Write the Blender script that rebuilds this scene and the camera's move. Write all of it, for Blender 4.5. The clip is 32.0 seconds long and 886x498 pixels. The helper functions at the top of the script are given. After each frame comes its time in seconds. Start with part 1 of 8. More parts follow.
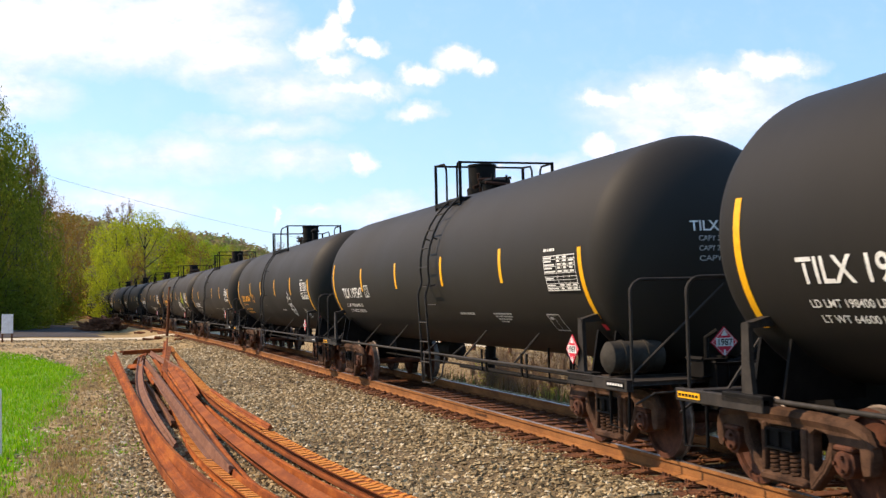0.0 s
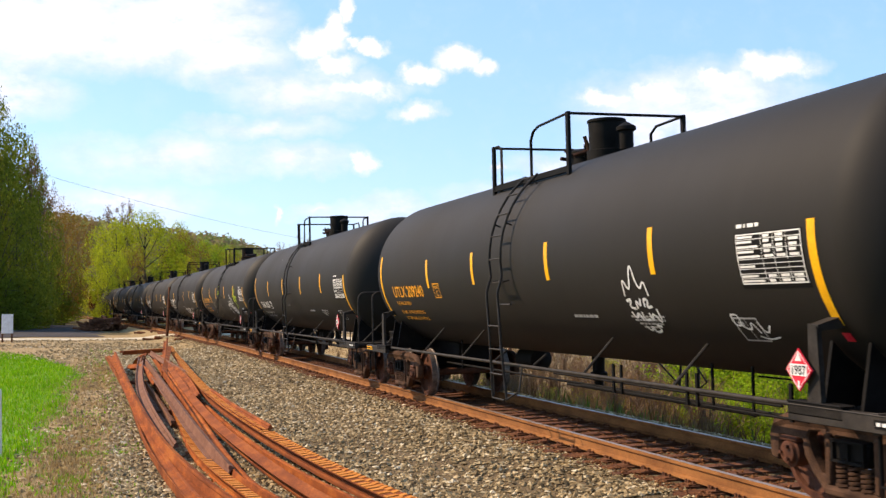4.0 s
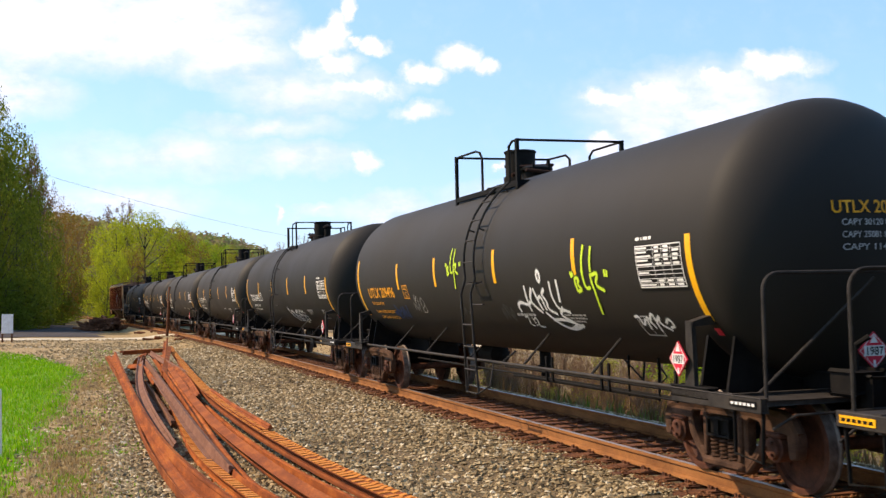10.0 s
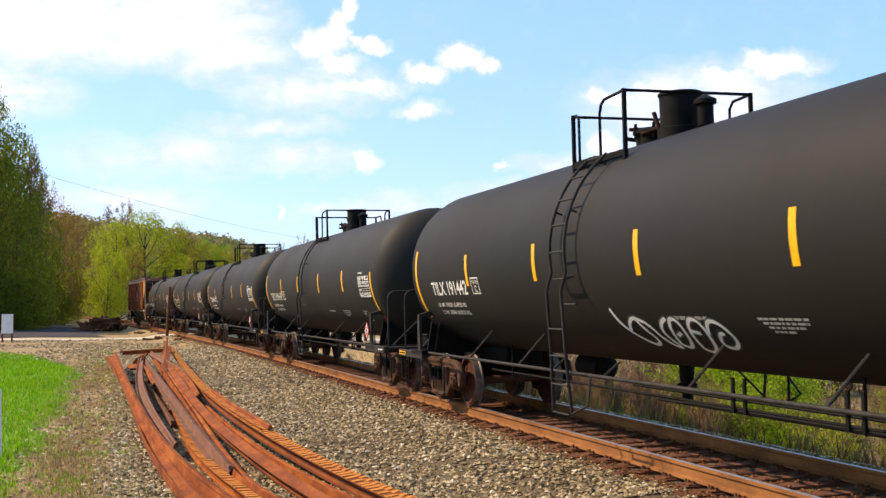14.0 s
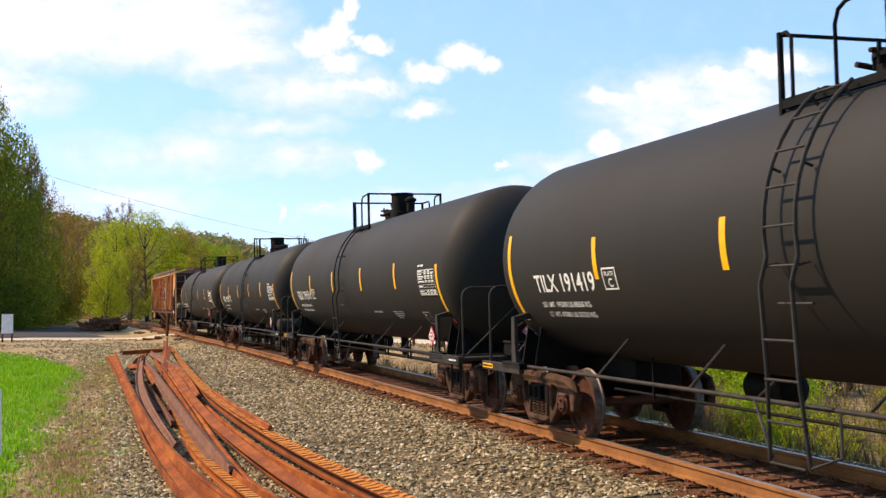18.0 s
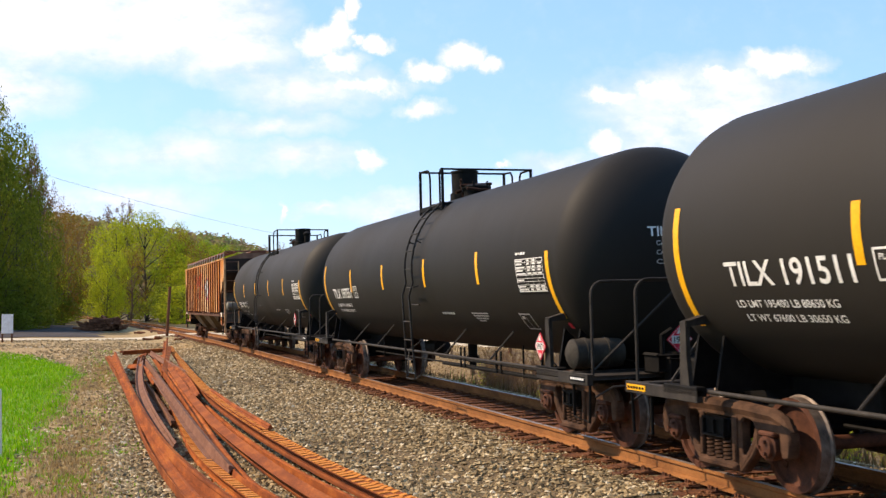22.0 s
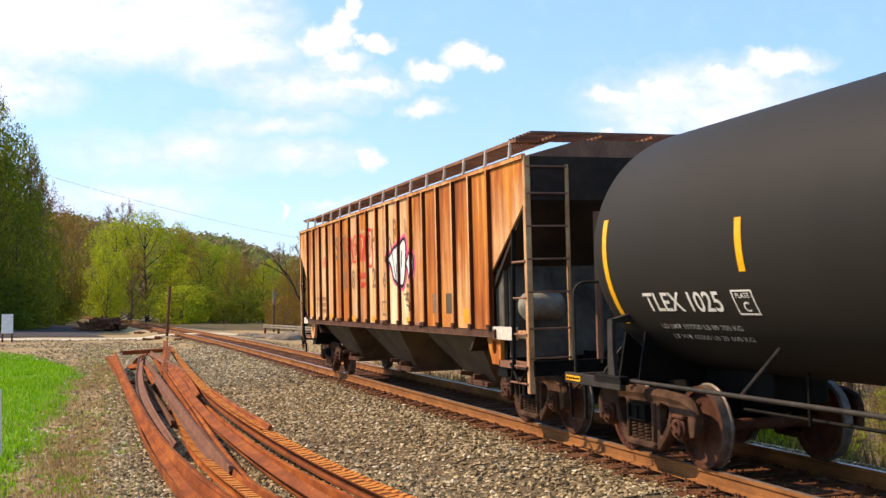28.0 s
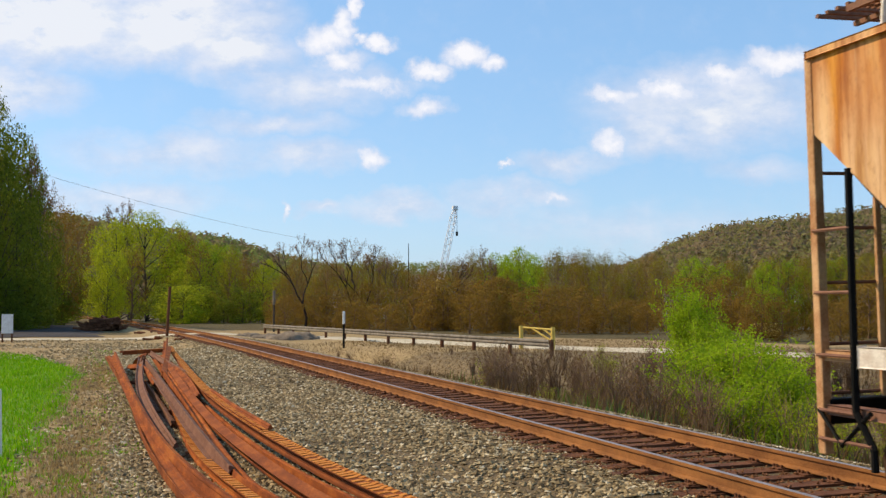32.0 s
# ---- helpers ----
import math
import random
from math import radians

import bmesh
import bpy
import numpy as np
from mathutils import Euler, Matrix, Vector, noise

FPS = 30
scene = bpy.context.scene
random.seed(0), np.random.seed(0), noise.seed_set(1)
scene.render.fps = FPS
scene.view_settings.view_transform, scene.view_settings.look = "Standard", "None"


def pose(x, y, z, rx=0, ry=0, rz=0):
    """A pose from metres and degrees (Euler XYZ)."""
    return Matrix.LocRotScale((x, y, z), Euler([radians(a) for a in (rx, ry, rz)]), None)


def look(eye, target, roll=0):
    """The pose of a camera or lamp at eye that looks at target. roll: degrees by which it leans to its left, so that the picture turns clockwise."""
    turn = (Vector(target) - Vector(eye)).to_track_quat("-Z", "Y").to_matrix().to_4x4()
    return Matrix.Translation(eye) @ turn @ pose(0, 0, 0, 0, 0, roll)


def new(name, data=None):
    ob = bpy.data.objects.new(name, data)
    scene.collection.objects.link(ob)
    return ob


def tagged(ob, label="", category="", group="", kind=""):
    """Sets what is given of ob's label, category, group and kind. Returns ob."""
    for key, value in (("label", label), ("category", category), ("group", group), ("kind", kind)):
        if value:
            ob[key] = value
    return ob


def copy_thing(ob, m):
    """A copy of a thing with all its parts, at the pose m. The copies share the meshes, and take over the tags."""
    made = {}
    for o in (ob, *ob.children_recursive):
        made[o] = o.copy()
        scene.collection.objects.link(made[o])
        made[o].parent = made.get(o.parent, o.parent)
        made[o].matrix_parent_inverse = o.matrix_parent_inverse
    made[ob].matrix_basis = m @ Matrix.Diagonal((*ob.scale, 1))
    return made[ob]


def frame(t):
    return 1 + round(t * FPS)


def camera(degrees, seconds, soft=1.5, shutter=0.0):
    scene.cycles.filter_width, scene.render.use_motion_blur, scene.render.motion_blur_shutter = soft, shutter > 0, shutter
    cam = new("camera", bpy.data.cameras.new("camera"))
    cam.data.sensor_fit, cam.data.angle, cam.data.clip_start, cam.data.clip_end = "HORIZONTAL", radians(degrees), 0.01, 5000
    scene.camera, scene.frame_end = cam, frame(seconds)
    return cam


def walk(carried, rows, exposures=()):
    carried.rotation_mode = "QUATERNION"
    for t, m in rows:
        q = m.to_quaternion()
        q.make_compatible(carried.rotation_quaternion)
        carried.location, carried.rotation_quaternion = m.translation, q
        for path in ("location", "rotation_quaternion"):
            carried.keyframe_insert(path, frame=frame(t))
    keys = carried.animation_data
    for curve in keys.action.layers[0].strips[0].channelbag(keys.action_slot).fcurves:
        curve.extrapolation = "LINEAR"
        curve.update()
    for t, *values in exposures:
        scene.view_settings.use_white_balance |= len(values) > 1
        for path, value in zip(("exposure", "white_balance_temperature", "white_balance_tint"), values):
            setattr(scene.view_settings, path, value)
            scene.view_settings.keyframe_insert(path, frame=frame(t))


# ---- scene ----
# The camera stands still beside a slightly canted main line.
EYE_H = 1.773
cam = camera(43.69, 32.0, soft=1.4, shutter=0.12)
still = pose(0, 0, EYE_H, 90 + 2.949, 0, -16.302)
walk(cam, [(0.0, still), (32.0, still)],
     exposures=[(0.0, 0.5, 6550, 19.0), (28.0, 0.5, 6550, 19.0), (29.0, 0.42, 6550, 17.0), (30.0, 0.22, 6550, 15.0), (31.0, 0.08, 6550, 13.0), (32.0, 0.05, 6550, 12.0)])

# ---- world and sun ----
SUN_DIR = Vector((-0.66, 0.38, 0.69)).normalized()
world = bpy.data.worlds.new("sky")
scene.world = world
world.use_nodes = True
wn, wl = world.node_tree.nodes, world.node_tree.links
sky = wn.new("ShaderNodeTexSky")
sky.sky_type = "NISHITA"
sky.sun_disc = False
sky.sun_elevation = math.asin(SUN_DIR.z)
sky.sun_rotation = math.atan2(SUN_DIR.x, SUN_DIR.y)
sky.air_density, sky.dust_density, sky.ozone_density = 1.0, 0.6, 1.6
# a thin bright haze over all of the sky
haze = wn.new("ShaderNodeMix")
haze.data_type = "RGBA"
haze.inputs[0].default_value = 0.45
haze.inputs[7].default_value = (2.0, 4.4, 7.5, 1)
wl.new(sky.outputs[0], haze.inputs[6])
wl.new(haze.outputs[2], wn["Background"].inputs[0])
wn["Background"].inputs[1].default_value = 0.14
sun = new("sun", bpy.data.lights.new("sun", "SUN"))
sun.data.energy, sun.data.angle, sun.data.color = 4.8, radians(0.6), (1.0, 0.82, 0.55)
sun.matrix_world = look((0, 0, 60), Vector((0, 0, 60)) - SUN_DIR)


# ---- materials ----
class Net:
    """A short way to write node materials."""

    def __init__(self, name):
        self.m = bpy.data.materials.new(name)
        self.m.use_nodes = True
        self.n, self.l = self.m.node_tree.nodes, self.m.node_tree.links
        self.b = self.n["Principled BSDF"]
        self.tc = self.n.new("ShaderNodeTexCoord")

    def coord(self, scale=(1, 1, 1), space="Object"):
        mp = self.n.new("ShaderNodeMapping")
        mp.inputs["Scale"].default_value = scale
        self.l.new(self.tc.outputs[space], mp.inputs[0])
        return mp.outputs[0]

    def noise(self, scale, detail=4, rough=0.6, at=None):
        nd = self.n.new("ShaderNodeTexNoise")
        nd.inputs["Scale"].default_value, nd.inputs["Detail"].default_value = scale, detail
        nd.inputs["Roughness"].default_value = rough
        self.l.new(at or self.tc.outputs["Object"], nd.inputs["Vector"])
        return nd.outputs[0]

    def voronoi(self, scale, at=None):
        nd = self.n.new("ShaderNodeTexVoronoi")
        nd.inputs["Scale"].default_value = scale
        self.l.new(at or self.tc.outputs["Object"], nd.inputs["Vector"])
        return nd

    def ramp(self, fac, stops):
        r = self.n.new("ShaderNodeValToRGB")
        e = r.color_ramp.elements
        while len(e) < len(stops):
            e.new(0.5)
        for k, (p, c) in zip(e, stops):
            k.position, k.color = p, (*c, 1) if len(c) == 3 else c
        self.l.new(fac, r.inputs[0])
        return r.outputs[0]

    def mix(self, fac, a, b, mode="MIX"):
        x = self.n.new("ShaderNodeMix")
        x.data_type, x.blend_type = "RGBA", mode
        for sock, v in ((x.inputs[0], fac), (x.inputs[6], a), (x.inputs[7], b)):
            if isinstance(v, (int, float)):
                sock.default_value = v
            elif isinstance(v, tuple):
                sock.default_value = (*v, 1)
            else:
                self.l.new(v, sock)
        return x.outputs[2]

    def math(self, op, a, b=0.0, clamp=False):
        x = self.n.new("ShaderNodeMath")
        x.operation, x.use_clamp = op, clamp
        for sock, v in zip(x.inputs, (a, b)):
            if isinstance(v, (int, float)):
                sock.default_value = v
            else:
                self.l.new(v, sock)
        return x.outputs[0]

    def attr(self, name):
        a = self.n.new("ShaderNodeAttribute")
        a.attribute_name = name
        return a.outputs["Fac"]

    def rand(self):
        return self.n.new("ShaderNodeObjectInfo").outputs["Random"]

    def island(self):
        return self.n.new("ShaderNodeNewGeometry").outputs["Random Per Island"]

    def out(self, color=None, rough=0.6, metal=0.0, bump=None, depth=0.01, strength=0.6, spec=0.5):
        for key, v in (("Base Color", color), ("Roughness", rough), ("Metallic", metal), ("Specular IOR Level", spec)):
            if v is None:
                continue
            if isinstance(v, tuple):
                self.b.inputs[key].default_value = (*v, 1)
            elif isinstance(v, (int, float)):
                self.b.inputs[key].default_value = v
            else:
                self.l.new(v, self.b.inputs[key])
        if bump is not None:
            bp = self.n.new("ShaderNodeBump")
            bp.inputs["Distance"].default_value, bp.inputs["Strength"].default_value = depth, strength
            self.l.new(bump, bp.inputs["Height"])
            self.l.new(bp.outputs[0], self.b.inputs["Normal"])
        return self.m


def two_tone(name, a, b, scale=6.0, rough=0.7, metal=0.0, stretch=(1, 1, 1), depth=0.004, fine=60.0, contrast=(0.35, 0.65), spec=0.18):
    """A painted or natural surface: two colours in patches, fine grain, slight relief."""
    n = Net(name)
    at = n.coord(stretch)
    big, small = n.noise(scale, 5, 0.65, at), n.noise(fine, 3, 0.6, at)
    c = n.ramp(big, [(contrast[0], a), (contrast[1], b)])
    c = n.mix(0.22, c, n.ramp(small, [(0.3, tuple(v * 0.5 for v in a)), (0.7, tuple(min(1, v * 1.4) for v in b))]))
    return n.out(c, rough, metal, small, depth, 0.5, spec)


# tank paint: dusty black with faint streaks running down
def tank_paint():
    n = Net("tank_paint")
    streak = n.noise(1.6, 6, 0.6, n.coord((1.0, 2.6, 0.35)))
    dust = n.noise(0.35, 4, 0.5)
    grain = n.noise(180, 2, 0.6)
    c = n.ramp(streak, [(0.25, (0.005, 0.004, 0.003)), (0.75, (0.011, 0.0088, 0.0068))])
    c = n.mix(n.math("ADD", n.math("MULTIPLY", dust, 0.5), n.math("MULTIPLY", n.rand(), 0.45)), c, (0.0235, 0.0196, 0.0152))
    # scattered pale scuffs and chips
    chip = n.noise(2.3, 6, 0.75, n.coord((1.0, 1.4, 0.7)))
    c = n.mix(n.ramp(chip, [(0.70, (0, 0, 0)), (0.80, (0.35,) * 3)]), c, (0.07, 0.06, 0.05))
    r = n.ramp(dust, [(0.3, (0.62,) * 3), (0.7, (0.72,) * 3)])
    return n.out(c, r, 0.0, grain, 0.002, 0.25, 0.20)


TANK = tank_paint()
RUSTYFIT = two_tone("rusty_fittings", (0.012, 0.006, 0.004), (0.05, 0.022, 0.013), 9.0, 0.8, spec=0.1)
BLACK = two_tone("black_metal", (0.003, 0.0026, 0.0023), (0.010, 0.0085, 0.0072), 5.0, 0.7, spec=0.1)
GREYIRON = two_tone("worn_grey_metal", (0.011, 0.009, 0.0075), (0.042, 0.034, 0.027), 5.0, 0.65, spec=0.2)
TRUCKIRON = two_tone("brown_cast_iron", (0.02, 0.010, 0.006), (0.10, 0.052, 0.03), 4.0, 0.85, spec=0.12)
WHEELRUST = two_tone("wheel_rust", (0.036, 0.014, 0.008), (0.11, 0.04, 0.02), 7.0, 0.75)
STEEL = two_tone("bright_tread", (0.07, 0.05, 0.04), (0.2, 0.16, 0.13), 9.0, 0.55, 0.4)
RAILRUST = two_tone("rail_rust", (0.14, 0.052, 0.015), (0.30, 0.125, 0.036), 3.0, 0.85, 0.0, (1, 0.5, 1))
RAILTOP = two_tone("rail_head", (0.24, 0.17, 0.13), (0.36, 0.29, 0.25), 8.0, 0.4, 0.5)


def scrap_paint():
    n = Net("scrap_rust")
    patch = n.noise(2.6, 6, 0.7, n.coord((1, 0.5, 1)))
    flake = n.noise(38, 4, 0.7)
    c = n.ramp(patch, [(0.34, (0.15, 0.042, 0.014)), (0.46, (0.25, 0.066, 0.018)), (0.56, (0.36, 0.10, 0.022)), (0.7, (0.46, 0.155, 0.034))])
    c = n.mix(n.math("MULTIPLY", n.rand(), 0.6), c, (0.15, 0.052, 0.024))
    c = n.mix(n.ramp(flake, [(0.45, (0, 0, 0)), (0.7, (0.6,) * 3)]), c, (0.07, 0.022, 0.012))
    return n.out(c, 0.9, 0.0, flake, 0.006, 0.6, 0.08)


SCRAP = scrap_paint()
SEATRUST = two_tone("bright_flaking_rust", (0.36, 0.11, 0.016), (0.55, 0.21, 0.036), 9.0, 0.9)
SCRAPDARK = two_tone("dull_old_rail", (0.10, 0.04, 0.022), (0.21, 0.095, 0.052), 3.0, 0.85)
TIEWOOD = two_tone("sleeper_wood", (0.05, 0.019, 0.010), (0.19, 0.076, 0.034), 5.0, 0.9, 0.0, (0.4, 3, 3), 0.01, 40)
YELLOW = two_tone("reflective_yellow", (0.78, 0.34, 0.004), (0.9, 0.44, 0.008), 9.0, 0.4)
ORANGE_INK = two_tone("orange_lettering", (0.7, 0.27, 0.01), (0.85, 0.37, 0.02), 12.0, 0.5)
WHITE_INK = two_tone("white_lettering", (0.6, 0.58, 0.54), (0.85, 0.83, 0.78), 12.0, 0.5)
FADED_INK = two_tone("faded_lettering", (0.26, 0.255, 0.24), (0.46, 0.45, 0.43), 12.0, 0.6)
RED_SIGN = two_tone("placard_red", (0.55, 0.012, 0.03), (0.72, 0.03, 0.06), 9.0, 0.4)
WHITE_PAINT = two_tone("white_paint", (0.62, 0.6, 0.56), (0.8, 0.79, 0.76), 6.0, 0.5)


# ---- the track's line ----
TRACK_X, CANT = 7.118, 1.40
_KS = (-10.0, 10.0, 25.0, 40.0, 60.0, 90.0, 130.0, 180.0)
_KV = (-0.502e-3, -1.767e-3, 0.125e-3, -0.472e-3, -0.814e-3, -0.656e-3, -0.394e-3, -0.390e-3)
_s = np.arange(-60.0, 420.0, 1.0)
_hd = np.cumsum(np.interp(_s, _KS, _KV))
_hd -= np.interp(0.0, _s, _hd)
_tx, _ty = np.cumsum(np.sin(_hd)), np.cumsum(np.cos(_hd))
_tx += TRACK_X - np.interp(0.0, _s, _tx)
_ty -= np.interp(0.0, _s, _ty)


def track(s):
    """x, y and heading (radians, right of +y) of the track's centre at arc length s."""
    return float(np.interp(s, _s, _tx)), float(np.interp(s, _s, _ty)), float(np.interp(s, _s, _hd))


def on_track(s, lat=0.0, z=0.0):
    x, y, h = track(s)
    c = radians(CANT)
    l2, z2 = lat * math.cos(c) - z * math.sin(c), z * math.cos(c) + lat * math.sin(c)
    return Vector((x + l2 * math.cos(h), y - l2 * math.sin(h), z2))


def track_x_at(y):
    return float(np.interp(y, _ty, _tx))


def travelled(t):
    return 5.750 * t + 0.5 * 0.003733 * (t - 20) ** 2


def car_pose(mid):
    (xa, ya, _), (xb, yb, _) = track(mid - 7.1), track(mid + 7.1)
    h = math.atan2(xb - xa, yb - ya)
    return pose((xa + xb) / 2, (ya + yb) / 2, 0.0, 0, -CANT, -math.degrees(h))


# ---- mesh helpers ----
def mesh_of(name, bm, mats, smooth=0.0):
    me = bpy.data.meshes.new(name)
    bm.normal_update()
    if smooth:
        for f in bm.faces:
            f.smooth = True
        for e in bm.edges:
            if len(e.link_faces) == 2 and e.calc_face_angle(0) > radians(smooth):
                e.smooth = False
    bm.to_mesh(me)
    bm.free()
    for m in mats if isinstance(mats, (list, tuple)) else [mats]:
        me.materials.append(m)
    return me


def part(name, bm, material, parent=None, label="", smooth=0.0, at=None):
    me = bm if isinstance(bm, bpy.types.Mesh) else mesh_of(name, bm, material, smooth)
    ob = new(name, me)
    if parent:
        ob.parent = parent
    if at is not None:
        ob.matrix_basis = at
    if label:
        tagged(ob, label)
    return ob


def thing(name, label, category, group="", kind="", at=None):
    ob = tagged(new(name), label, category, group, kind)
    ob.empty_display_size = 0.2
    if at is not None:
        ob.matrix_basis = at
    return ob


def box(bm, x0, x1, y0, y1, z0, z1, bevel=0.0, mat=0):
    g = bmesh.ops.create_cube(bm, size=1.0)
    vs = g["verts"]
    for v in vs:
        v.co = Vector((x0 + (v.co.x + 0.5) * (x1 - x0), y0 + (v.co.y + 0.5) * (y1 - y0), z0 + (v.co.z + 0.5) * (z1 - z0)))
    fs = {f for v in vs for f in v.link_faces}
    for f in fs:
        f.material_index = mat
    if bevel:
        bmesh.ops.bevel(bm, geom=list({e for v in vs for e in v.link_edges}), offset=bevel, segments=1, affect="EDGES")
    return bm


def tube(bm, pts, r, seg=8, mat=0, closed=False, caps=True):
    """A round bar through the points; r may be a list."""
    pts = [Vector(p) for p in pts]
    rings = []
    side = None
    for i, p in enumerate(pts):
        a = pts[max(i - 1, 0)]
        b = pts[min(i + 1, len(pts) - 1)]
        d = (b - a).normalized()
        if side is None:
            side = d.cross(Vector((0, 0, 1))) if abs(d.z) < 0.9 else d.cross(Vector((1, 0, 0)))
        side = (side - d * side.dot(d)).normalized()
        up = d.cross(side)
        rr = r[i] if isinstance(r, (list, tuple)) else r
        rings.append([bm.verts.new(p + (side * math.cos(k * math.tau / seg) + up * math.sin(k * math.tau / seg)) * rr) for k in range(seg)])
    for a, b in zip(rings, rings[1:]):
        for k in range(seg):
            f = bm.faces.new((a[k], a[(k + 1) % seg], b[(k + 1) % seg], b[k]))
            f.material_index = mat
    if caps:
        for ring in (rings[0][::-1], rings[-1]):
            bm.faces.new(ring).material_index = mat
    return bm


def lathe(bm, profile, axis="x", seg=24, mat=0, mats=None):
    """Turns (along, radius) pairs about an axis."""
    rings = []
    for a, r in profile:
        ring = []
        for k in range(seg):
            c, s = r * math.cos(k * math.tau / seg), r * math.sin(k * math.tau / seg)
            ring.append(bm.verts.new({"x": (a, c, s), "y": (s, a, c), "z": (c, s, a)}[axis]))
        rings.append(ring)
    for i, (a, b) in enumerate(zip(rings, rings[1:])):
        for k in range(seg):
            f = bm.faces.new((a[k], b[k], b[(k + 1) % seg], a[(k + 1) % seg]))
            f.material_index = mats[i] if mats else mat
    if profile[0][1] > 0:
        bm.faces.new(rings[0]).material_index = mats[0] if mats else mat
        bm.faces.new(rings[-1][::-1]).material_index = mats[-1] if mats else mat
    return bm


def prism(bm, outline, x0, x1, holes=(), mat=0, axis="x"):
    """A plate: a closed outline in (y, z), with holes, from x0 to x1."""
    def put(x, p):
        return (x, p[0], p[1]) if axis == "x" else (p[0], x, p[1])
    loops = [outline, *holes]
    for x in (x0, x1):
        edges = []
        for lp in loops:
            vs = [bm.verts.new(put(x, p)) for p in lp]
            edges += [bm.edges.new((vs[i], vs[(i + 1) % len(vs)])) for i in range(len(vs))]
        g = bmesh.ops.triangle_fill(bm, edges=edges, use_beauty=True)
        for f in g["geom"]:
            if isinstance(f, bmesh.types.BMFace):
                f.material_index = mat
    for lp in loops:
        a = [bm.verts.new(put(x0, p)) for p in lp]
        b = [bm.verts.new(put(x1, p)) for p in lp]
        for i in range(len(lp)):
            j = (i + 1) % len(lp)
            bm.faces.new((a[i], a[j], b[j], b[i])).material_index = mat
    bmesh.ops.remove_doubles(bm, verts=bm.verts[:], dist=1e-4)
    bmesh.ops.recalc_face_normals(bm, faces=bm.faces[:])
    return bm


def glyphs(text, size):
    """Flat mesh of a line of words, origin at its left foot."""
    cu = bpy.data.curves.new("words", "FONT")
    cu.body, cu.size, cu.offset = text, size / 0.69, size * 0.022
    ob = bpy.data.objects.new("words", cu)
    scene.collection.objects.link(ob)
    me = bpy.data.meshes.new_from_object(ob)
    bpy.data.objects.remove(ob)
    bpy.data.curves.remove(cu)
    bm = bmesh.new()
    bm.from_mesh(me)
    bpy.data.meshes.remove(me)
    return bm


# ---- rolling stock: shared pieces ----
R_TANK, Z_TANK = 1.455, 2.475
HALF_CYL, HEAD = 7.50, 0.76


def head_y(x, z):
    q = 1 - (x * x + (z - Z_TANK) ** 2) / R_TANK ** 2
    return HALF_CYL + HEAD * math.sqrt(max(q, 0.0))


def wrapped(bm, y0, z0, lift=0.006, squeeze=1.0):
    """Lays a flat sheet on the tank's near flank: its left end at y0, its foot at the height z0."""
    zs = [v.co.y for v in bm.verts]
    lo, hi = min(zs), max(zs)
    k = int((hi - lo) / 0.08)
    for i in range(1, k + 1):
        bmesh.ops.bisect_plane(bm, geom=bm.verts[:] + bm.edges[:] + bm.faces[:], plane_co=(0, lo + i * (hi - lo) / (k + 1), 0), plane_no=(0, 1, 0))
    a0 = math.asin((z0 - Z_TANK) / R_TANK)
    for v in bm.verts:
        a = a0 + v.co.y / R_TANK
        r = R_TANK + lift + v.co.z
        v.co = Vector((-r * math.cos(a), y0 - v.co.x * squeeze, Z_TANK + r * math.sin(a)))
    bmesh.ops.recalc_face_normals(bm, faces=bm.faces[:])
    return bm


def rect(bm, x0, x1, y0, y1, mat=0):
    f = bm.faces.new([bm.verts.new((x, y, 0)) for x, y in ((x0, y0), (x1, y0), (x1, y1), (x0, y1))])
    f.material_index = mat
    return bm


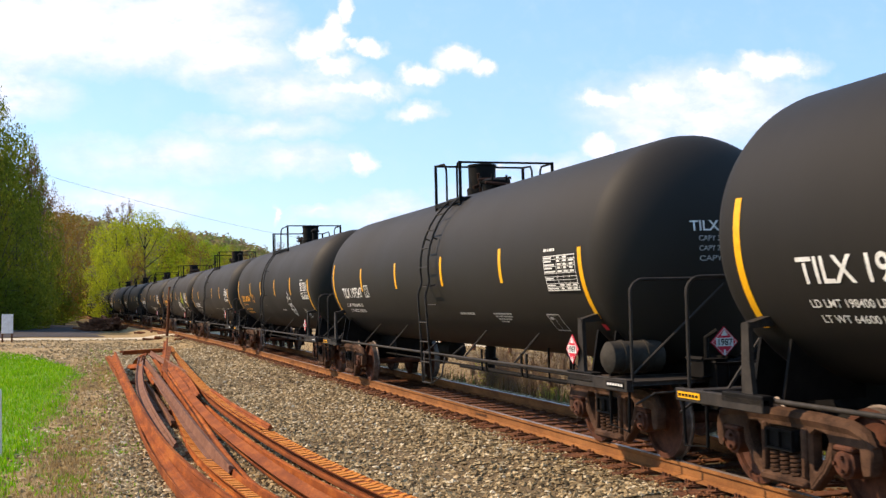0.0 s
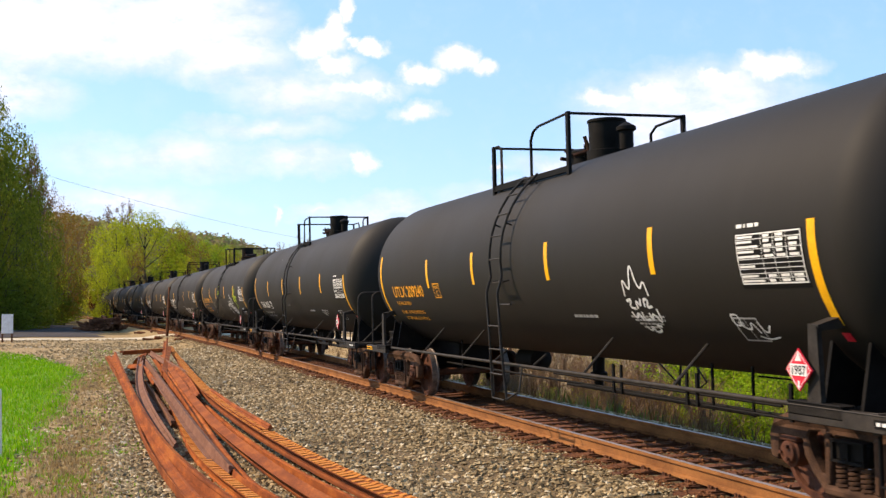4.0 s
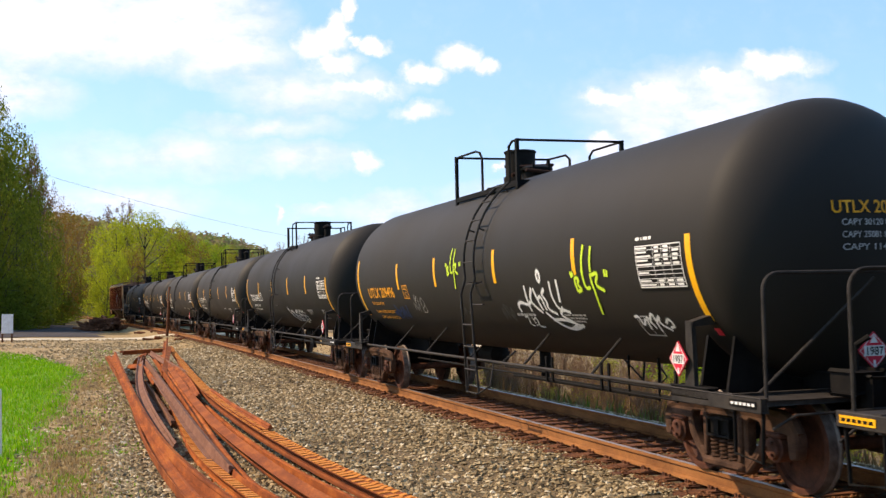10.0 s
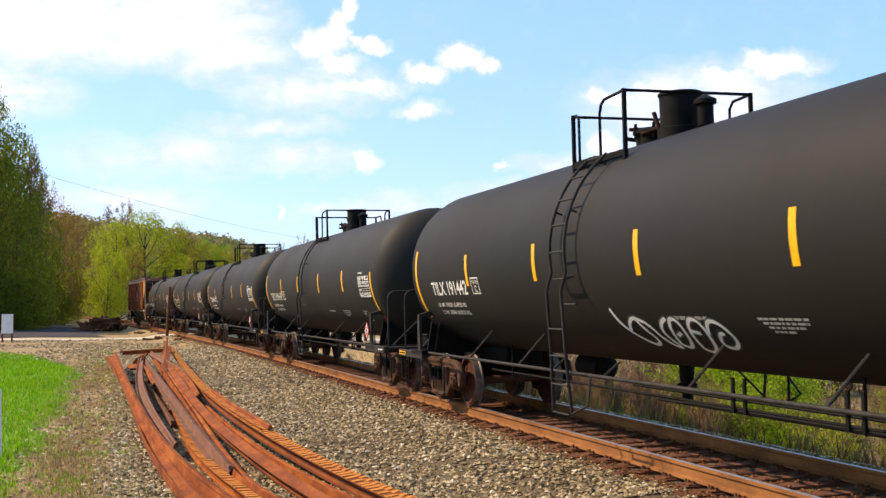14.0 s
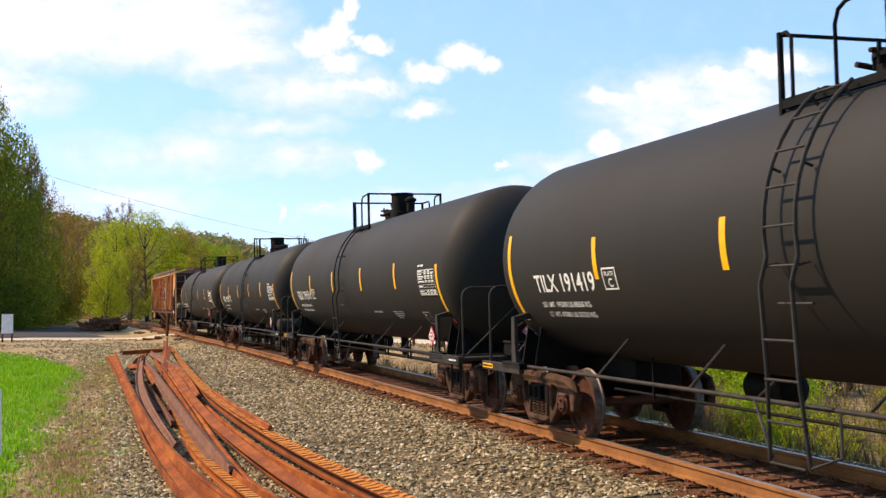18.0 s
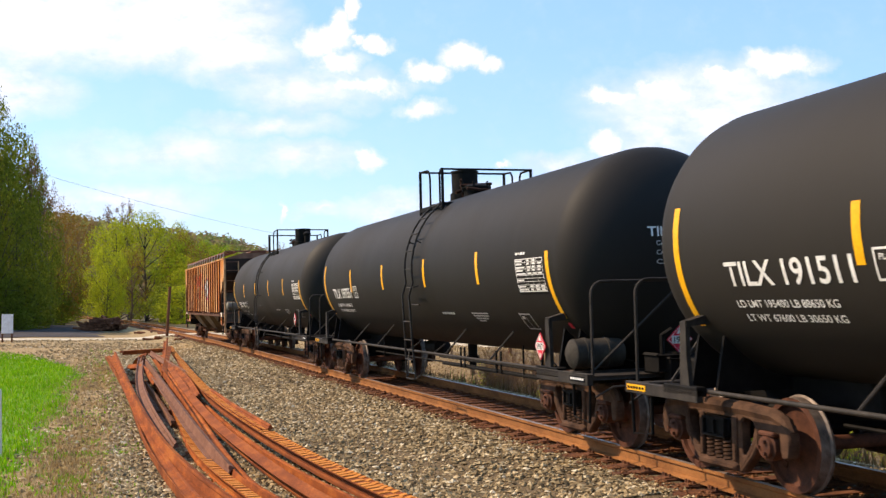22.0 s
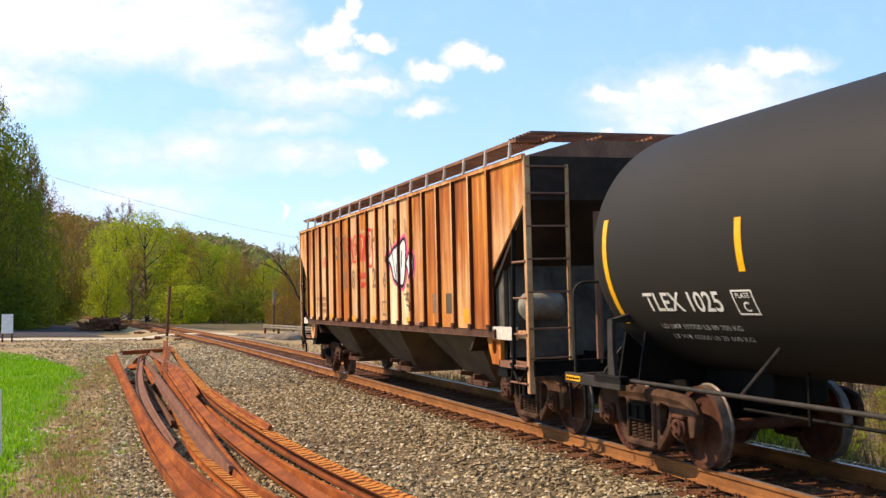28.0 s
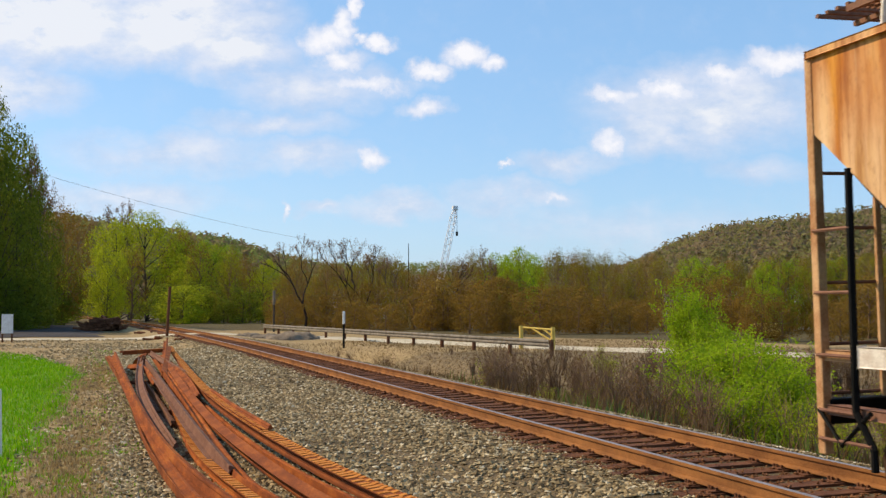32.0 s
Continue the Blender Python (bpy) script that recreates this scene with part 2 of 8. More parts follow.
def side_frame_mesh():
    bm = bmesh.new()
    half = [(0.0, 0.81), (0.6, 0.80), (1.04, 0.755), (1.18, 0.69), (1.235, 0.58), (1.21, 0.38), (1.10, 0.36), (1.075, 0.44), (1.06, 0.595),
            (0.72, 0.595), (0.70, 0.45), (0.60, 0.32), (0.40, 0.145), (0.0, 0.14)]
    out = half + [(-a, b) for a, b in half[1:-1]][::-1]
    win = [(-0.25, 0.27), (0.25, 0.27), (0.27, 0.30), (0.27, 0.64), (0.24, 0.67), (-0.24, 0.67), (-0.27, 0.64), (-0.27, 0.30)]
    tri = [(0.41, 0.32), (0.47, 0.33), (0.59, 0.47), (0.65, 0.62), (0.61, 0.675), (0.46, 0.69), (0.41, 0.65)]
    prism(bm, out, -1.08, -0.96, [win, tri, [(-a, b) for a, b in tri][::-1]])
    bmesh.ops.bevel(bm, geom=[e for e in bm.edges if e.calc_face_angle(0) > 0.9], offset=0.016, segments=1, affect="EDGES")
    # rounded upper chord that droops over the bearings, columns and spring seat
    chord = [(-1.03, y, z) for y, z in ((-1.20, 0.60), (-1.13, 0.70), (-0.95, 0.755), (-0.5, 0.775), (0.0, 0.78), (0.5, 0.775), (0.95, 0.755), (1.13, 0.70), (1.20, 0.60))]
    tube(bm, chord, [0.05, 0.065, 0.07, 0.075, 0.075, 0.075, 0.07, 0.065, 0.05], 8)
    box(bm, -1.14, -0.91, -0.36, 0.36, 0.15, 0.245, 0.03)
    for y in (-0.315, 0.315):
        box(bm, -1.115, -0.93, y - 0.04, y + 0.04, 0.24, 0.70, 0.018)
    # lower tension members
    for s in (-1, 1):
        tube(bm, [(-1.03, s * 0.40, 0.20), (-1.03, s * 0.58, 0.37), (-1.03, s * 0.70, 0.55)], 0.055, 6)
    return mesh_of("side_frame", bm, TRUCKIRON, 40)


def spring_mesh():
    bm = bmesh.new()
    pts = []
    for i in range(44):
        a = i * math.tau / 8
        pts.append((0.062 * math.cos(a), 0.062 * math.sin(a), 0.22 * i / 43))
    tube(bm, pts, 0.017, 5)
    return mesh_of("spring", bm, TRUCKIRON, 60)


def wheelset_mesh():
    bm = bmesh.new()
    for sgn in (-1, 1):
        prof = [(0.66, 0.0), (0.66, 0.13), (0.70, 0.36), (0.675, 0.39), (0.675, 0.465), (0.705, 0.482), (0.722, 0.46), (0.82, 0.455), (0.825, 0.395),
                (0.785, 0.385), (0.765, 0.34), (0.80, 0.14), (0.86, 0.12), (0.86, 0.0)]
        mats = [0, 0, 0, 0, 1, 1, 1, 0, 0, 0, 0, 0, 0]
        lathe(bm, [(sgn * a, r) for a, r in prof], "x", 36, 0, mats)
        # chalk marks and wear on the plate, so that the turning shows
        for k in (0.4, 2.2):
            c, s = math.cos(k), math.sin(k)
            box(bm, sgn * 0.786, sgn * 0.80, c * 0.26 - 0.03, c * 0.26 + 0.03, s * 0.26 - 0.03, s * 0.26 + 0.03, 0, 0)
    lathe(bm, [(-1.0, 0.07), (1.0, 0.07)], "x", 12)
    bmesh.ops.recalc_face_normals(bm, faces=bm.faces[:])
    return mesh_of("wheelset", bm, [WHEELRUST, STEEL], 35)


def bearing_mesh():
    bm = bmesh.new()
    lathe(bm, [(-0.94, 0.0), (-0.94, 0.135), (-1.09, 0.135), (-1.10, 0.11), (-1.13, 0.10), (-1.14, 0.06), (-1.14, 0.0)], "x", 20)
    box(bm, -1.12, -0.93, -0.13, 0.13, 0.10, 0.15, 0.015)
    for k in range(3):
        a = k * math.tau / 3
        lathe_pts = [(-1.165, 0.065 * math.cos(a), 0.065 * math.sin(a)), (-1.13, 0.065 * math.cos(a), 0.065 * math.sin(a))]
        tube(bm, lathe_pts, 0.018, 6)
    bmesh.ops.recalc_face_normals(bm, faces=bm.faces[:])
    return mesh_of("bearing", bm, WHEELRUST, 35)


def bolster_mesh():
    bm = bmesh.new()
    box(bm, -1.13, 1.13, -0.22, 0.22, 0.47, 0.66, 0.03)
    for xs in (-1, 1):
        for y, z, w, h in ((0.0, 0.65, 0.22, 0.012), (0.0, 0.48, 0.22, 0.012), (-0.2, 0.565, 0.015, 0.09), (0.2, 0.565, 0.015, 0.09), (0.0, 0.565, 0.015, 0.09)):
            box(bm, min(xs * 1.12, xs * 1.16), max(xs * 1.12, xs * 1.16), y - w, y + w, z - h, z + h)
    box(bm, -0.55, 0.55, -0.26, 0.26, 0.55, 0.78, 0.03)
    for y in (-0.44, 0.44):
        box(bm, -0.85, 0.85, y - 0.05, y + 0.05, 0.36, 0.46, 0.01)
        for x in (-0.72, 0.72):
            box(bm, x - 0.06, x + 0.06, min(y, y * 1.2) - 0.03, max(y, y * 1.2) + 0.03, 0.28, 0.62, 0.01)
    return mesh_of("truck", bm, BLACK, 40)


SIDE_FRAME, SPRING, WHEELSET, BEARING, BOLSTER = side_frame_mesh(), spring_mesh(), wheelset_mesh(), bearing_mesh(), bolster_mesh()
FLIP = Matrix.Rotation(math.pi, 4, "Z")
AXLE_R = 0.457


def add_truck(car, y):
    tr = part("truck", BOLSTER, None, car, "rusty brown cast freight truck", at=pose(0, y, 0))
    for turn in (Matrix.Identity(4), FLIP):
        part("side_frame", SIDE_FRAME, None, tr, at=turn)
        for dy in (-0.16, 0.0, 0.16):
            part("spring", SPRING, None, tr, at=turn @ pose(-1.055, dy, 0.24))
        for dy in (-0.889, 0.889):
            part("bearing", BEARING, None, tr, at=turn @ pose(0, dy, AXLE_R))
    for dy in (-0.889, 0.889):
        part("wheelset", WHEELSET, None, tr, "rusty wheels with bright treads on one axle", at=pose(0, dy, AXLE_R))
    return tr


def add_coupler(car, y_out, sgn):
    bm = bmesh.new()
    box(bm, -0.09, 0.09, sgn * (abs(y_out) - 0.85), sgn * (abs(y_out) - 0.12), 0.76, 0.94, 0.02)
    box(bm, -0.16, 0.14, sgn * (abs(y_out) - 0.28), sgn * abs(y_out), 0.72, 0.99, 0.04)
    bmesh.ops.recalc_face_normals(bm, faces=bm.faces[:])
    part("coupler", bm, TRUCKIRON, car)


def arc_pts(cx, cz, r, a0, a1, n, x=None, y=None):
    return [(cx - r * math.cos(a0 + (a1 - a0) * i / n), y, cz + r * math.sin(a0 + (a1 - a0) * i / n)) for i in range(n + 1)]


def build_tank_car():
    car = thing("tank_car", "dusty black railway tank car with yellow reflective strips rolling on rails", "tank car", "tank cars of the train")
    bm = bmesh.new()
    prof = [(-HALF_CYL - HEAD, 0.0)]
    for i in range(1, 13):
        a = i * math.pi / 2 / 12
        prof.append((-HALF_CYL - HEAD * math.cos(a), R_TANK * math.sin(a)))
    for yy in (-4.5, -1.5, 1.5, 4.5):
        prof.append((yy, R_TANK))
    prof += [(-a, r) for a, r in reversed(prof[:13])]
    lathe(bm, prof, "y", 72)
    bmesh.ops.translate(bm, verts=bm.verts[:], vec=(0, 0, Z_TANK))
    bmesh.ops.remove_doubles(bm, verts=bm.verts[:], dist=1e-4)
    bmesh.ops.recalc_face_normals(bm, faces=bm.faces[:])
    part("tank", bm, TANK, car, "black cylindrical tank with domed ends", 30)
    for sgn in (-1, 1):
        e = sgn
        # draft sill, cradle, end platform
        bm = bmesh.new()
        box(bm, -0.34, 0.34, e * 5.6, e * 8.75, 0.72, 1.12, 0.02)
        box(bm, -0.5, 0.5, e * 8.62, e * 8.75, 0.62, 1.14, 0.02)
        bmesh.ops.recalc_face_normals(bm, faces=bm.faces[:])
        part("draft_sill", bm, BLACK, car, smooth=40)
        bm = bmesh.new()
        for yy in (7.0, 7.5):
            out = [(-1.22, 0.93), (1.22, 0.93)] + [(1.48 * math.cos(a), Z_TANK + 1.48 * math.sin(a)) for a in np.linspace(-0.72, -math.pi + 0.72, 14)]
            prism(bm, [(p[0], p[1]) for p in out], e * yy - 0.02, e * yy + 0.02, axis="y")
        box(bm, -1.5, -1.38, e * 6.9, e * 7.6, 0.9, 1.0, 0.01)
        box(bm, 1.38, 1.5, e * 6.9, e * 7.6, 0.9, 1.0, 0.01)
        bmesh.ops.recalc_face_normals(bm, faces=bm.faces[:])
        part("cradle", bm, BLACK, car)
        for xs in (-1, 1):
            out = [(e * 7.10, 0.92), (e * 7.30, 0.92), (e * 7.29, 1.2), (e * 7.27, 1.64), (e * 7.15, 1.66), (e * 7.15, 1.3)]
            bm = bmesh.new()
            prism(bm, out, xs * 1.41, xs * 1.46)
            prism(bm, [(xs * 1.45, 1.60), (xs * 1.45, 1.65), (xs * 1.20, 1.72), (xs * 1.14, 1.62)], e * 7.14, e * 7.28, axis="y")
            part("saddle_bracket", bm, GREYIRON, car)
        bm = bmesh.new()
        box(bm, -1.45, 1.45, e * 8.02, e * 8.5, 0.90, 0.95, 0.008)
        box(bm, -1.48, 1.48, e * 7.96, e * 8.02, 0.82, 0.98, 0.008)
        box(bm, -1.5, -1.42, e * 6.9, e * 8.5, 0.84, 0.97, 0.008)
        box(bm, 1.42, 1.5, e * 6.9, e * 8.5, 0.84, 0.97, 0.008)
        bmesh.ops.recalc_face_normals(bm, faces=bm.faces[:])
        part("end_platform", bm, GREYIRON, car)
        # end handrail hoop across the car
        bm = bmesh.new()
        pts = [(-1.38, e * 8.42, 0.92), (-1.38, e * 8.42, 1.95)] + [(-1.38 + 0.16 * (1 - math.cos(a)), e * 8.42, 1.95 + 0.16 * math.sin(a)) for a in np.linspace(0.3, 1.57, 5)]
        pts = pts + [(-x, y, z) for x, y, z in reversed(pts)]
        tube(bm, pts, 0.019, 7)
        part("end_handrail", bm, GREYIRON, car, smooth=50)
        # corner steps below the platform
        for xs in (-1, 1):
            bm = bmesh.new()
            pts = [(xs * 1.44, e * 7.98, 0.9), (xs * 1.44, e * 7.98, 0.42), (xs * 1.44, e * 8.42, 0.38), (xs * 1.44, e * 8.46, 0.9)]
            tube(bm, pts, 0.018, 6)
            part("corner_step", bm, BLACK, car)
        # brace on the end
        bm = bmesh.new()
        tube(bm, [(-1.2, e * 8.0, 0.95), (-0.1, e * 8.36, 2.05)], 0.018, 6)
        part("brace", bm, GREYIRON, car)
        add_coupler(car, e * 9.065, e)
        bm = bmesh.new()
        box(bm, -0.62, -0.30, e * 8.36, e * 8.66, 0.98, 1.18, 0.03)
        tube(bm, [(-0.46, e * 8.5, 1.15), (-0.46, e * 8.5, 1.42), (-0.36, e * 8.58, 1.5)], 0.03, 7)
        tube(bm, [(-0.3, e * 8.5, 1.05), (0.2, e * 8.55, 1.25)], 0.025, 7)
        bmesh.ops.recalc_face_normals(bm, faces=bm.faces[:])
        part("brake_lever", bm, BLACK, car)
        bm = box(bmesh.new(), -1.508, -1.501, min(e * 8.0, e * 8.44), max(e * 8.0, e * 8.44), 0.875, 0.94)
        strip = part("notice_strip", bm, YELLOW if e > 0 else BLACK, car, "printed notice strip on the end sill")
        for k in range(6):
            yy = e * (8.03 + 0.068 * k)
            bm = box(bmesh.new(), -1.512, -1.5085, min(yy, yy + e * 0.045), max(yy, yy + e * 0.045), 0.893, 0.92)
            part("print_bar", bm, BLACK if e > 0 else WHITE_INK, strip)
        # uncoupling rod and hoses
        bm = bmesh.new()
        tube(bm, [(-1.42, e * 8.56, 0.7), (-1.2, e * 8.6, 0.82), (-0.3, e * 8.8, 0.86), (-0.05, e * 8.95, 0.86)], 0.014, 6)
        part("uncoupling_rod", bm, GREYIRON, car)
        bm = bmesh.new()
        tube(bm, [(0.25, e * 8.7, 0.8), (0.28, e * 8.85, 0.62), (0.2, e * 9.0, 0.45), (0.05, e * 9.06, 0.4)], 0.022, 7)
        part("air_hose", bm, BLACK, car)
        add_truck(car, e * 7.2)
    # side safety railings with struts up to the tank
    for xs in (-1, 1):
        bm = bmesh.new()
        tube(bm, [(xs * 1.36, -6.95, 0.95), (xs * 1.36, 6.95, 0.95)], 0.024, 8)
        part("safety_rail", bm, GREYIRON, car, smooth=50)
        for yy in (-4.65, -2.4, 2.4, 4.6):
            bm = bmesh.new()
            tube(bm, [(xs * 1.36, yy, 0.95), (xs * 0.97, yy - 0.10, 1.40)], 0.018, 6)
            part("strut", bm, GREYIRON, car)
        bm = bmesh.new()
        tube(bm, [(xs * 1.30, -6.9, 0.80), (xs * 1.30, -2.2, 0.80)], 0.014, 6)
        part("lower_rod", bm, BLACK, car)
        for yy in (-6.7, -5.1, -4.9, -3.4, -3.2):
            bm = box(bmesh.new(), xs * 1.33 - 0.012, xs * 1.33 + 0.012, yy - 0.02, yy + 0.02, 0.78, 1.12)
            part("hanger", bm, BLACK, car)
        for yy in (-0.25, 1.3):
            bm = bmesh.new()
            tube(bm, [(xs * 1.36, yy, 0.95), (xs * 1.12, yy + 0.03, 1.12)], 0.016, 6)
            part("short_strut", bm, GREYIRON, car)
        # ladder with its upper bend, lying off the tank: two stiles, rungs and standoffs
        rad = R_TANK + 0.13
        ladder = None
        for yy in (0.30, 0.76):
            bm = bmesh.new()
            pts = [(xs * 1.56, yy + (0.06 if yy > 0.5 else -0.06), 0.46), (xs * 1.60, yy, 1.2), (xs * 1.64, yy, 2.0)]
            pts += [(xs * rad * math.cos(a), yy, Z_TANK + rad * math.sin(a)) for a in np.linspace(-0.15, 0.92, 9)]
            tube(bm, pts, 0.02, 6)
            if ladder:
                part("stile", bm, GREYIRON, ladder, smooth=50)
            else:
                ladder = part("ladder", bm, GREYIRON, car, "black steel ladder curving over the tank", smooth=50)
        steps = [(xs * (1.56 + 0.04 * zz), zz) for zz in (0.46, 0.82, 1.18, 1.52)] + [(xs * rad * math.cos(a), Z_TANK + rad * math.sin(a)) for a in np.linspace(-0.42, 0.88, 7)]
        for x, z in steps:
            bm = bmesh.new()
            tube(bm, [(x, 0.28, z), (x, 0.78, z)], 0.014, 6)
            part("rung", bm, GREYIRON, ladder)
        for a in (-0.2, 0.35, 0.85):
            for yy in (0.30, 0.76):
                bm = bmesh.new()
                tube(bm, [(xs * rad * math.cos(a), yy, Z_TANK + rad * math.sin(a)), (xs * 1.48 * math.cos(a), yy, Z_TANK + 1.48 * math.sin(a))], 0.014, 6)
                part("standoff", bm, GREYIRON, ladder)
        bm = bmesh.new()
        tube(bm, [(xs * 1.36, 0.1, 0.95), (xs * 1.5, -0.1, 0.6), (xs * 1.56, 0.25, 0.47)], 0.015, 6)
        part("ladder_brace", bm, GREYIRON, car)
        bm = bmesh.new()
        tube(bm, [(xs * 1.36, 1.35, 0.96), (xs * 1.55, 0.8, 0.5)], 0.015, 6)
        part("ladder_brace", bm, GREYIRON, car)
    # top platform with its grating and railing
    bm = bmesh.new()
    for i in range(13):
        xx = -0.90 + i * 0.145
        box(bm, xx, xx + 0.03, 0.35, 1.08, 3.72, 3.76)
    box(bm, -0.92, 0.92, 0.33, 0.38, 3.68, 3.76)
    box(bm, -0.92, 0.92, 1.05, 1.10, 3.68, 3.76)
    box(bm, -0.92, -0.86, -0.6, 1.1, 3.66, 3.74)
    box(bm, 0.86, 0.92, -0.6, 1.1, 3.66, 3.74)
    part("platform", bm, BLACK, car, "steel grating platform")

    def railing(points, r=0.02):
        b2 = bmesh.new()
        tube(b2, points, r, 7)
        part("railing", b2, BLACK, car, smooth=50)
    P = 0.90
    railing([(-P, 0.18, 3.7), (-P, 0.18, 4.28), (-P, 0.12, 4.40), (-P, 0.0, 4.45), (-P, -0.6, 4.47), (P, -0.6, 4.47)])
    railing([(-P, 0.9, 3.7), (-P, 0.9, 4.32), (-P, 0.98, 4.38), (-P, 1.1, 4.38), (P, 1.1, 4.38), (P, 0.5, 4.38), (P, 0.42, 4.30), (P, 0.42, 3.7)])
    railing([(P, -0.6, 4.47), (P, -0.15, 4.45), (P, -0.05, 4.36), (P, -0.05, 3.7)])
    for xx, yy, zt in ((-P, -0.6, 4.49), (-P, 1.1, 4.40), (P, 1.1, 4.40), (P, -0.6, 4.49)):
        b2 = bmesh.new()
        box(b2, xx - 0.024, xx + 0.024, yy - 0.022, yy + 0.022, 3.55, zt)
        part("railing_post", b2, BLACK, car)
    # manway, protective housing, valves
    bm = bmesh.new()
    lathe(bm, [(3.85, 0.0), (3.85, 0.30), (4.04, 0.30), (4.05, 0.262), (4.45, 0.268), (4.46, 0.285), (4.49, 0.285), (4.50, 0.27), (4.50, 0.0)], "z", 28)
    bmesh.ops.translate(bm, verts=bm.verts[:], vec=(0.0, -0.14, 0))
    bmesh.ops.recalc_face_normals(bm, faces=bm.faces[:])
    part("valve_housing", bm, BLACK, car, smooth=35)
    bm = bmesh.new()
    lathe(bm, [(3.85, 0.0), (3.85, 0.25), (4.06, 0.25), (4.07, 0.29), (4.11, 0.29), (4.15, 0.2), (4.16, 0.0)], "z", 24)
    bmesh.ops.translate(bm, verts=bm.verts[:], vec=(0.0, 0.56, 0))
    bmesh.ops.recalc_face_normals(bm, faces=bm.faces[:])
    manway = part("manway", bm, BLACK, car, smooth=35)
    for k in range(6):
        a = k * math.tau / 6
        bm = bmesh.new()
        tube(bm, [(0.28 * math.cos(a), 0.56 + 0.28 * math.sin(a), 4.0), (0.28 * math.cos(a), 0.56 + 0.28 * math.sin(a), 4.2)], 0.022, 6)
        part("eye_bolt", bm, BLACK, manway)
    for pts, r in (([(-0.34, 0.30, 4.02), (-0.1, 0.2, 4.1), (0.2, 0.25, 4.05)], 0.035), ([(-0.3, 0.86, 4.05), (0.25, 0.9, 4.0)], 0.03), ([(-0.12, 0.12, 3.95), (-0.2, 0.2, 4.3)], 0.03),
                   ([(-0.35, 0.6, 4.13), (0.3, 0.62, 4.17)], 0.026)):
        bm = bmesh.new()
        tube(bm, pts, r, 7)
        part("hinge_arm", bm, RUSTYFIT, manway, smooth=50)
    bm = bmesh.new()
    lathe(bm, [(4.0, 0.0), (4.0, 0.1), (4.25, 0.1), (4.27, 0.14), (4.32, 0.14), (4.36, 0.07), (4.4, 0.0)], "z", 14)
    bmesh.ops.translate(bm, verts=bm.verts[:], vec=(0.05, -0.66, 0))
    bmesh.ops.recalc_face_normals(bm, faces=bm.faces[:])
    part("relief_valve", bm, BLACK, car, smooth=35)
    # bottom outlet, skid and brake gear
    bm = bmesh.new()
    lathe(bm, [(0.52, 0.0), (0.52, 0.07), (0.66, 0.07), (0.68, 0.13), (0.78, 0.13), (0.80, 0.09), (1.04, 0.10), (1.05, 0.0)], "z", 18)
    bmesh.ops.recalc_face_normals(bm, faces=bm.faces[:])
    part("bottom_outlet", bm, BLACK, car, smooth=35)
    bm = bmesh.new()
    tube(bm, [(-0.45, -6.0, 0.66), (-0.45, 6.0, 0.66)], 0.02, 6)
    tube(bm, [(-0.95, -5.6, 0.72), (-0.95, -1.0, 0.72)], 0.02, 6)
    tube(bm, [(-0.6, -5.5, 0.78), (-0.6, 0.3, 0.78)], 0.016, 6)
    for yy in (-5.0, -4.2, 4.6):
        box(bm, -0.61, -0.585, yy, yy + 0.025, 0.62, 1.2)
    part("brake_pipe", bm, BLACK, car)
    bm = bmesh.new()
    lathe(bm, [(3.0, 0.0), (3.02, 0.14), (3.06, 0.2), (3.8, 0.2), (3.84, 0.14), (3.86, 0.0)], "y", 18)
    bmesh.ops.translate(bm, verts=bm.verts[:], vec=(0.35, 0, 0.82))
    bmesh.ops.recalc_face_normals(bm, faces=bm.faces[:])
    part("air_reservoir", bm, BLACK, car, smooth=35)
    # yellow strips: four short, two long at the ends, each on a dark red edge
    for yy, h0, h1 in ((7.30, 1.60, 2.86), (4.40, 2.13, 2.63), (1.50, 2.15, 2.65), (-1.52, 2.15, 2.65), (-4.42, 2.15, 2.65), (-7.24, 1.64, 2.58)):
        bm = rect(bmesh.new(), -0.055, 0.055, 0, (h1 - h0) * 1.02)
        part("reflective_strip", wrapped(bm, yy, h0, 0.004), YELLOW, car, "yellow reflective strip")
    bm = rect(bmesh.new(), -0.055, 0.055, 0, 0.10)
    part("reflective_strip", wrapped(bm, -7.24, 1.50, 0.004), RED_SIGN, car, "red reflective patch")
    # stencilled data panel and frame at the front end
    bm = rect(bmesh.new(), -0.02, 1.02, -0.02, 0.50)
    panel = part("data_panel", wrapped(bm, -6.1, 1.99, 0.004), BLACK, car, "white stencilled table of small print")
    bm = bmesh.new()
    rng = random.Random(4)
    for r in range(11):
        z = 0.484 - r * 0.0455
        if r in (0, 1, 5, 6, 7, 8, 10) or r % 2:
            rect(bm, 0.0, 1.0, z - 0.003, z + 0.003)
        if r == 10 or r == 5:
            continue
        if r != 7:
            rect(bm, 0.02, 0.02 + rng.uniform(0.22, 0.36), z - 0.034, z - 0.013)
        for x in (0.43, 0.62, 0.81):
            if r not in (6, 7) and not (r == 0 and x > 0.8):
                rect(bm, x + 0.01, x + rng.uniform(0.10, 0.155), z - 0.036, z - 0.010)
    for x, w in ((0.0, 0.012), (0.40, 0.006), (0.59, 0.006), (0.78, 0.006), (0.988, 0.012)):
        rect(bm, x, x + w, 0.02, 0.49)
    rect(bm, 0.0, 1.0, 0.018, 0.03)
    rect(bm, 0.0, 1.0, 0.478, 0.49)
    tagged(part("small_print", wrapped(bm, -6.1, 1.99, 0.007), WHITE_INK, panel), kind="stuff")
    bm = bmesh.new()
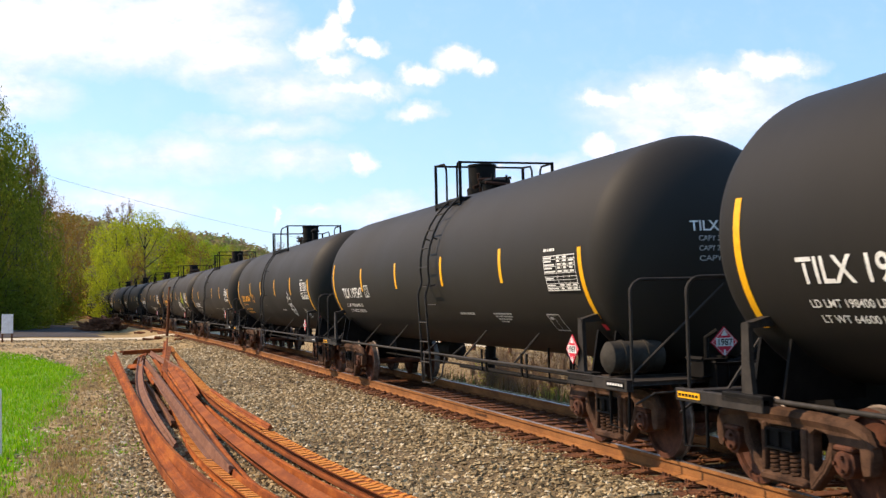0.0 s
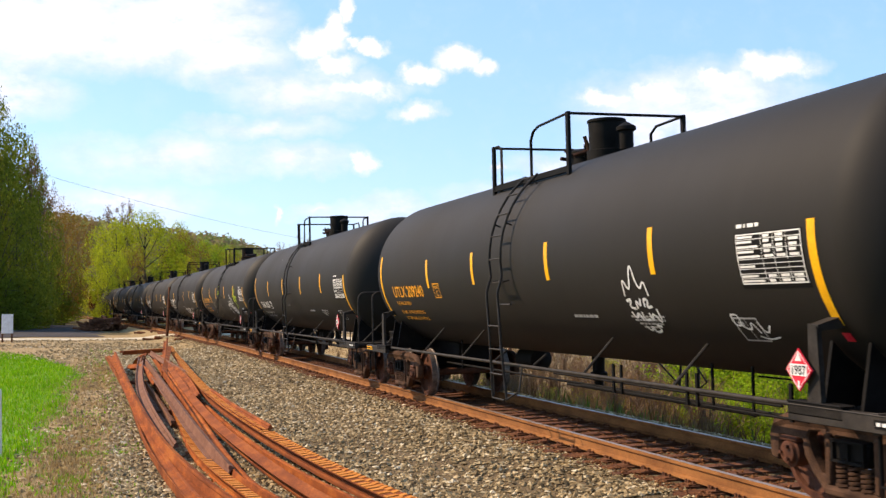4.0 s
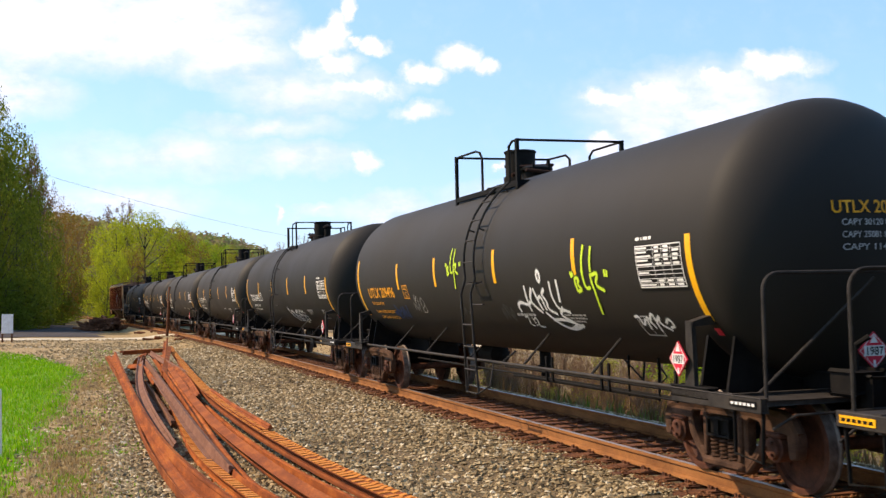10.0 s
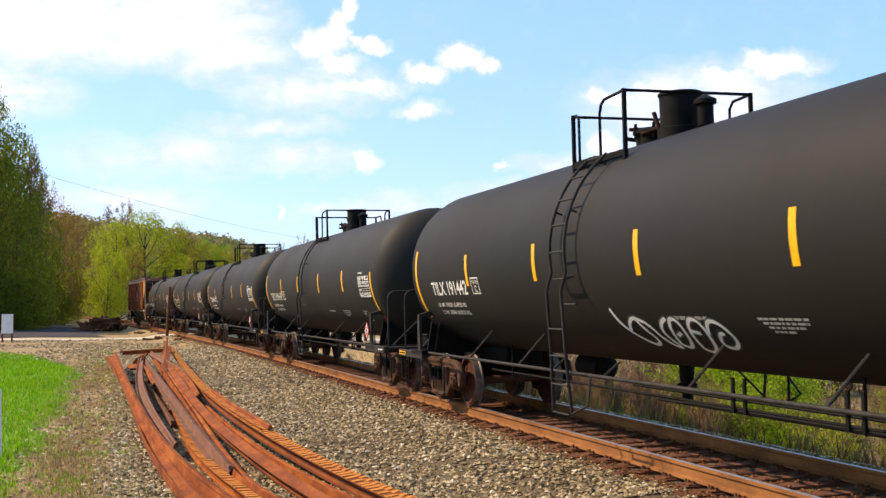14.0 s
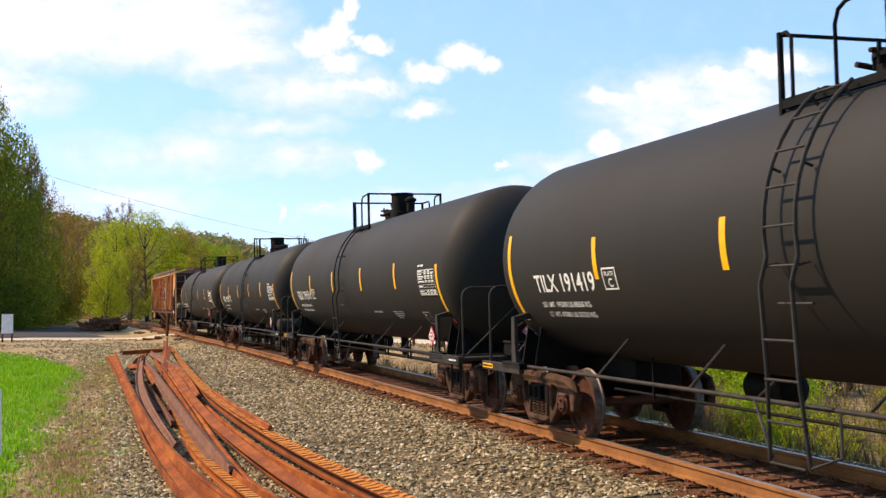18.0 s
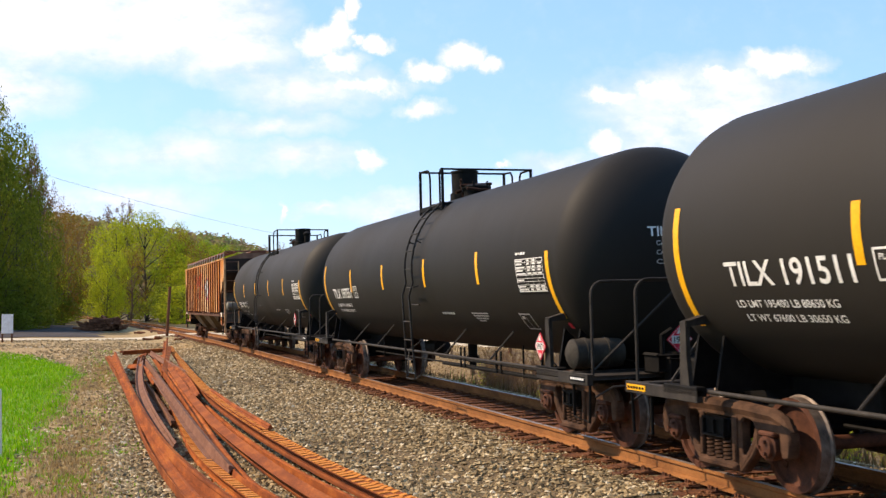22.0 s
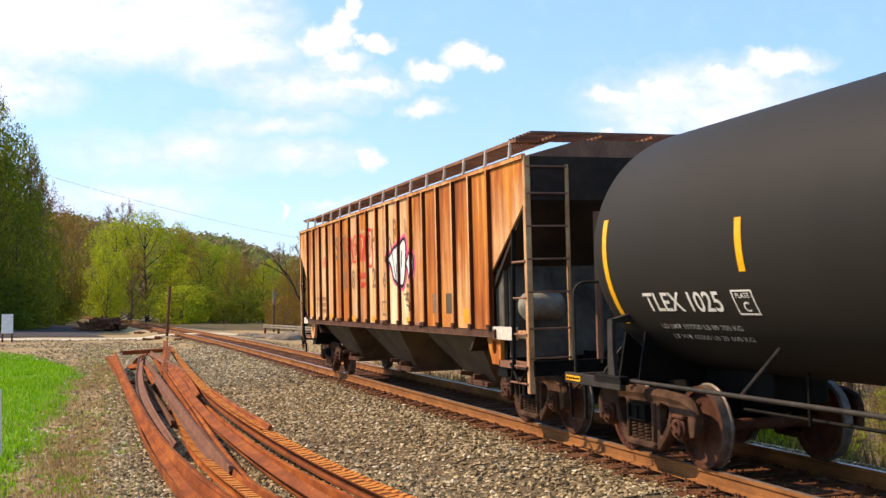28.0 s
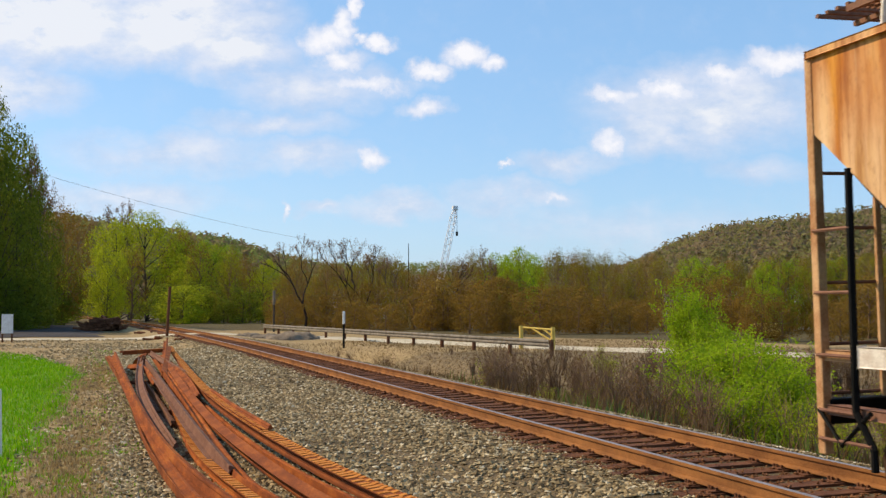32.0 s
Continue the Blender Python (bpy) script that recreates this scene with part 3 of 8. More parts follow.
    for x, w in ((0.0, 0.09), (0.12, 0.03), (0.18, 0.10), (0.3, 0.06)):
        rect(bm, x, x + w, 0, 0.035)
    tagged(part("small_print", wrapped(bm, -6.12, 2.53, 0.006), WHITE_INK, car), kind="stuff")
    bm = bmesh.new()
    for k in range(4):
        x, end = 0.05 * k, (0.78, 0.76, 0.66, 0.5)[k]
        while x < end:
            w = rng.uniform(0.035, 0.12)
            rect(bm, x, min(x + w, end), 0.115 - 0.05 * k, 0.143 - 0.05 * k)
            x += w + rng.uniform(0.015, 0.03)
    tagged(part("small_print", wrapped(bm, -3.5, 1.58, 0.005), FADED_INK, car), kind="stuff")
    bm = bmesh.new()
    x = 0.0
    while x < 0.66:
        w = rng.uniform(0.05, 0.13)
        rect(bm, x, min(x + w, 0.7), 0.0, 0.045)
        x += w + 0.022
    tagged(part("small_print", wrapped(bm, -1.9, 1.66, 0.005), FADED_INK, car), kind="stuff")
    bm = bmesh.new()
    for a, b, c, d in ((0, 0.42, 0, 0.02), (0, 0.42, 0.28, 0.30), (0, 0.02, 0, 0.3), (0.4, 0.42, 0, 0.3), (0.2, 0.21, 0, 0.3), (0.06, 0.16, 0.2, 0.25)):
        rect(bm, a, b, c, d)
    part("route_stencil", wrapped(bm, -5.62, 1.46, 0.005), FADED_INK, car)
    # placards: a red diamond on the flank and one on the end
    def placard(at):
        b2 = bmesh.new()
        prism(b2, [(0, -0.182), (0.182, 0), (0, 0.182), (-0.182, 0)], -0.012, 0.0)
        bmesh.ops.recalc_face_normals(b2, faces=b2.faces[:])
        p = part("placard", b2, RED_SIGN, car, "red diamond hazard placard", at=at)
        b2 = bmesh.new()
        box(b2, -0.017, -0.0125, -0.115, 0.115, -0.05, 0.05)
        part("number_panel", b2, WHITE_PAINT, p)
        for sy in (-1, 1):
            for sz in (-1, 1):
                b2 = bmesh.new()
                prism(b2, [(sy * 0.158, 0.0), (sy * 0.166, 0.0), (0.0, sz * 0.166), (0.0, sz * 0.158)], -0.0155, -0.0125)
                part("border", b2, WHITE_PAINT, p)
        b2 = bmesh.new()
        prism(b2, [(-0.045, 0.075), (0.045, 0.075), (0, 0.15)], -0.017, -0.0125)
        part("flame_mark", b2, WHITE_PAINT, p)
        b2 = bmesh.new()
        box(b2, -0.017, -0.0125, -0.012, 0.012, -0.15, -0.09)
        part("class_mark", b2, WHITE_PAINT, p)
        b2 = glyphs("1987", 0.075)
        w = max(v.co.x for v in b2.verts)
        for v in b2.verts:
            v.co = Vector((-0.0185, 0.105 - v.co.x * 0.21 / w, -0.038 + v.co.y))
        bmesh.ops.recalc_face_normals(b2, faces=b2.faces[:])
        part("number", b2, BLACK, p)
    placard(pose(-1.50, -7.08, 1.27))
    placard(pose(-0.1, -8.30, 1.35, 0, 0, 90))
    return car


tank_proto = build_tank_car()

# ---- lettering on the tank cars ----
def lettering(car, text, y0, y1, z0, h, mat):
    bm = glyphs(text, h)
    w = max(v.co.x for v in bm.verts)
    part("lettering", wrapped(bm, y0, z0, 0.006, (y0 - y1) / w), mat, car)


def end_lettering(car, text, x0, x1, z0, h, mat):
    bm = glyphs(text, h)
    w = max(v.co.x for v in bm.verts)
    for v in bm.verts:
        x, z = x0 + v.co.x * (x1 - x0) / w, z0 + v.co.y
        v.co = Vector((x, -head_y(x, z) - 0.012, z))
    bmesh.ops.recalc_face_normals(bm, faces=bm.faces[:])
    part("lettering", bm, mat, car)


def plate_box(car, y0, z0, mat):
    bm = bmesh.new()
    for a, b, c, d in ((0, 0.36, 0, 0.02), (0, 0.36, 0.25, 0.27), (0, 0.02, 0, 0.27), (0.34, 0.36, 0, 0.27)):
        rect(bm, a, b, c, d)
    part("plate_mark", wrapped(bm, y0, z0, 0.006), mat, car)
    lettering(car, "PLATE", y0 - 0.06, y0 - 0.30, z0 + 0.165, 0.05, mat)
    lettering(car, "C", y0 - 0.13, y0 - 0.24, z0 + 0.035, 0.10, mat)


def stroke(bm, pts, w, mat=0, closed=False):
    """A painted stroke: a flat ribbon along a smoothed line."""
    p = [Vector((a, b, 0)) for a, b in pts]
    if closed:
        p.append(p[0])
    for _ in range(2):
        q = [p[0]]
        for a, b in zip(p, p[1:]):
            q += [a * 0.75 + b * 0.25, a * 0.25 + b * 0.75]
        p = q + [p[-1]]
    prev = None
    for i, a in enumerate(p):
        d = (p[min(i + 1, len(p) - 1)] - p[max(i - 1, 0)])
        if d.length < 1e-6:
            continue
        nrm = Vector((-d.y, d.x, 0)).normalized() * w / 2
        pair = (bm.verts.new(a + nrm), bm.verts.new(a - nrm))
        if prev:
            f = bm.faces.new((prev[0], prev[1], pair[1], pair[0]))
            f.material_index = mat
        prev = pair
    return bm


def scribble(rng, n, w, h):
    """Loose hand-drawn letter loops in a band w by h."""
    lines = []
    for i in range(n):
        x = w * i / n
        s = w / n
        pts = [(x + rng.uniform(-0.1, 0.3) * s, rng.uniform(0.0, 0.2) * h)]
        for _ in range(rng.randint(4, 6)):
            pts.append((x + rng.uniform(-0.2, 1.3) * s, rng.uniform(-0.05, 1.05) * h))
        lines.append(pts)
    return lines


DRUM = two_tone("dusty_drum", (0.016, 0.013, 0.010), (0.05, 0.042, 0.032), 5.0, 0.8)
SPRAY_WHITE = two_tone("white_spray", (0.55, 0.55, 0.53), (0.8, 0.8, 0.78), 14.0, 0.6)
SPRAY_GREEN = two_tone("green_spray", (0.45, 0.62, 0.02), (0.6, 0.8, 0.04), 14.0, 0.6)
SPRAY_BLUE = two_tone("blue_spray", (0.006, 0.016, 0.05), (0.012, 0.035, 0.10), 14.0, 0.6)
SPRAY_RED = two_tone("red_spray", (0.6, 0.015, 0.012), (0.75, 0.04, 0.03), 14.0, 0.6)
SPRAY_PINK = two_tone("pink_spray", (0.7, 0.05, 0.16), (0.85, 0.12, 0.28), 14.0, 0.6)
SPRAY_BLACK = two_tone("black_spray", (0.01, 0.008, 0.01), (0.03, 0.02, 0.02), 14.0, 0.6)


def tank_tag(car, seed, n, y0, z0, w, h, mat, width=0.035):
    bm = bmesh.new()
    for ln in scribble(random.Random(seed), n, w, h):
        stroke(bm, ln, width)
    part("graffiti", wrapped(bm, y0, z0, 0.008), mat, car, "sprayed graffiti tag")


# mark, number, weight lines, ink, letter box (y0, y1, foot, height)
LOOKS = (
    ("TILX 199315", "LD LMT 198400 LB 90000 KG", "LT WT 64600 LB 29300 KG", WHITE_INK),
    ("TILX 197547", "LD LMT 197700 LB 89680 KG", "LT WT 65300 LB 29620 KG", WHITE_INK),
    ("UTLX 209240", "LD LMT 197000 LB 89358 KG", "LT WT 66000 LB 29937 KG", ORANGE_INK),
    ("TLEX 1050", "LD LMT 197700 LB 89 700 KG", "LT WT 65300 LB 29 600 KG", WHITE_INK),
    ("UTLX 209496", "LD LMT 197000 LB 89358 KG", "LT WT 66000 LB 29937 KG", ORANGE_INK),
    ("TILX 191442", "LD LMT 195200 LB 88550 KG", "LT WT 67800 LB 30750 KG", WHITE_INK),
    ("TILX 191419", "LD LMT 195200 LB 88550 KG", "LT WT 67800 LB 30750 KG", WHITE_INK),
    ("TILX 191511", "LD LMT 195400 LB 88650 KG", "LT WT 67600 LB 30650 KG", WHITE_INK),
    ("TILX 197551", "LD LMT 197700 LB 89680 KG", "LT WT 65300 LB 29620 KG", WHITE_INK),
    ("TLEX 1025", "LD LMT 197700 LB 89 700 KG", "LT WT 65300 LB 29 600 KG", WHITE_INK),
)
MIDS = [9.95 + 18.13 * i - 7.35 for i in range(10)]
ADJUST = (0.0, 0.0, -0.1, -0.07, -0.1, 0.0, -0.02, 0.0, -0.1, 0.05)
cars = []
for i, (mark, ld, lt, ink) in enumerate(LOOKS):
    car = tank_proto if i == 0 else copy_thing(tank_proto, car_pose(MIDS[i] - travelled(0)))
    cars.append(car)
for i, (mark, ld, lt, ink) in enumerate(LOOKS):
    car = cars[i]
    if mark.startswith("TLEX"):
        lettering(car, mark, 6.56, 4.96, 1.755, 0.215, ink)
        plate_box(car, 4.72, 1.72, ink)
        lettering(car, ld, 6.5, 4.85, 1.56, 0.062, FADED_INK)
        lettering(car, lt, 6.4, 4.8, 1.45, 0.062, FADED_INK)
    elif mark.startswith("UTLX"):
        lettering(car, mark, 6.52, 4.42, 1.985, 0.21, ink)
        lettering(car, "THE TANK CAR PEOPLE", 6.5, 5.5, 1.83, 0.07, ink)
        plate_box(car, 3.74, 1.95, ink)
        lettering(car, ld, 6.5, 4.9, 1.66, 0.07, ink)
        lettering(car, lt, 6.4, 4.9, 1.54, 0.07, ink)
    else:
        lettering(car, mark, 6.42, 4.50, 2.0, 0.23, ink)
        plate_box(car, 4.24, 2.0, ink)
        lettering(car, ld, 6.40, 4.84, 1.795, 0.075, ink)
        lettering(car, lt, 6.34, 4.84, 1.665, 0.075, ink)
    if mark.startswith("UTLX"):
        for ob in car.children:
            if ob.name.split(".")[0] == "reflective_strip":
                vy = [v.co.y for v in ob.data.vertices]
                if 4.3 < sum(vy) / len(vy) < 4.5:
                    ob.location.y -= 0.40
    end_lettering(car, mark, -0.46, 0.50, 2.68, 0.12, WHITE_INK if ink is WHITE_INK else ink)
    for k in range(3):
        end_lettering(car, ("CAPY 30120 US GAL", "CAPY 25081 IMP GAL", "CAPY 114017 L")[k], -0.36, 0.42, 2.56 - 0.12 * k, 0.06, FADED_INK)
# the builders put ladder and top fittings in different places: (ladder shift, fittings turn and shift, railing stretch and shift)
FITTING = {"valve_housing": 1, "manway": 1, "relief_valve": 1, "platform": 2, "railing": 2, "railing_post": 2, "ladder": 0, "ladder_brace": 0, "short_strut": 0}
MIRRORED, PLAIN, LATER = (-1.5, -1, 0.11, -0.85, -0.14), (-0.15, 1, 0.08, 0.9, 0.275), (-0.35, 1, -0.25, 1.1, 0.285)
MAKES = (MIRRORED, MIRRORED, (-0.45, 1, -0.37, 1.75, -0.09), LATER, (-1.3, -1, 0.75, -1.75, 0.69), PLAIN, PLAIN, PLAIN, MIRRORED, LATER)
for car, (dl, s1, d1, s2, d2) in zip(cars, MAKES):
    for ob in car.children:
        kind = FITTING.get(ob.name.split(".")[0], -1)
        if kind == 0:
            ob.location.y += dl
        elif kind > 0:
            ob.location.y += (d1, d2)[kind - 1]
            ob.scale.y = (s1, s2)[kind - 1]
for k in (3, 9):
    for ob in cars[k].children:
        if ob.name.split(".")[0] == "placard" and ob.location.x < -1:
            ob.location = (-1.45, -6.55, 1.42)
    bm = bmesh.new()
    tube(bm, [(-1.36, -6.55, 0.95), (-1.43, -6.55, 1.2), (-1.43, -6.55, 1.66)], 0.012, 6)
    part("placard_holder", bm, GREYIRON, cars[k])
def painted(car, y0, z0, lines, mat, width, size=1.0, halo=None):
    """Sprayed lettering on the flank, drawn stroke by stroke from its lower left corner; halo: a thin overspray of that material beside each stroke."""
    if halo:
        bm = bmesh.new()
        for ln in lines:
            stroke(bm, [(a * size, b * size) for a, b in ln], width * 1.9)
        part("graffiti", wrapped(bm, y0, z0, 0.006), halo, car, "faint overspray round a graffiti tag")
    bm = bmesh.new()
    for ln in lines:
        stroke(bm, [(a * size, b * size) for a, b in ln], width)
    part("graffiti", wrapped(bm, y0, z0, 0.009), mat, car, "sprayed graffiti tag")


OVERSPRAY = two_tone("grey_overspray", (0.035, 0.036, 0.036), (0.10, 0.105, 0.10), 20.0, 0.7)
GREENSPRAY = two_tone("green_overspray", (0.03, 0.045, 0.006), (0.07, 0.10, 0.012), 20.0, 0.7)
# a crown over three lines of script
painted(cars[2], -3.55, 1.50, [[(0.06, 0.50), (0.10, 0.74), (0.22, 0.52), (0.36, 0.95), (0.44, 0.54), (0.60, 0.70), (0.62, 0.50)]], SPRAY_WHITE, 0.03)
painted(cars[2], -3.55, 1.50, [[(0.04, 0.44), (0.18, 0.47), (0.06, 0.36), (0.2, 0.34)], [(0.24, 0.34), (0.27, 0.46), (0.33, 0.36), (0.38, 0.47)], [(0.42, 0.36), (0.46, 0.47), (0.56, 0.45), (0.46, 0.35), (0.60, 0.37)],
        [(0.04, 0.30), (0.08, 0.2), (0.2, 0.3), (0.22, 0.18)], [(0.28, 0.3), (0.26, 0.18), (0.4, 0.2)], [(0.44, 0.29), (0.44, 0.16), (0.52, 0.3), (0.62, 0.16)], [(0.66, 0.34), (0.65, 0.2)],
        [(0.16, 0.10), (0.24, 0.02), (0.34, 0.12), (0.3, 0.0), (0.5, 0.04), (0.42, 0.12), (0.54, 0.1)]], SPRAY_WHITE, 0.035)
painted(cars[2], -5.62, 1.50, [[(0.02, 0.28), (0.0, 0.16), (0.12, 0.14), (0.14, 0.28), (0.02, 0.28)], [(0.10, 0.16), (0.24, 0.08), (0.3, 0.22), (0.36, 0.06)], [(0.4, 0.2), (0.46, 0.04), (0.58, 0.16)], [(0.3, 0.02), (0.44, -0.02), (0.62, 0.02)]], SPRAY_WHITE, 0.022)
tank_tag(cars[4], 40, 3, 3.3, 1.66, 0.7, 0.4, FADED_INK, 0.014)
SCRIPT = [[(0.02, 0.25), (0.0, 0.36), (0.16, 0.42), (0.40, 0.36), (0.56, 0.42)], [(0.50, 0.66), (0.46, 0.5), (0.42, 0.26)], [(0.74, 0.62), (0.56, 0.45), (0.64, 0.34), (0.80, 0.24)],
          [(0.80, 0.62), (0.86, 0.28)], [(0.82, 0.44), (1.0, 0.52), (0.98, 0.28)], [(1.18, 0.60), (1.02, 0.52), (1.14, 0.42), (1.04, 0.30), (1.28, 0.22)], [(1.42, 0.70), (1.36, 0.45), (1.42, 0.30), (1.60, 0.28)],
          [(1.66, 0.72), (1.63, 0.54), (1.56, 0.40)], [(1.53, 0.34), (1.55, 0.30)], [(1.74, 0.25), (1.5, 0.30), (1.36, 0.20), (1.56, 0.13), (1.72, 0.05), (1.42, -0.03)],
          [(0.90, 0.25), (1.18, 0.02), (1.5, -0.05), (1.88, 0.05)], [(1.0, 0.12), (1.4, 0.14), (1.84, 0.02)], [(1.02, 0.78), (1.08, 0.88), (1.16, 0.78), (1.08, 0.68), (1.02, 0.78)]]
painted(cars[4], -2.14, 1.52, SCRIPT, SPRAY_WHITE, 0.05, 1.0, OVERSPRAY)
painted(cars[4], -2.14, 1.52, [[(0.02, 0.15), (0.1, 0.19), (0.13, 0.12), (0.02, 0.02), (0.16, 0.0)], [(0.2, 0.01), (0.21, -0.01)], [(0.27, 0.16), (0.27, 0.0)], [(0.32, 0.14), (0.42, 0.15), (0.38, 0.06), (0.32, 0.0), (0.46, -0.02)], [(0.5, 0.0), (0.51, -0.02)]], SPRAY_WHITE, 0.028)
FLASH = [[(0.08, 0.28), (0.06, 0.42), (0.18, 0.41), (0.1, 0.35), (0.2, 0.30), (0.08, 0.28)], [(0.26, 0.50), (0.27, 0.30), (0.38, 0.32)], [(0.43, 0.44), (0.44, 0.30)], [(0.34, 0.72), (0.28, 0.56), (0.27, 0.46)],
         [(0.50, 0.70), (0.46, 0.56), (0.45, 0.46)], [(0.42, 0.43), (0.62, 0.46), (0.48, 0.34), (0.66, 0.28)], [(0.0, 0.48), (0.02, 0.42)], [(0.04, 0.48), (0.05, 0.43)], [(0.74, 0.48), (0.73, 0.41)], [(0.79, 0.47), (0.77, 0.41)], [(0.45, 0.30), (0.43, 0.16), (0.39, 0.04)]]
painted(cars[4], 0.80, 2.06, FLASH, SPRAY_GREEN, 0.036, 1.0, GREENSPRAY)
painted(cars[4], -4.30, 1.66, FLASH, SPRAY_GREEN, 0.045, 1.32, GREENSPRAY)
painted(cars[4], -5.60, 1.52, [[(0.0, 0.2), (0.12, 0.22), (0.1, 0.06), (0.24, 0.18)], [(0.22, 0.02), (0.30, 0.26), (0.36, 0.04)], [(0.30, 0.12), (0.48, 0.30), (0.44, 0.0)], [(0.46, 0.14), (0.62, 0.24), (0.5, 0.12), (0.7, 0.02)], [(0.66, 0.12), (0.78, 0.2), (0.82, 0.08), (0.7, 0.06)]], SPRAY_WHITE, 0.036, 1.0, OVERSPRAY)
tank_tag(cars[4], 12, 6, 5.0, 1.56, 1.2, 0.3, SPRAY_BLUE, 0.06)
tank_tag(cars[4], 17, 3, -1.35, 1.56, 0.5, 0.34, OVERSPRAY, 0.02)
tank_tag(cars[4], 18, 3, 0.6, 1.6, 0.4, 0.25, OVERSPRAY, 0.018)
# outlined bubble letters
BUBBLES = [[(0.0, 0.62), (0.06, 0.42), (0.2, 0.28), (0.3, 0.42), (0.5, 0.52), (0.58, 0.36), (0.72, 0.15), (0.55, 0.05), (0.35, 0.16), (0.12, 0.34), (0.0, 0.62)], [(0.5, 0.5), (0.76, 0.42), (0.85, 0.2), (0.95, 0.08), (1.12, 0.02), (0.96, 0.3), (1.1, 0.45), (1.25, 0.5)],
           [(1.15, 0.1), (1.2, 0.35), (1.35, 0.52), (1.5, 0.45), (1.46, 0.2), (1.3, 0.04), (1.15, 0.1)], [(1.55, 0.05), (1.6, 0.35), (1.75, 0.52), (1.95, 0.45), (1.9, 0.15), (1.7, -0.03), (1.55, 0.05)],
           [(1.95, 0.3), (2.1, 0.5), (2.32, 0.44), (2.42, 0.24), (2.25, 0.08), (2.04, 0.12), (2.14, 0.3), (2.26, 0.32)], [(1.62, 0.34), (1.8, 0.3)], [(1.25, 0.25), (1.38, 0.3)]]
painted(cars[5], -0.46, 1.31, BUBBLES, SPRAY_WHITE, 0.05, 1.0, OVERSPRAY)
# a brake drum beside the leading platform of two cars
for k in (1, 8):
    bm = bmesh.new()
    lathe(bm, [(-1.42, 0.0), (-1.41, 0.12), (-1.36, 0.19), (-0.70, 0.19), (-0.65, 0.12), (-0.64, 0.0)], "x", 20)
    for xx in (-1.2, -0.9):
        lathe(bm, [(xx - 0.02, 0.19), (xx - 0.02, 0.205), (xx + 0.02, 0.205), (xx + 0.02, 0.19)], "x", 20)
    bmesh.ops.translate(bm, verts=bm.verts[:], vec=(0, -7.78, 1.19))
    bmesh.ops.recalc_face_normals(bm, faces=bm.faces[:])
    part("brake_drum", bm, DRUM, cars[k], "dusty dark brake reservoir drum", 40)
# pale scuffs on the plain car
for k, (yy, zz) in enumerate(((2.9, 3.3), (1.0, 3.36), (0.75, 3.2))):
    tank_tag(cars[3], 30 + k, 2, yy, zz, 0.06, 0.03, FADED_INK, 0.012)

# ---- the rusty covered hopper at the train's end ----
RIBS = [7.2 - 0.835 * k for k in range(18)]
RIB_DEPTH = 0.06
# how far each panel's paint has faded to cream, from the trailing end
FADED = (0.55, 0.4, 0.55, 0.66, 0.56, 0.14, -0.05, 0.58, 0.2, 0.88, 0.6, 0.95, 0.84, 0.36, 0.0, 0.12, 0.22, -0.1, 0.42)


def hopper_paint(name, sheet):
    """Orange paint going to rust; the side panels have faded to cream, each by its own amount, least at the top and beside the ribs."""
    n = Net(name)
    run = n.noise(1.0, 5, 0.6, n.coord((0.6, 4.2, 0.4)))
    patch = n.noise(0.9, 5, 0.6, n.coord((1, 1.1, 0.7)))
    drip = n.noise(1.0, 5, 0.7, n.coord((1, 11, 0.5)))
    grit = n.noise(34, 4, 0.7, n.coord((1, 1, 0.35)))
    sep = n.n.new("ShaderNodeSeparateXYZ")
    n.l.new(n.tc.outputs["Object"], sep.inputs[0])
    if sheet:
        u = n.math("FRACT", n.math("DIVIDE", n.math("SUBTRACT", 7.2 + 0.835 * 4, sep.outputs[1]), 0.835))
        edge = n.math("POWER", n.math("MULTIPLY", n.math("ABSOLUTE", n.math("SUBTRACT", u, 0.5)), 2.0), 5.0)
        top = n.math("MULTIPLY", n.math("SUBTRACT", sep.outputs[2], 2.75), 0.9, True)
        fade = n.math("SUBTRACT", n.attr("faded"), n.math("ADD", n.math("MULTIPLY", edge, 0.5), n.math("MULTIPLY", top, 0.42)))
    else:
        fade = n.math("SUBTRACT", n.math("MULTIPLY", n.rand(), 0.75), 0.3)
    rust = n.ramp(run, [(0.34, (0.17, 0.040, 0.008)), (0.45, (0.35, 0.092, 0.012)), (0.55, (0.48, 0.155, 0.018)), (0.68, (0.62, 0.26, 0.036))])
    tan = n.ramp(run, [(0.30, (0.46, 0.19, 0.055)), (0.40, (0.68, 0.40, 0.16)), (0.50, (0.80, 0.56, 0.31)), (0.64, (0.86, 0.68, 0.45))])
    k = n.math("ADD", fade, n.math("MULTIPLY", n.math("SUBTRACT", patch, 0.5), 1.3), True)
    c = n.mix(k, rust, tan)
    c = n.mix(n.ramp(drip, [(0.54, (0, 0, 0)), (0.70, (0.75,) * 3)]), c, (0.22, 0.055, 0.012))
    c = n.mix(n.ramp(drip, [(0.28, (0.4,) * 3), (0.38, (0, 0, 0))]), c, (0.80, 0.60, 0.36))
    c = n.mix(n.ramp(grit, [(0.52, (0, 0, 0)), (0.75, (0.45,) * 3)]), c, (0.17, 0.055, 0.022))
    return n.out(c, 0.75, 0.0, grit, 0.003, 0.4, 0.2)


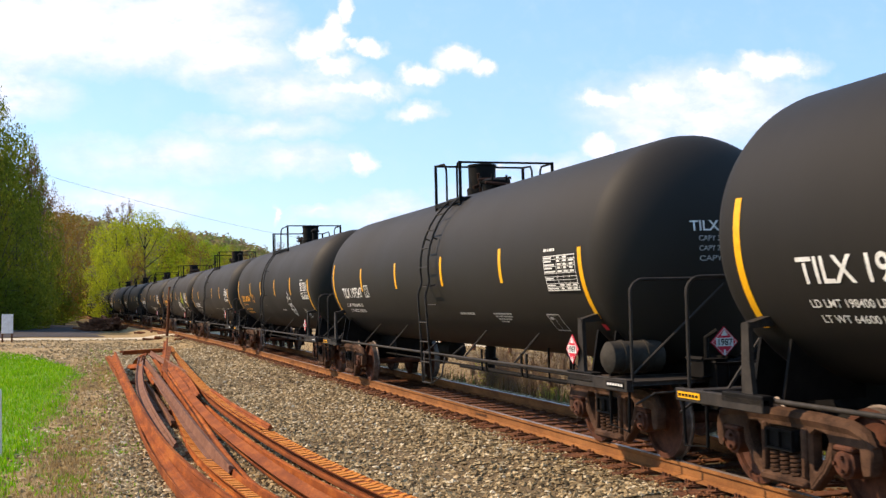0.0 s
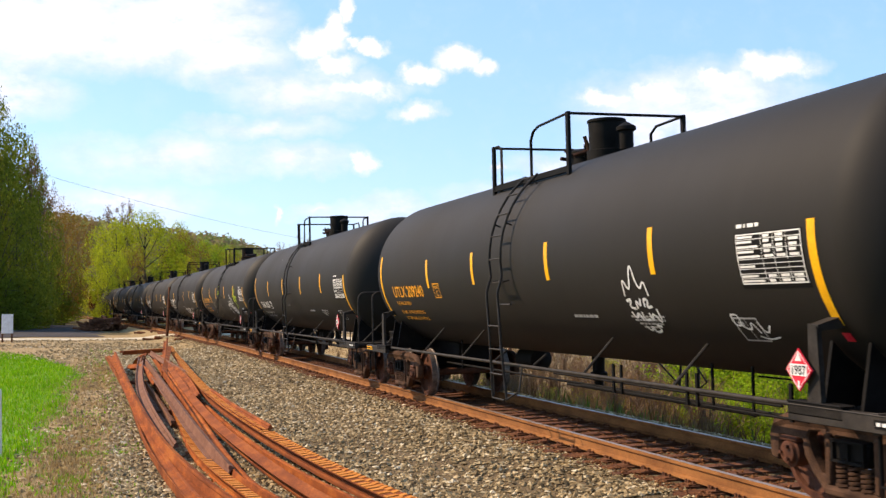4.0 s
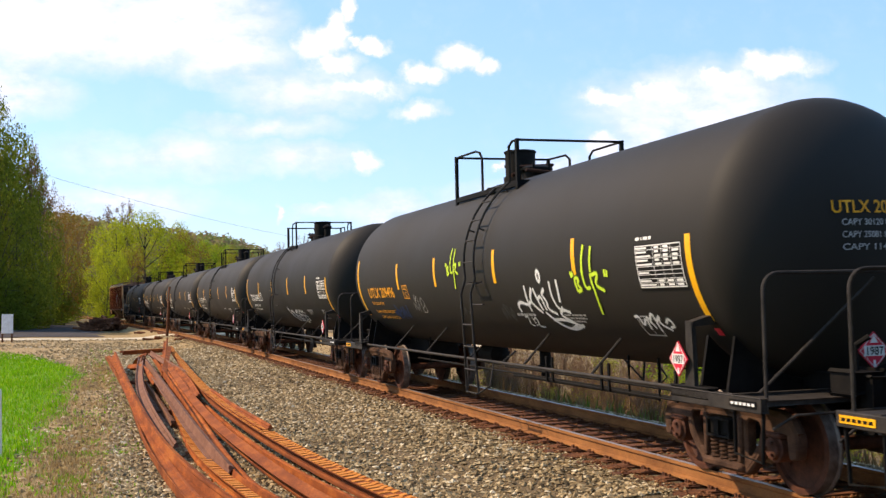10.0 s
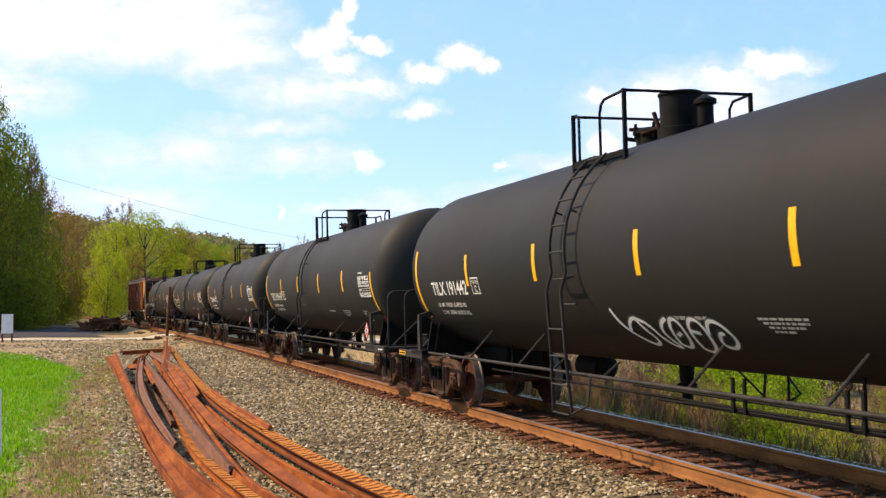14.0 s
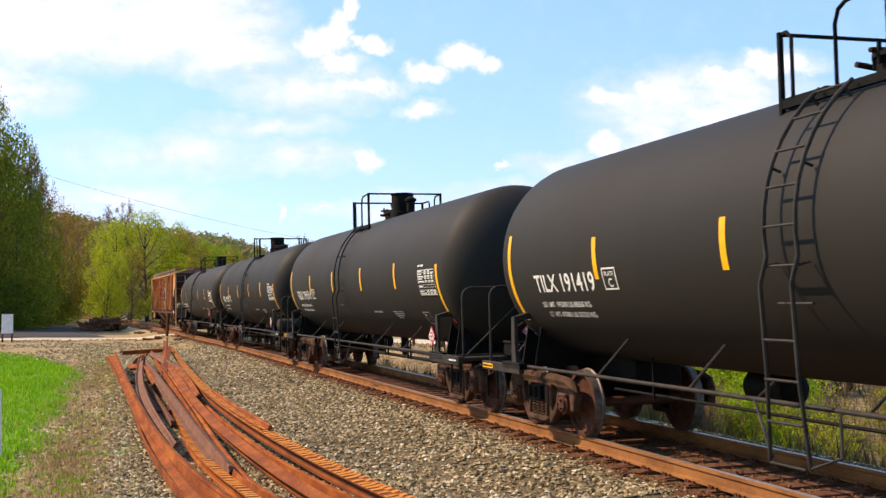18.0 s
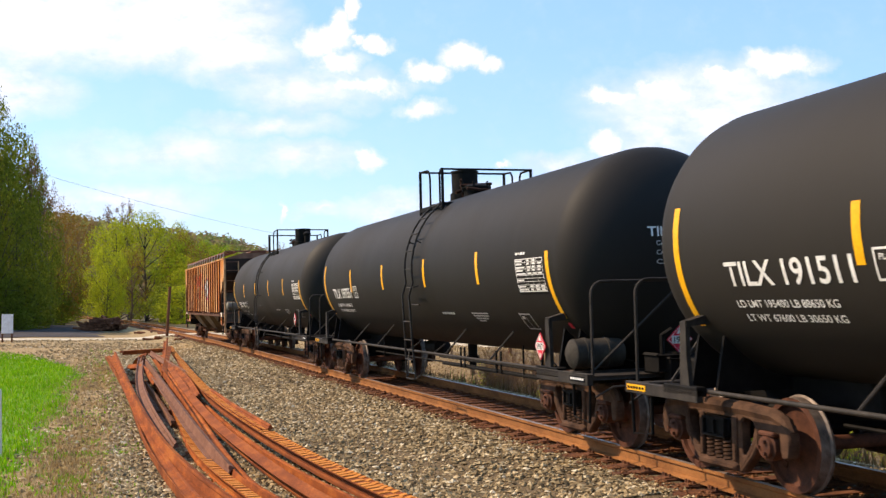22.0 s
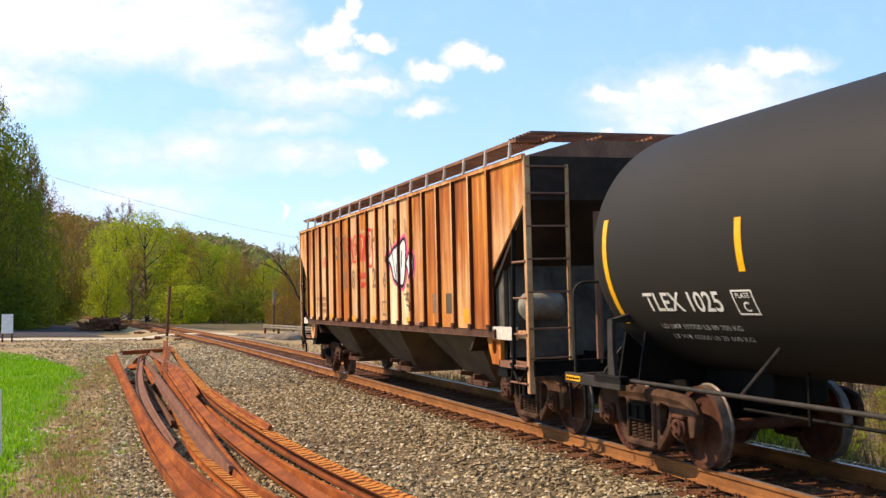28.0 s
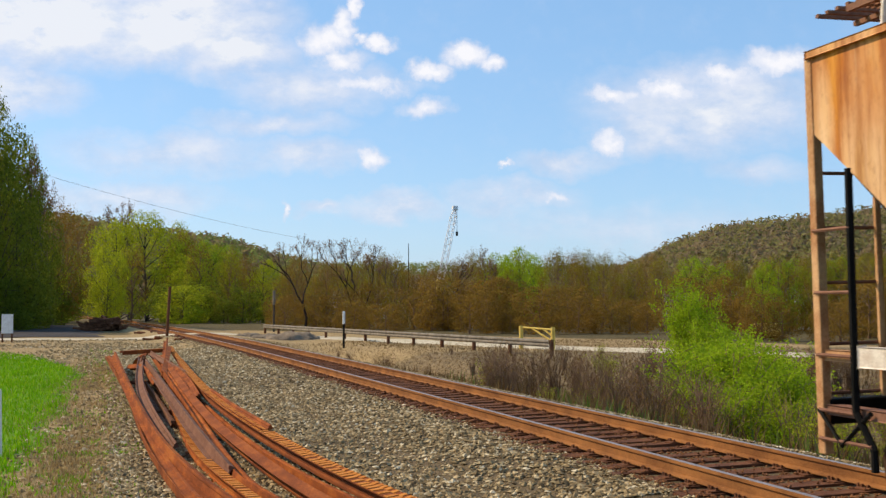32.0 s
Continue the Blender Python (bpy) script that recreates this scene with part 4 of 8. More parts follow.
HOPPER = hopper_paint("faded_hopper_sheet", True)
HOPPERRIB = hopper_paint("faded_hopper_rib", False)
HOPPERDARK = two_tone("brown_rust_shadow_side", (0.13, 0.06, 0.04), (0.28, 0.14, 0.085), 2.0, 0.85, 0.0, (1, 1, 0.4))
BAYGREY = two_tone("dirty_grey_steel", (0.035, 0.024, 0.016), (0.12, 0.088, 0.055), 1.3, 0.75, 0.0, (1, 1, 0.6))
GHOST = two_tone("worn_black_stencil", (0.10, 0.055, 0.035), (0.30, 0.17, 0.10), 16.0, 0.8)
FAINT = two_tone("faint_worn_stencil", (0.30, 0.14, 0.06), (0.56, 0.33, 0.17), 10.0, 0.8)
STRIPE = two_tone("orange_reflector", (0.75, 0.25, 0.01), (0.85, 0.34, 0.02), 14.0, 0.5)
CORNER = two_tone("worn_tan_post", (0.30, 0.11, 0.035), (0.60, 0.36, 0.18), 4.0, 0.7, 0.0, (1, 1, 0.6))
PALE = two_tone("pale_worn_bar", (0.5, 0.4, 0.32), (0.72, 0.65, 0.56), 8.0, 0.6)


RIBSHADE = two_tone("dark_rust_rib_shade", (0.045, 0.012, 0.007), (0.13, 0.035, 0.014), 3.0, 0.9, 0.0, (1, 1, 0.4))
SILLDARK = two_tone("grimy_sill", (0.04, 0.018, 0.011), (0.12, 0.055, 0.032), 3.0, 0.85)
PALEGREY = two_tone("pale_grey_steel", (0.10, 0.09, 0.07), (0.26, 0.24, 0.19), 4.0, 0.75)
ENDGREY = two_tone("dusty_grey_end_sheet", (0.03, 0.026, 0.022), (0.13, 0.11, 0.09), 2.0, 0.85)
SLOPEDARK = two_tone("dark_brown_slope", (0.014, 0.009, 0.007), (0.05, 0.028, 0.019), 1.6, 0.85)


def build_hopper():
    car = thing("hopper_car", "faded rusty orange covered hopper car with graffiti at the train's end", "hopper car")
    W, L, EAVE, SILL = 1.60, 8.38, 3.86, 1.45
    for xs in (-1, 1):
        for k, faded in enumerate(FADED):
            if k == 0 or k == 18:
                e, r0 = (1, RIBS[0]) if k == 0 else (-1, RIBS[-1])
                out = [(r0, 2.30), (e * L, 3.24), (e * L, EAVE), (r0, EAVE)]
            else:
                out = [(RIBS[k], SILL), (RIBS[k - 1], SILL), (RIBS[k - 1], EAVE), (RIBS[k], EAVE)]
            bm = bmesh.new()
            prism(bm, out, xs * (W - 0.03), xs * W)
            me = mesh_of("side_panel", bm, HOPPER)
            me.attributes.new("faded", "FLOAT", "POINT").data.foreach_set("value", [faded] * len(me.vertices))
            part("side_panel", me, None, car, "faded orange side panel streaked with rust")
        bm = bmesh.new()
        box(bm, xs * (W - 0.02), xs * (W + 0.03), -L, L, EAVE - 0.03, EAVE + 0.03, 0.008)
        bmesh.ops.recalc_face_normals(bm, faces=bm.faces[:])
        part("top_chord", bm, HOPPERRIB, car)
        bm = bmesh.new()
        box(bm, xs * (W - 0.12), xs * (W + 0.045), -7.2, 7.2, SILL - 0.10, SILL + 0.012, 0.01)
        bmesh.ops.recalc_face_normals(bm, faces=bm.faces[:])
        part("side_sill", bm, SILLDARK, car)
        rib = bmesh.new()
        prism(rib, [(-0.04, SILL + 0.015), (0.04, SILL + 0.015), (0.037, EAVE - 0.03), (-0.037, EAVE - 0.03)], xs * W, xs * (W + RIB_DEPTH))
        bmesh.ops.bevel(rib, geom=rib.edges[:], offset=0.006, segments=1, affect="EDGES")
        rib.normal_update()
        # rib flanks take a darker rust, their shade put into the colour
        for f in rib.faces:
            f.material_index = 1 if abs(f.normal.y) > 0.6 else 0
        rib_me = mesh_of("rib", rib, [HOPPERRIB, RIBSHADE])
        foot = bmesh.new()
        box(foot, xs * W, xs * (W + 0.075), -0.05, 0.05, SILL + 0.012, SILL + 0.075, 0.01)
        bmesh.ops.recalc_face_normals(foot, faces=foot.faces[:])
        foot_me = mesh_of("rib_foot", foot, SILLDARK)
        for yy in RIBS:
            r = part("rib", rib_me, None, car, at=pose(0, yy, 0))
            part("rib_foot", foot_me, None, r)
        for e in (-1, 1):
            # bolster plate with its round hole, jacking pad
            bm = bmesh.new()
            hole = [(e * 6.95 + 0.09 * math.cos(a), 1.20 + 0.11 * math.sin(a)) for a in np.linspace(0, math.tau, 13)[:-1]]
            prism(bm, [(e * 6.62, SILL - 0.1), (e * 7.2, SILL - 0.1), (e * 7.2, 0.95), (e * 6.85, 0.95)], xs * 1.50, xs * 1.56, [hole])
            part("bolster_plate", bm, HOPPERRIB, car)
            # corner ladder: two stiles and rungs on the side, another across the end
            bm = bmesh.new()
            box(bm, min(xs * (W - 0.07), xs * (W + 0.012)), max(xs * (W - 0.07), xs * (W + 0.012)), e * L - 0.045, e * L + 0.045, 0.62, EAVE, 0.006)
            part("corner_post", bm, CORNER, car, "worn tan corner post")
            bm = bmesh.new()
            tube(bm, [(xs * W, e * 7.92, 2.88), (xs * (W + 0.03), e * 7.9, 1.0), (xs * W, e * 7.74, 0.72), (xs * W, e * 7.74, 0.56)], 0.03, 6)
            part("ladder_stile", bm, BLACK, car)
            for zz in (0.75, 0.98, 1.42, 1.92, 2.42):
                bm = bmesh.new()
                tube(bm, [(xs * (W + 0.02), e * L, zz), (xs * (W + 0.02), e * (7.74 if zz < 0.9 else 7.9), zz)], 0.016, 6)
                part("rung", bm, HOPPERDARK, car)
            bm = bmesh.new()
            tube(bm, [(xs * 0.98, e * (L + 0.02), 3.75), (xs * 0.98, e * (L + 0.02), 1.0)], 0.03, 6)
            part("end_ladder_stile", bm, CORNER, car)
            for zz in (1.1, 1.5, 2.0, 2.45, 2.9, 3.35, 3.72):
                bm = bmesh.new()
                tube(bm, [(xs * W, e * (L + 0.04), zz), (xs * 0.98, e * (L + 0.04), zz)], 0.016, 6)
                part("rung", bm, HOPPERDARK, car)
            bm = bmesh.new()
            box(bm, xs * 1.55, xs * 1.62, e * 7.06, e * 7.86, 1.34, 1.50, 0.01)
            bmesh.ops.recalc_face_normals(bm, faces=bm.faces[:])
            part("end_side_bar", bm, PALE, car)
            bm = bmesh.new()
            box(bm, xs * 1.52, xs * 1.58, e * 7.8, e * L, 1.37, 1.46, 0.01)
            bmesh.ops.recalc_face_normals(bm, faces=bm.faces[:])
            part("end_side_bar", bm, CORNER, car)
            bm = bmesh.new()
            box(bm, xs * 1.48, xs * 1.53, e * 7.02, e * 7.32, 1.46, 2.36, 0.01)
            bmesh.ops.recalc_face_normals(bm, faces=bm.faces[:])
            part("end_gusset", bm, ENDGREY, car)
            bm = bmesh.new()
            tube(bm, [(xs * (W + 0.02), e * 7.74, 1.0), (xs * (W + 0.02), e * 8.1, 0.72), (xs * (W + 0.02), e * L, 0.98)], 0.02, 6)
            part("step_brace", bm, BLACK, car)
            bm = bmesh.new()
            box(bm, xs * 1.46, xs * 1.58, e * 7.2, e * 8.4, 0.94, 1.02, 0.01)
            bmesh.ops.recalc_face_normals(bm, faces=bm.faces[:])
            part("step_bar", bm, HOPPERDARK, car)
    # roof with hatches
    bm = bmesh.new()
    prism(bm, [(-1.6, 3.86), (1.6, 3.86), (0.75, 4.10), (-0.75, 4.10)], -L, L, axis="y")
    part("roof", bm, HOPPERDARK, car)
    for k in range(8):
        bm = bmesh.new()
        box(bm, -0.36, 0.36, -7.6 + k * 1.95, -6.1 + k * 1.95, 4.10, 4.20, 0.03)
        part("hatch", bm, HOPPERDARK, car)
    # running boards along both eaves, on brackets
    for xs in (-1, 1):
        bm = bmesh.new()
        for k in range(11):
            xx = xs * (0.98 + k * 0.05)
            box(bm, min(xx, xx + xs * 0.012), max(xx, xx + xs * 0.012), -7.9, 7.9, 4.14, 4.165)
        for k in range(158):
            yy = -7.9 + k * 0.1
            box(bm, xs * 0.98 if xs > 0 else -1.51, 1.51 if xs > 0 else -0.98, yy, yy + 0.015, 4.14, 4.16)
        box(bm, xs * 1.50 if xs > 0 else -1.54, 1.54 if xs > 0 else -1.50, -7.95, 7.95, 4.12, 4.17)
        part("running_board", bm, HOPPERDARK, car, "rusty open-grate running board")
        for k in range(16):
            bm = bmesh.new()
            yy = 7.5 - k * 1.015
            tube(bm, [(xs * 1.53, yy, 4.15), (xs * 1.56, yy, 3.86)], 0.025, 6)
            part("bracket", bm, PALE, car)
    for e in (-1, 1):
        # crosswise boards at the ends, on two bearers
        for k in range(7):
            yy = e * (7.6 + k * 0.13)
            part("end_board", box(bmesh.new(), -1.5, 1.5, yy - 0.02, yy + 0.02, 4.181, 4.21), HOPPERDARK, car)
        for xx in (-1.1, -0.4, 0.4, 1.1):
            part("board_bearer", box(bmesh.new(), xx - 0.02, xx + 0.02, min(e * 7.6, e * 8.42), max(e * 7.6, e * 8.42), 4.14, 4.18), HOPPERDARK, car)
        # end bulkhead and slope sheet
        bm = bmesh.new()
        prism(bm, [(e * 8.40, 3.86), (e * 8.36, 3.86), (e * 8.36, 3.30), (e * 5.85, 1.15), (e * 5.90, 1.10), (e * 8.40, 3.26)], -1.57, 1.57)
        part("slope_sheet", bm, SLOPEDARK, car, "dark brown slope sheet")
        for xx in (-0.55, 0.0, 0.55):
            bm = bmesh.new()
            tube(bm, [(xx, e * 8.42, 3.1), (xx, e * 8.42, 1.0)], 0.05, 6)
            part("end_post", bm, HOPPERDARK, car)
        part("bulkhead", box(bmesh.new(), -1.47, 1.47, e * 7.36 - 0.02, e * 7.36 + 0.02, 1.06, 2.44, 0.005), ENDGREY, car, "dusty grey end bulkhead")
        # end frame, platform, draft sill
        bm = bmesh.new()
        box(bm, -1.55, 1.55, e * 8.32, e * 8.46, 0.86, 1.06, 0.01)
        box(bm, -0.32, 0.32, e * 5.0, e * 8.5, 0.74, 1.12, 0.01)
        box(bm, -1.5, 1.5, e * 6.9, e * 7.3, 0.78, 1.3, 0.01)
        bmesh.ops.recalc_face_normals(bm, faces=bm.faces[:])
        part("end_frame", bm, BLACK, car)
        add_coupler(car, e * 8.9, e)
        add_truck(car, e * 7.1)
        bm = bmesh.new()
        tube(bm, [(0.3, e * 8.5, 0.85), (0.34, e * 8.7, 0.6), (0.2, e * 8.86, 0.42)], 0.022, 7)
        part("air_hose", bm, BLACK, car)
    # three discharge bays
    for yc in (-4.5, 0.1, 4.65):
        bm = bmesh.new()
        top = [bm.verts.new((x, yc + y, 1.42)) for x, y in ((-1.52, -1.5), (1.52, -1.5), (1.52, 1.5), (-1.52, 1.5))]
        bot = [bm.verts.new((x, yc + y, 0.52)) for x, y in ((-0.85, -0.6), (0.85, -0.6), (0.85, 0.6), (-0.85, 0.6))]
        for k in range(4):
            bm.faces.new((top[k], top[(k + 1) % 4], bot[(k + 1) % 4], bot[k]))
        bm.faces.new(bot)
        bmesh.ops.recalc_face_normals(bm, faces=bm.faces[:])
        bay = part("discharge_bay", bm, BAYGREY, car, "dirty grey steel discharge bay")
        bm = bmesh.new()
        box(bm, -1.0, 1.0, yc - 0.55, yc + 0.55, 0.44, 0.53, 0.01)
        tube(bm, [(-1.15, yc - 0.3, 0.62), (-0.8, yc - 0.3, 0.6)], 0.05, 8)
        tube(bm, [(-1.18, yc + 0.3, 0.66), (-0.8, yc + 0.3, 0.6)], 0.04, 8)
        part("discharge_gate", bm, SILLDARK, bay)
    bm = bmesh.new()
    box(bm, -0.3, 0.3, -6.0, 6.0, 0.85, 1.2)
    part("center_sill", bm, BLACK, car)
    # brake gear on the leading end: reservoir, wheel, pipes
    bm = bmesh.new()
    lathe(bm, [(-0.3, 0.0), (-0.28, 0.12), (-0.22, 0.19), (0.3, 0.19), (0.36, 0.13), (0.38, 0.0)], "x", 18)
    bmesh.ops.translate(bm, verts=bm.verts[:], vec=(-1.15, -7.72, 1.80))
    bmesh.ops.recalc_face_normals(bm, faces=bm.faces[:])
    part("air_reservoir", bm, PALEGREY, car, "pale grey air reservoir", 40)
    bm = bmesh.new()
    ring = [(0.55 + 0.27 * math.cos(a), -8.62, 2.1 + 0.27 * math.sin(a)) for a in np.linspace(0, math.tau, 21)]
    tube(bm, ring, 0.018, 6)
    for k in range(4):
        tube(bm, [(0.55, -8.58, 2.1), (0.55 + 0.27 * math.cos(k * 1.571), -8.62, 2.1 + 0.27 * math.sin(k * 1.571))], 0.012, 5)
    part("brake_wheel", bm, BLACK, car)
    bm = bmesh.new()
    tube(bm, [(-0.2, -8.5, 0.9), (-0.2, -8.5, 2.3), (0.2, -8.55, 2.6), (0.55, -8.55, 2.3), (0.55, -8.55, 1.0)], 0.022, 7)
    part("brake_pipe", bm, BLACK, car)
    # reflectors and stencils
    for yy, z0, w, h in ((6.72, 1.58, 0.38, 0.22), (4.36, 1.50, 0.42, 0.10), (0.02, 1.49, 0.48, 0.11), (-2.62, 1.49, 0.5, 0.11), (-5.9, 1.55, 0.4, 0.22), (2.0, 1.49, 0.5, 0.10)):
        bm = bmesh.new()
        box(bm, -W - 0.006, -W - 0.001, yy - w / 2, yy + w / 2, z0, z0 + h)
        part("reflector", bm, STRIPE, car, "orange reflector patch")
    for yy in (-0.84, -3.42, 3.4):
        bm = box(bmesh.new(), -W - 0.10, -W - 0.045, yy - 0.12, yy + 0.12, 1.455, 1.53, 0.015)
        part("sill_lug", bm, HOPPERDARK, car)

    def stencil(text, y0, y1, z0, h, mat):
        b2 = glyphs(text, h)
        w = max(v.co.x for v in b2.verts)
        for v in b2.verts:
            v.co = Vector((-W - 0.006, y0 - v.co.x * (y0 - y1) / w, z0 + v.co.y))
        bmesh.ops.recalc_face_normals(b2, faces=b2.faces[:])
        part("lettering", b2, FAINT if text in "ETN" else mat, car)
    for text, y0, y1, z0, h in (("S", 3.78, 3.42, 2.93, 0.52), ("O", 2.96, 2.6, 2.93, 0.54), ("8", 2.9, 2.62, 2.2, 0.4), ("8", 2.04, 1.8, 2.2, 0.42), ("H", 0.16, -0.1, 2.94, 0.52), ("N", -2.32, -2.68, 2.95, 0.5),
                                ("2", 0.2, -0.1, 2.2, 0.4), ("6", -0.68, -0.98, 2.19, 0.3), ("R", -1.5, -1.86, 3.03, 0.48), ("E", -0.68, -0.96, 2.93, 0.48), ("T", 1.22, 0.8, 2.98, 0.48)):
        stencil(text, y0, y1, z0, h, GHOST)
    stencil("R", 1.78, 1.62, 1.68, 0.2, PALE)
    for k, (text, z0) in enumerate((("CAPY 199100", 1.95), ("LD LMT 198200", 1.80), ("LT WT 63900", 1.65))):
        stencil(text, 6.2, 4.9, z0, 0.085, GHOST)
    bm = bmesh.new()
    for a, b, c, d in ((-0.62, -0.98, 1.62, 1.66), (-0.62, -0.98, 1.88, 1.91), (-0.62, -0.65, 1.62, 1.9), (-0.95, -0.98, 1.62, 1.9)):
        box(bm, -W - 0.006, -W - 0.001, min(a, b), max(a, b), c, d)
    part("stencil_box", bm, GHOST, car)
    bm = bmesh.new()
    box(bm, -W - 0.007, -W - 0.001, -4.43, -4.05, 1.69, 2.02)
    part("repair_patch", bm, GHOST, car)
    bm = bmesh.new()
    box(bm, -W - 0.007, -W - 0.001, -5.21, -4.81, 1.69, 2.02)
    part("repair_patch", bm, BAYGREY, car)

    def side_paint(name, shapes, mat, lift, label=""):
        b2 = bmesh.new()
        for kind, pts, w in shapes:
            if kind == "line":
                stroke(b2, pts, w)
            elif kind == "loop":
                stroke(b2, pts, w, closed=True)
            else:
                sm = [Vector((a, b, 0)) for a, b in pts]
                for _ in range(2):
                    q = []
                    for a, b in zip(sm, sm[1:] + sm[:1]):
                        q += [a * 0.75 + b * 0.25, a * 0.25 + b * 0.75]
                    sm = q
                es = [b2.verts.new(p) for p in sm]
                ed = [b2.edges.new((es[i], es[(i + 1) % len(es)])) for i in range(len(es))]
                bmesh.ops.triangle_fill(b2, edges=ed, use_beauty=True)
        for v in b2.verts:
            # strokes lie over the ribs as paint does
            y, z = -v.co.x, v.co.y
            v.co = Vector((-W - lift, y, z))
        # cut along the ribs' edges and lay the pieces on the ribs' faces
        near = [r for r in RIBS if min(v.co.y for v in b2.verts) - 0.1 < r < max(v.co.y for v in b2.verts) + 0.1]
        for r in near:
            for off in (-0.034, 0.034):
                bmesh.ops.bisect_plane(b2, geom=b2.verts[:] + b2.edges[:] + b2.faces[:], plane_co=(0, r + off, 0), plane_no=(0, 1, 0))
        bmesh.ops.split_edges(b2, edges=[e for e in b2.edges if len(e.link_faces) > 1 and any(all(abs(abs(v.co.y - r) - 0.034) < 2e-4 for v in e.verts) for r in near)])
        for f in b2.faces:
            yc = f.calc_center_median().y
            if any(abs(yc - r) < 0.034 for r in near):
                for v in f.verts:
                    v.co.x = -W - RIB_DEPTH - lift
        bmesh.ops.recalc_face_normals(b2, faces=b2.faces[:])
        part(name, b2, mat, car, label)
    blob_b = [(1.08, 2.74), (1.35, 2.83), (1.57, 2.94), (1.78, 2.97), (1.86, 2.84), (1.78, 2.68), (1.94, 2.62), (1.97, 2.48), (1.88, 2.34), (1.72, 2.27), (1.54, 2.34), (1.42, 2.54), (1.32, 2.64)]
    blob_o = [(1.93, 2.93), (2.16, 3.06), (2.38, 3.10), (2.46, 2.90), (2.40, 2.59), (2.34, 2.34), (2.2, 2.17), (2.0, 2.21), (1.92, 2.35), (1.99, 2.55), (1.9, 2.72)]
    blob_a = [(2.41, 2.61), (2.6, 2.75), (2.88, 2.80), (2.95, 2.61), (2.9, 2.44), (2.78, 2.30), (2.60, 2.43)]
    side_paint("graffiti", [("loop", b, 0.17) for b in (blob_b, blob_o, blob_a)], SPRAY_PINK, 0.008, "pink spray outline")
    side_paint("graffiti", [("fill", b, 0) for b in (blob_b, blob_o, blob_a)], SPRAY_WHITE, 0.011, "white bubble letters")
    side_paint("graffiti", [("loop", b, 0.06) for b in (blob_b, blob_o, blob_a)] + [("line", [(1.3, 3.17), (1.58, 2.62), (1.76, 2.27), (1.88, 1.97)], 0.035), ("line", [(2.12, 2.55), (2.17, 2.86)], 0.05),
               ("line", [(2.55, 2.62), (2.62, 2.66), (2.58, 2.56), (2.66, 2.56)], 0.016), ("line", [(2.7, 2.65), (2.72, 2.55)], 0.016), ("line", [(2.6, 2.5), (2.76, 2.49)], 0.016)], SPRAY_BLACK, 0.014, "black letter outlines")
    tag = [("line", ln, 0.026) for ln in ([(2.28, 2.02), (2.40, 2.06), (2.34, 1.9), (2.46, 1.96)], [(2.45, 2.10), (2.48, 1.88)], [(2.46, 2.02), (2.58, 2.08), (2.52, 1.94), (2.62, 1.9)], [(2.62, 2.06), (2.66, 1.88), (2.76, 2.12), (2.70, 1.86)],
               [(2.40, 1.84), (2.58, 1.80), (2.80, 1.84)], [(2.56, 1.80), (2.58, 1.70)], [(2.78, 1.88), (2.90, 1.86), (2.82, 1.78), (2.94, 1.70)], [(2.8, 1.9), (2.82, 1.72)])]
    side_paint("graffiti", tag + [("loop", [(2.44, 2.19), (2.54, 2.22), (2.62, 2.19), (2.54, 2.16)], 0.022)], SPRAY_BLACK, 0.014)
    # red outlined bubble letters, their insides left bare
    red = [[(-2.40, 3.05), (-2.34, 3.28), (-2.16, 3.36), (-2.02, 3.26), (-2.10, 3.14), (-2.0, 3.02), (-1.98, 2.84), (-2.12, 2.72), (-2.30, 2.78)],
           [(-1.88, 2.80), (-1.92, 3.10), (-1.80, 3.36), (-1.52, 3.38), (-1.34, 3.18), (-1.40, 2.92), (-1.62, 2.78)],
           [(-1.20, 2.82), (-1.26, 3.10), (-1.22, 3.34), (-1.02, 3.38), (-0.86, 3.14), (-0.78, 3.40), (-0.62, 3.36), (-0.64, 3.0), (-0.72, 2.74), (-0.88, 2.84), (-1.02, 3.02), (-1.06, 2.82)],
           [(-0.50, 3.22), (-0.44, 3.42), (-0.22, 3.44), (-0.12, 3.26), (-0.22, 3.10), (-0.10, 2.92), (-0.16, 2.68), (-0.36, 2.62), (-0.48, 2.76)]]
    side_paint("graffiti", [("loop", ln, 0.05) for ln in red], SPRAY_RED, 0.009, "red letter outlines")
    side_paint("graffiti", [("line", ln, 0.035) for ln in ([(-2.28, 3.2), (-2.16, 3.24), (-2.22, 3.1), (-2.12, 3.0), (-2.24, 2.9)], [(-1.76, 2.96), (-1.74, 3.22), (-1.54, 3.16), (-1.58, 2.96), (-1.76, 2.96)], [(-1.12, 3.24), (-0.94, 2.92), (-0.74, 3.26)], [(-0.40, 3.28), (-0.28, 3.3), (-0.36, 3.12), (-0.24, 2.96), (-0.4, 2.84)], [(-0.7, 3.5), (-0.56, 3.3), (-0.5, 3.0), (-0.56, 2.8)])] +
               [("fill", [(-0.60, 3.2), (-0.48, 3.24), (-0.44, 3.06), (-0.56, 3.0)], 0)], SPRAY_RED, 0.012, "red inner lines")
    side_paint("graffiti", [("line", [(a - 5.35, b + 2.72) for a, b in ln], 0.022) for ln in scribble(random.Random(22), 4, 0.75, 0.36)], SPRAY_RED, 0.013)
    for text, y0, y1, z0 in (("SHAKE", 1.33, 0.66, 2.40), ("MAW", 1.2, 0.72, 2.2)):
        stencil(text, y0, y1, z0, 0.14, SPRAY_RED)
    # flashing end marker on the last coupler
    bm = bmesh.new()
    box(bm, -0.12, 0.12, 8.52, 8.7, 1.2, 1.6, 0.02)
